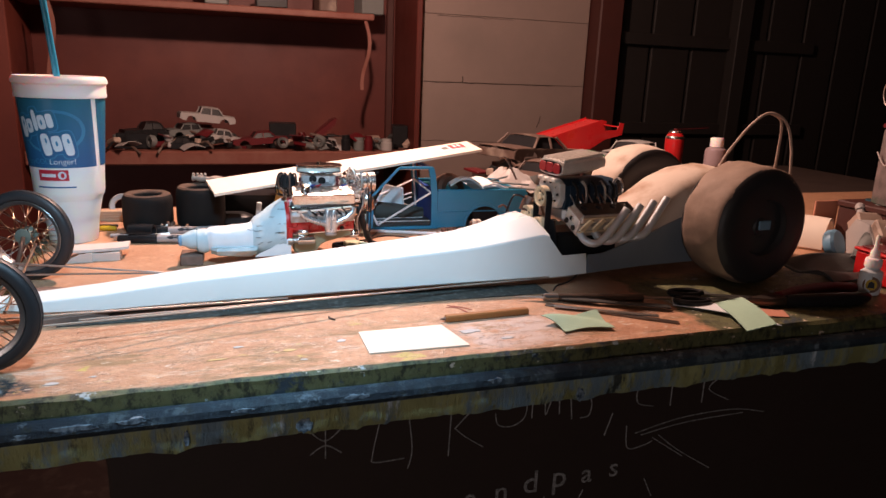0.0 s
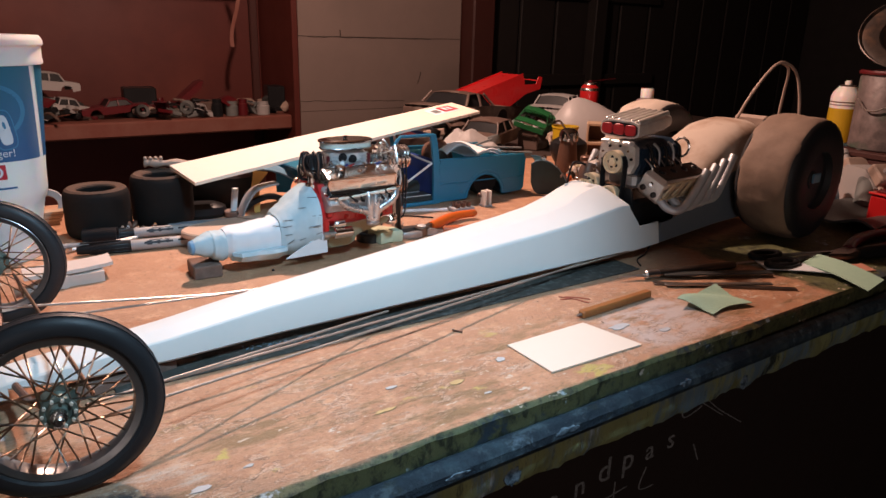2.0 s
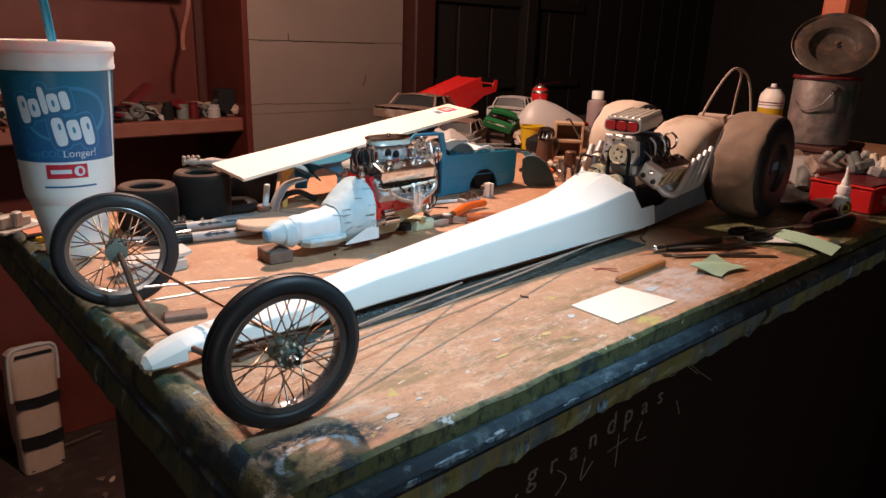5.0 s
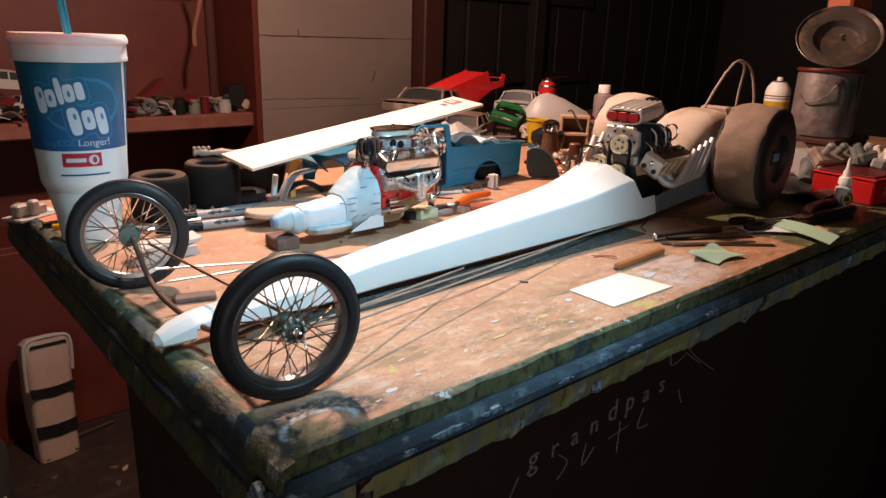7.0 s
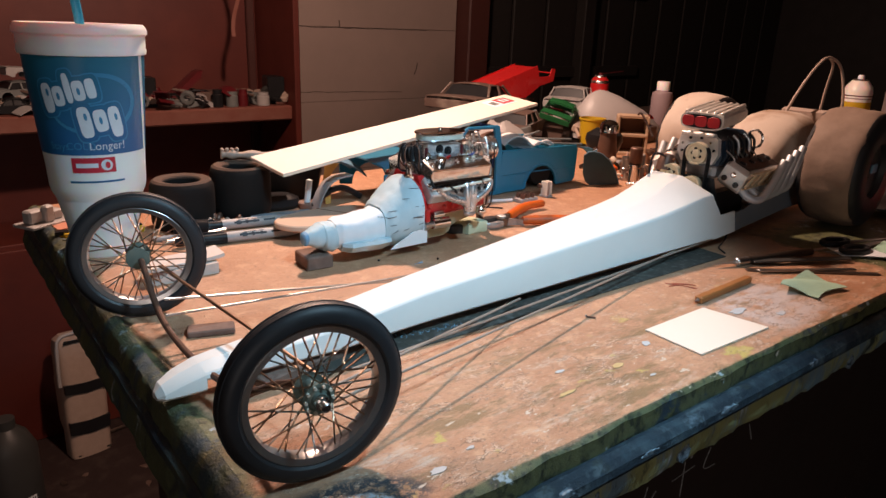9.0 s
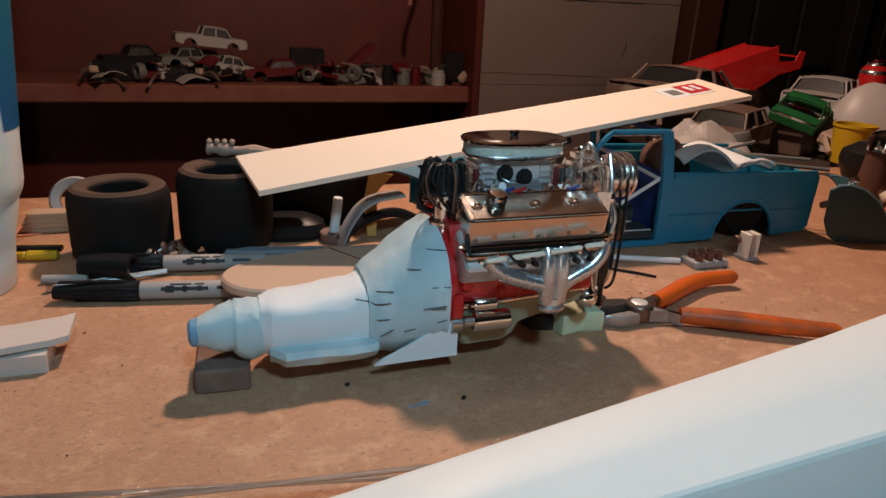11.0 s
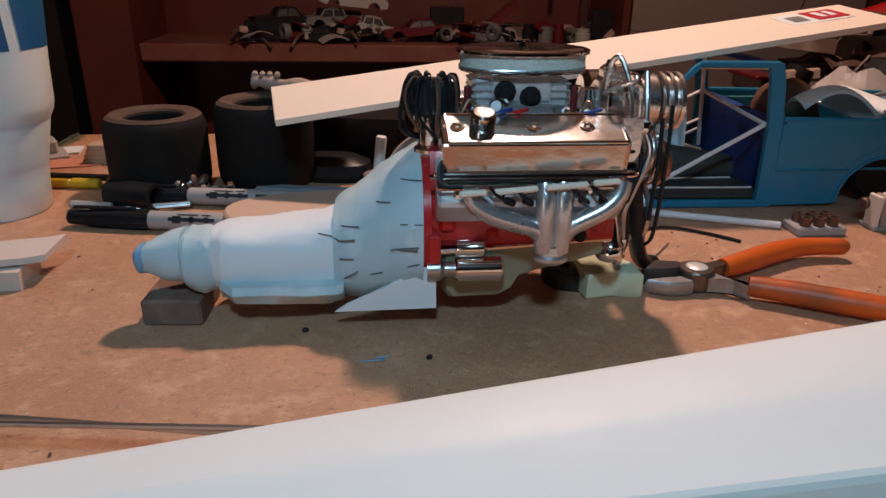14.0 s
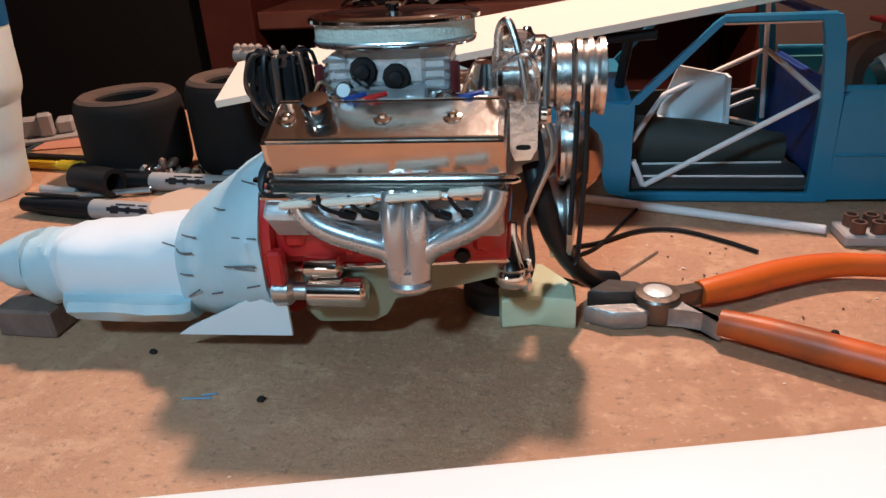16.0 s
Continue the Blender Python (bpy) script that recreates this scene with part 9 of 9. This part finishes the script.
def car_body(name, m, length, width, height, mat, label, roof=0.45, windows=True, group="model car bodies"):
    """A simple model car shell: lower body, cabin with window openings, wheel arches."""
    ob = group_at(name, m, label, "model car", group)
    l2, w2, hb = length / 2, width / 2, height * 0.55
    side = [(-l2, hb * 0.30), (-l2 * 0.80, hb * 0.16)] + [(-l2 * 0.60 + l2 * 0.18 * math.cos(math.pi * (1 - k / 8)), hb * 0.16 + l2 * 0.18 * math.sin(math.pi * k / 8)) for k in range(9)] + [(l2 * 0.40, hb * 0.14)] + [(l2 * 0.60 + l2 * 0.18 * math.cos(math.pi * (1 - k / 8)), hb * 0.16 + l2 * 0.18 * math.sin(math.pi * k / 8)) for k in range(9)] + [(l2 * 0.86, hb * 0.16), (l2, hb * 0.32), (l2, hb * 0.80), (l2 * 0.94, hb * 0.95), (0, hb), (-l2 * 0.96, hb * 0.92), (-l2, hb * 0.75)]
    for sg in (-1, 1):
        part("flank", moved(prism(side, -0.001, 0.001), Matrix(((1, 0, 0, 0), (0, 0, -1, sg * w2), (0, 1, 0, 0), (0, 0, 0, 1)))), mat, ob)
    part("bonnet", sheet(lambda u, v: (l2 * (0.28 + 0.70 * u), w2 * (2 * v - 1), hb * (0.98 - 0.10 * u * u) + 0.05 * hb * math.sin(math.pi * v)), 6, 8, 0.002), mat, ob)
    part("boot", sheet(lambda u, v: (-l2 * (0.52 + 0.46 * u), w2 * (2 * v - 1), hb * (0.98 - 0.06 * u * u) + 0.05 * hb * math.sin(math.pi * v)), 5, 8, 0.002), mat, ob)
    part("front_end", cbox(0.002, width, hb * 0.55, 0.0006, (l2, 0, hb * 0.58)), mat, ob)
    part("rear_end", cbox(0.002, width, hb * 0.50, 0.0006, (-l2, 0, hb * 0.55)), mat, ob)
    part("roof", sheet(lambda u, v: (l2 * (-0.38 + roof * u), w2 * 0.80 * (2 * v - 1), height * (0.985 - 0.03 * (2 * u - 1) ** 2) - 0.06 * height * (2 * v - 1) ** 2), 6, 8, 0.002), mat, ob)
    for sg in (-1, 1):
        for xb, xt in ((l2 * 0.30, l2 * (roof - 0.38)), (-l2 * 0.54, -l2 * 0.37), (-l2 * 0.10, -l2 * 0.10)):
            part("pillar", tube([(xb, sg * w2 * 0.97, hb), (xt, sg * w2 * 0.80, height * 0.94)], length * 0.012, 6), mat, ob)
    if windows:
        part("window", loft([[(x, y * 0.93, z) for x, y, z in ((l2 * 0.27, w2 * 0.95, hb), (l2 * (roof - 0.39), w2 * 0.76, height * 0.93), (-l2 * 0.36, w2 * 0.76, height * 0.93), (-l2 * 0.51, w2 * 0.95, hb))], [(x, y * 0.93, z) for x, y, z in ((l2 * 0.27, -w2 * 0.95, hb), (l2 * (roof - 0.39), -w2 * 0.76, height * 0.93), (-l2 * 0.36, -w2 * 0.76, height * 0.93), (-l2 * 0.51, -w2 * 0.95, hb))]]), BLACK, ob, "dark empty cabin")
    return ob


car_body("car_shell", at(1.07, 1.14, TOP + 0.030, 0, 3, 20), 0.30, 0.14, 0.075, BROWNCAR, "dusty brown model car shell on the heap")
wedge = [(-0.135, 0.010), (0.020, 0.058), (0.030, 0.028), (0.070, 0.030), (0.078, 0.050), (0.090, 0.048), (0.086, 0.016), (0.035, 0.004), (-0.030, -0.034), (-0.090, -0.024)]
redbed = group_at("red_shell", at(1.245, 1.18, TOP + 0.088), "bright red model pickup shell lying upturned on the heap", "model car", "model car bodies")
for y in (-0.045, 0.045):
    part("flank", moved(prism(wedge, -0.0015, 0.0015, 0.0004), at(0, y, 0, 90, 0, 0)), RED, redbed)
part("bed_floor", loft([[(x, y, z) for x, z in ((-0.132, 0.008), (0.019, 0.054), (0.020, 0.050), (-0.130, 0.004))] for y in (-0.0435, 0.0435)]), RED, redbed)
part("cross_rail", cbox(0.012, 0.087, 0.003, 0.0008, (0.080, 0, 0.038)), RED, redbed)
part("tail_panel", loft([[(x, y, z) for x, z in ((0.018, 0.054), (0.021, 0.054), (0.031, 0.030), (0.028, 0.028))] for y in (-0.0435, 0.0435)]), RED, redbed)
car_body("car_shell", at(1.095, 0.885, TOP + 0.042, 14, -10, 30), 0.10, 0.07, 0.045, GREEN, "dark green model car shell on the heap", 0.6, False)
car_body("car_shell", at(1.33, 1.06, TOP + 0.036, 0, 0, 25), 0.17, 0.10, 0.062, GREYCAR, "pale grey model car shell on the heap", 0.75)
car_body("car_shell", at(0.985, 0.905, TOP + 0.012, 0, -4, 24), 0.19, 0.09, 0.055, BROWNCAR, "dull brown model car shell behind the plank", 0.6)
solid("crumpled_paper", sheet(lambda u, v: (0.12 * (u - 0.5), 0.09 * (v - 0.5), 0.012 + 0.034 * math.sin(math.pi * u) * math.sin(math.pi * v) + 0.016 * noise.noise(Vector((u * 5, v * 5, 3)))), 18, 14, 0.0012), GREYCAR, at(0.845, 0.80, TOP + 0.012, 0, 0, -30), "crumpled off-white plastic scrap behind the plank", "scrap", smooth=20)
solid("red_scrap", sheet(lambda u, v: (0.05 * u, 0.03 * v, 0.006 + 0.020 * math.sin(2.6 * u) * (1 - 0.4 * v)), 8, 5, 0.002), RED, at(1.215, 0.735, TOP + 0.036, 0, 0, 10), "curved bright red plastic scrap behind the rack", "model part")
solid("cardboard_box", cbox(0.06, 0.04, 0.036, 0.002, (0, 0, 0.018)), BROWNCAR, at(1.238, 0.750, TOP, 0, 0, 10), "low brown cardboard box under a red scrap", "box", "cardboard boxes")
rng = random.Random(51)
scrap = group_at("model_scrap_heap", at(1.15, 1.02, TOP), "heap of mixed grey and black model parts under car shells", "model part")
for k in range(46):
    x, y = 0.90 + rng.uniform(0, 0.50), 0.74 + rng.uniform(0, 0.42)
    z = TOP + rng.uniform(0.004, 0.030)
    g = (cbox(0.05, 0.024, 0.018, 0.003), lathe([(0, 0), (0.018, 0), (0.020, 0.004), (0.018, 0.018), (0, 0.018)], 18), tube(curve([(0, 0, 0), (0.03, 0.008, 0.006), (0.06, 0, 0)], 4), 0.004, 7), cbox(0.07, 0.04, 0.006, 0.001))[k % 4]
    wpart("scrap_piece", moved(g, at(x, y, z, rng.uniform(-30, 30), rng.uniform(-30, 30), rng.uniform(0, 360))), (GREYCAR, BLACK, BROWNCAR, GREYTUBE, TAN, DARKRED)[k % 6], scrap)
# supports under the tilted shells
for x, y, h, w in ((1.07, 1.14, 0.034, 0.20), (1.245, 1.19, 0.060, 0.10), (1.095, 0.885, 0.044, 0.07), (1.33, 1.06, 0.040, 0.12)):
    solid("cardboard_box", cbox(w, w * 0.7, h, 0.002, (0, 0, h / 2)), BROWNCAR, at(x, y, TOP - 0.006, 0, 0, 25), "low brown cardboard box under a model car shell", "box", "cardboard boxes")
solid("knit_glove", sheet(lambda u, v: (0.10 * u, 0.07 * v, 0.03 + 0.02 * math.sin(3 * u + 1) * math.sin(3 * v)), 10, 8, 0.006), BROWNCAR, at(0.955, 1.02, TOP + 0.002, 0, 0, 10), "dusty brown moulded part on the heap", "model part")

# ---- model cars on the red shelf ----
SH = 0.8795
BACK = Matrix.Translation((0, -0.35, 1.14)) @ Matrix.Scale(1.13, 4) @ Matrix.Translation((0, 0.35, -1.14))    # shelf plan to its place in the recess
car_body("shelf_car", BACK @ at(0.20, 1.93, SH + 0.080, 0, -6, 190), 0.175, 0.070, 0.055, GREYCAR, "white model coupe stacked on others on the shelf", 0.6, group="shelf model cars")
car_body("shelf_car", BACK @ at(0.15, 1.93, SH + 0.036, 0, 0, 20), 0.16, 0.070, 0.045, GREYTUBE, "dark grey model car on the shelf", 0.6, group="shelf model cars")
car_body("shelf_car", BACK @ at(0.24, 1.90, SH + 0.020, 0, -8, 190), 0.13, 0.060, 0.045, GREYCAR, "white model car under another on the shelf", 0.6, group="shelf model cars")
car_body("shelf_car", BACK @ at(0.37, 1.90, SH + 0.014, 0, 4, 185), 0.18, 0.075, 0.045, DARKRED, "dark red model car on the shelf", 0.5, group="shelf model cars")
car_body("shelf_car", BACK @ at(0.60, 1.88, SH, 0, -12, 170), 0.10, 0.060, 0.040, GREYCAR, "small white model wing on the shelf", 0.5, False, group="shelf model cars")
car_body("shelf_car", BACK @ at(0.02, 1.92, SH + 0.030, 0, 0, 200), 0.16, 0.07, 0.055, BLACK, "black model car with chrome on the shelf", 0.5, group="shelf model cars")
car_body("shelf_car", BACK @ at(0.12, 1.88, SH, 0, 0, 175), 0.13, 0.06, 0.042, BLACK, "small black model car on the shelf", 0.5, group="shelf model cars")
car_body("shelf_car", BACK @ at(0.92 - 0.16, 1.92, SH, 0, 0, 170), 0.15, 0.07, 0.045, TAN, "tan model car parts on the shelf", 0.5, group="shelf model cars")
solid("red_wing_shell", moved(prism([(0, 0), (0.09, 0.075), (0.105, 0.080), (0.10, 0.06), (0.03, 0.0)], -0.03, 0.03, 0.002), at(0, 0, 0, 90, 0, 0)), DARKRED, BACK @ at(0.53, 1.93, SH + 0.024), "dark red model wing leaning upright on the shelf", "model part")
rng = random.Random(63)
for k, (x, w, h, mat, lab) in enumerate(((-0.02, 0.10, 0.05, BLACK, "dark box of model parts on the shelf"), (0.45, 0.09, 0.085, BLACK, "black plastic box standing on the shelf"), (0.55, 0.05, 0.02, CREAM, "low cream box on the shelf"), (0.66, 0.09, 0.04, BROWNCAR, "brown cardboard box on the shelf"), (0.86, 0.055, 0.085, BLACK, "tall black container on the shelf"), (0.31, 0.06, 0.012, TAN, "flat tan box on the shelf"))):
    solid("parts_box", cbox(w, 0.08, h, 0.003, (0, 0, h / 2)), mat, BACK @ at(x, 1.90 + 0.03 * (k % 2), SH + 0.0005, 0, 0, rng.uniform(-12, 12)), lab, "box", "boxes on the shelf")
for k, (x, r, h, mat) in enumerate(((0.655, 0.016, 0.052, BLACK), (0.70, 0.018, 0.045, GREYTUBE), (0.735, 0.015, 0.050, DARKRED), (0.80, 0.02, 0.04, GREYCAR))):
    solid("paint_jar", lathe([(0, 0), (r, 0), (r * 1.02, 0.003), (r, h * 0.7), (r * 0.8, h * 0.78), (r * 0.85, h * 0.80), (r * 0.85, h), (0, h)], 18), mat, BACK @ at(x, 1.845, SH + 0.0005), "small paint jar standing on the shelf", "jar", "paint jars")
hs = group_at("shelf_scrap", BACK @ at(0.45, 1.93, SH), "jumble of small model parts on the shelf", "model part")
for k in range(60):
    x, y = -0.12 + rng.uniform(0, 1.02), 1.84 + rng.uniform(0, 0.2)
    g = (cbox(0.04, 0.02, 0.018, 0.003), lathe([(0, 0), (0.012, 0), (0.014, 0.004), (0.012, 0.020), (0, 0.020)], 14), cbox(0.055, 0.03, 0.010, 0.002))[k % 3]
    wpart("scrap_piece", moved(g, BACK @ at(x, y, SH + 0.008 + rng.uniform(0, 0.018), rng.uniform(-20, 20), rng.uniform(-20, 20), rng.uniform(0, 360))), (GREYCAR, BLACK, TAN, GREYTUBE, DARKRED, BROWNCAR, CHROME)[k % 7], hs)
for k in range(54):
    x = rng.choice((rng.uniform(-0.08, 0.30), rng.uniform(0.40, 0.88)))
    y, h = 1.825 + rng.uniform(0, 0.10), rng.uniform(0.004, 0.030)
    g = (cbox(0.055, 0.022, 0.016, 0.003), tube(curve([(0, 0, 0), (0.03, 0.006, 0.010), (0.07, 0, 0.002)], 4), 0.004, 7), moved(lathe([(0.010, -0.008), (0.019, -0.009), (0.021, 0), (0.019, 0.009), (0.010, 0.008), (0.010, -0.008)], 18), at(0, 0, 0, 90, 0, 0)), sheet(lambda u, v: (0.07 * u, 0.04 * v, 0.012 * math.sin(3 * u)), 6, 3, 0.002))[k % 4]
    wpart("scrap_piece", moved(g, BACK @ at(x, y, SH + 0.010 + h, rng.uniform(-25, 25), rng.uniform(-25, 25), rng.uniform(0, 360))), (BLACK, BROWNCAR, GREYBLACK, DARKRED, TAN, BLACK, GREYTUBE, GREYCAR)[k % 8], hs)
US = 1.3365
for k, (x, w, h, mat) in enumerate(((0.05, 0.09, 0.06, BLACK), (0.25, 0.07, 0.08, GREYTUBE), (0.42, 0.10, 0.05, BLACK), (0.60, 0.06, 0.09, BROWNCAR), (0.75, 0.08, 0.06, GREYTUBE))):
    solid("parts_box", cbox(w, 0.08, h, 0.003, (0, 0, h / 2)), mat, BACK @ at(x, 1.93, US + 0.0005, 0, 0, 5 * k - 10), "dark box of parts on the upper shelf", "box", "boxes on the shelf")

# ---- floor by the bench end
van = group_at("van_body", at(0.208, 1.90, FLOOR_Z), "large tan van model shell standing on end against the cupboard", "model car")
LEAN = at(0.188, 1.905, FLOOR_Z, -7, 3.6, 9)


def van_ring(z, w, d):
    return [(x, y + d, z) for x, y in ellipse(0, 0, w, d, 28, 0, 0.42)]


wpart("shell", moved(loft([van_ring(z, w, d) for z, w, d in ((0.0, 0.058, 0.030), (0.008, 0.062, 0.036), (0.09, 0.062, 0.038), (0.11, 0.063, 0.052), (0.25, 0.066, 0.054), (0.27, 0.066, 0.050), (0.36, 0.068, 0.046), (0.385, 0.066, 0.040), (0.398, 0.052, 0.034))]), LEAN), TAN, van, "faded tan roof and bonnet")
for z0, z1, w0, w1 in ((0.082, 0.122, 0.058, 0.060), (0.216, 0.247, 0.062, 0.064)):
    wpart("window_opening", moved(loft([[(x, y, z) for x, z in ((-w0, z0), (0, z0 - 0.007), (w0, z0), (w1, z1), (0, z1 - 0.004), (-w1, z1))] for y in (-0.003, 0.010)]), LEAN), BLACK, van, "dark window opening")
wpart("window_opening", moved(loft([[(x, y, z) for x, z in ((-0.054, 0.376), (0.054, 0.376), (0.050, 0.386), (-0.050, 0.386))] for y in (-0.003, 0.012)]), LEAN), BLACK, van)
wpart("rim_strip", moved(tube(curve([(-0.069, 0.020, 0.24), (-0.069, 0.012, 0.36), (-0.060, 0.008, 0.396), (-0.03, 0.008, 0.405), (0.03, 0.008, 0.405), (0.060, 0.008, 0.396), (0.070, 0.012, 0.36), (0.070, 0.020, 0.28)], 6), 0.0055, 8), LEAN), GREYCAR, van, "pale upturned rim")
for x, z in ((-0.030, 0.33), (0.048, 0.012), (-0.038, 0.008)):
    wpart("scratch", moved(cbox(0.014, 0.003, 0.005, 0.001, (x, 0.0045 if z > 0.1 else 0.002, z)), LEAN), BLACK, van)
jar = group_at("floor_jug", at(-0.035, 1.77, FLOOR_Z), "dark plastic jug with a white barcode label on the floor", "jug")
part("jug", lathe([(0, 0), (0.062, 0), (0.068, 0.006), (0.068, 0.18), (0.050, 0.225), (0.025, 0.25), (0.025, 0.277), (0, 0.277)], 32), GREYBLACK, jar)
part("label", moved(cbox(0.031, 0.001, 0.025, 0.0003), at(0.028, -0.0628, 0.040, 0, 0, 24)), TAPELIGHT, jar)
for k in range(5):
    part("label_bar", moved(cbox(0.0022, 0.0006, 0.015, 0.0002), at(0.028, -0.0634, 0.040, 0, 0, 24) @ at(-0.010 + 0.005 * k, 0, 0)), INK, jar)
rng = random.Random(2)
for k in range(7):
    solid("floor_scrap", prism([(0.02 * math.cos(a) * rng.uniform(0.4, 1), 0.012 * math.sin(a) * rng.uniform(0.4, 1)) for a in (0, 1, 2, 3, 4, 5)], 0, 0.002), (BROWNCAR, TAN, DARKSTEEL)[k % 3], at(rng.uniform(0.05, 0.6), rng.uniform(1.45, 1.98), FLOOR_Z + 0.0005, 0, 0, rng.uniform(0, 360)), "small scrap lying on the dirty floor", "scrap", "floor scraps")
stick = solid("floor_stick", rod((0, 0, 0), (0.13, 0.02, 0), 0.006, 8), DARKSTEEL, at(0.25, 2.00, FLOOR_Z + 0.0065), "thin dark stick on the floor by the cupboard", "stick")
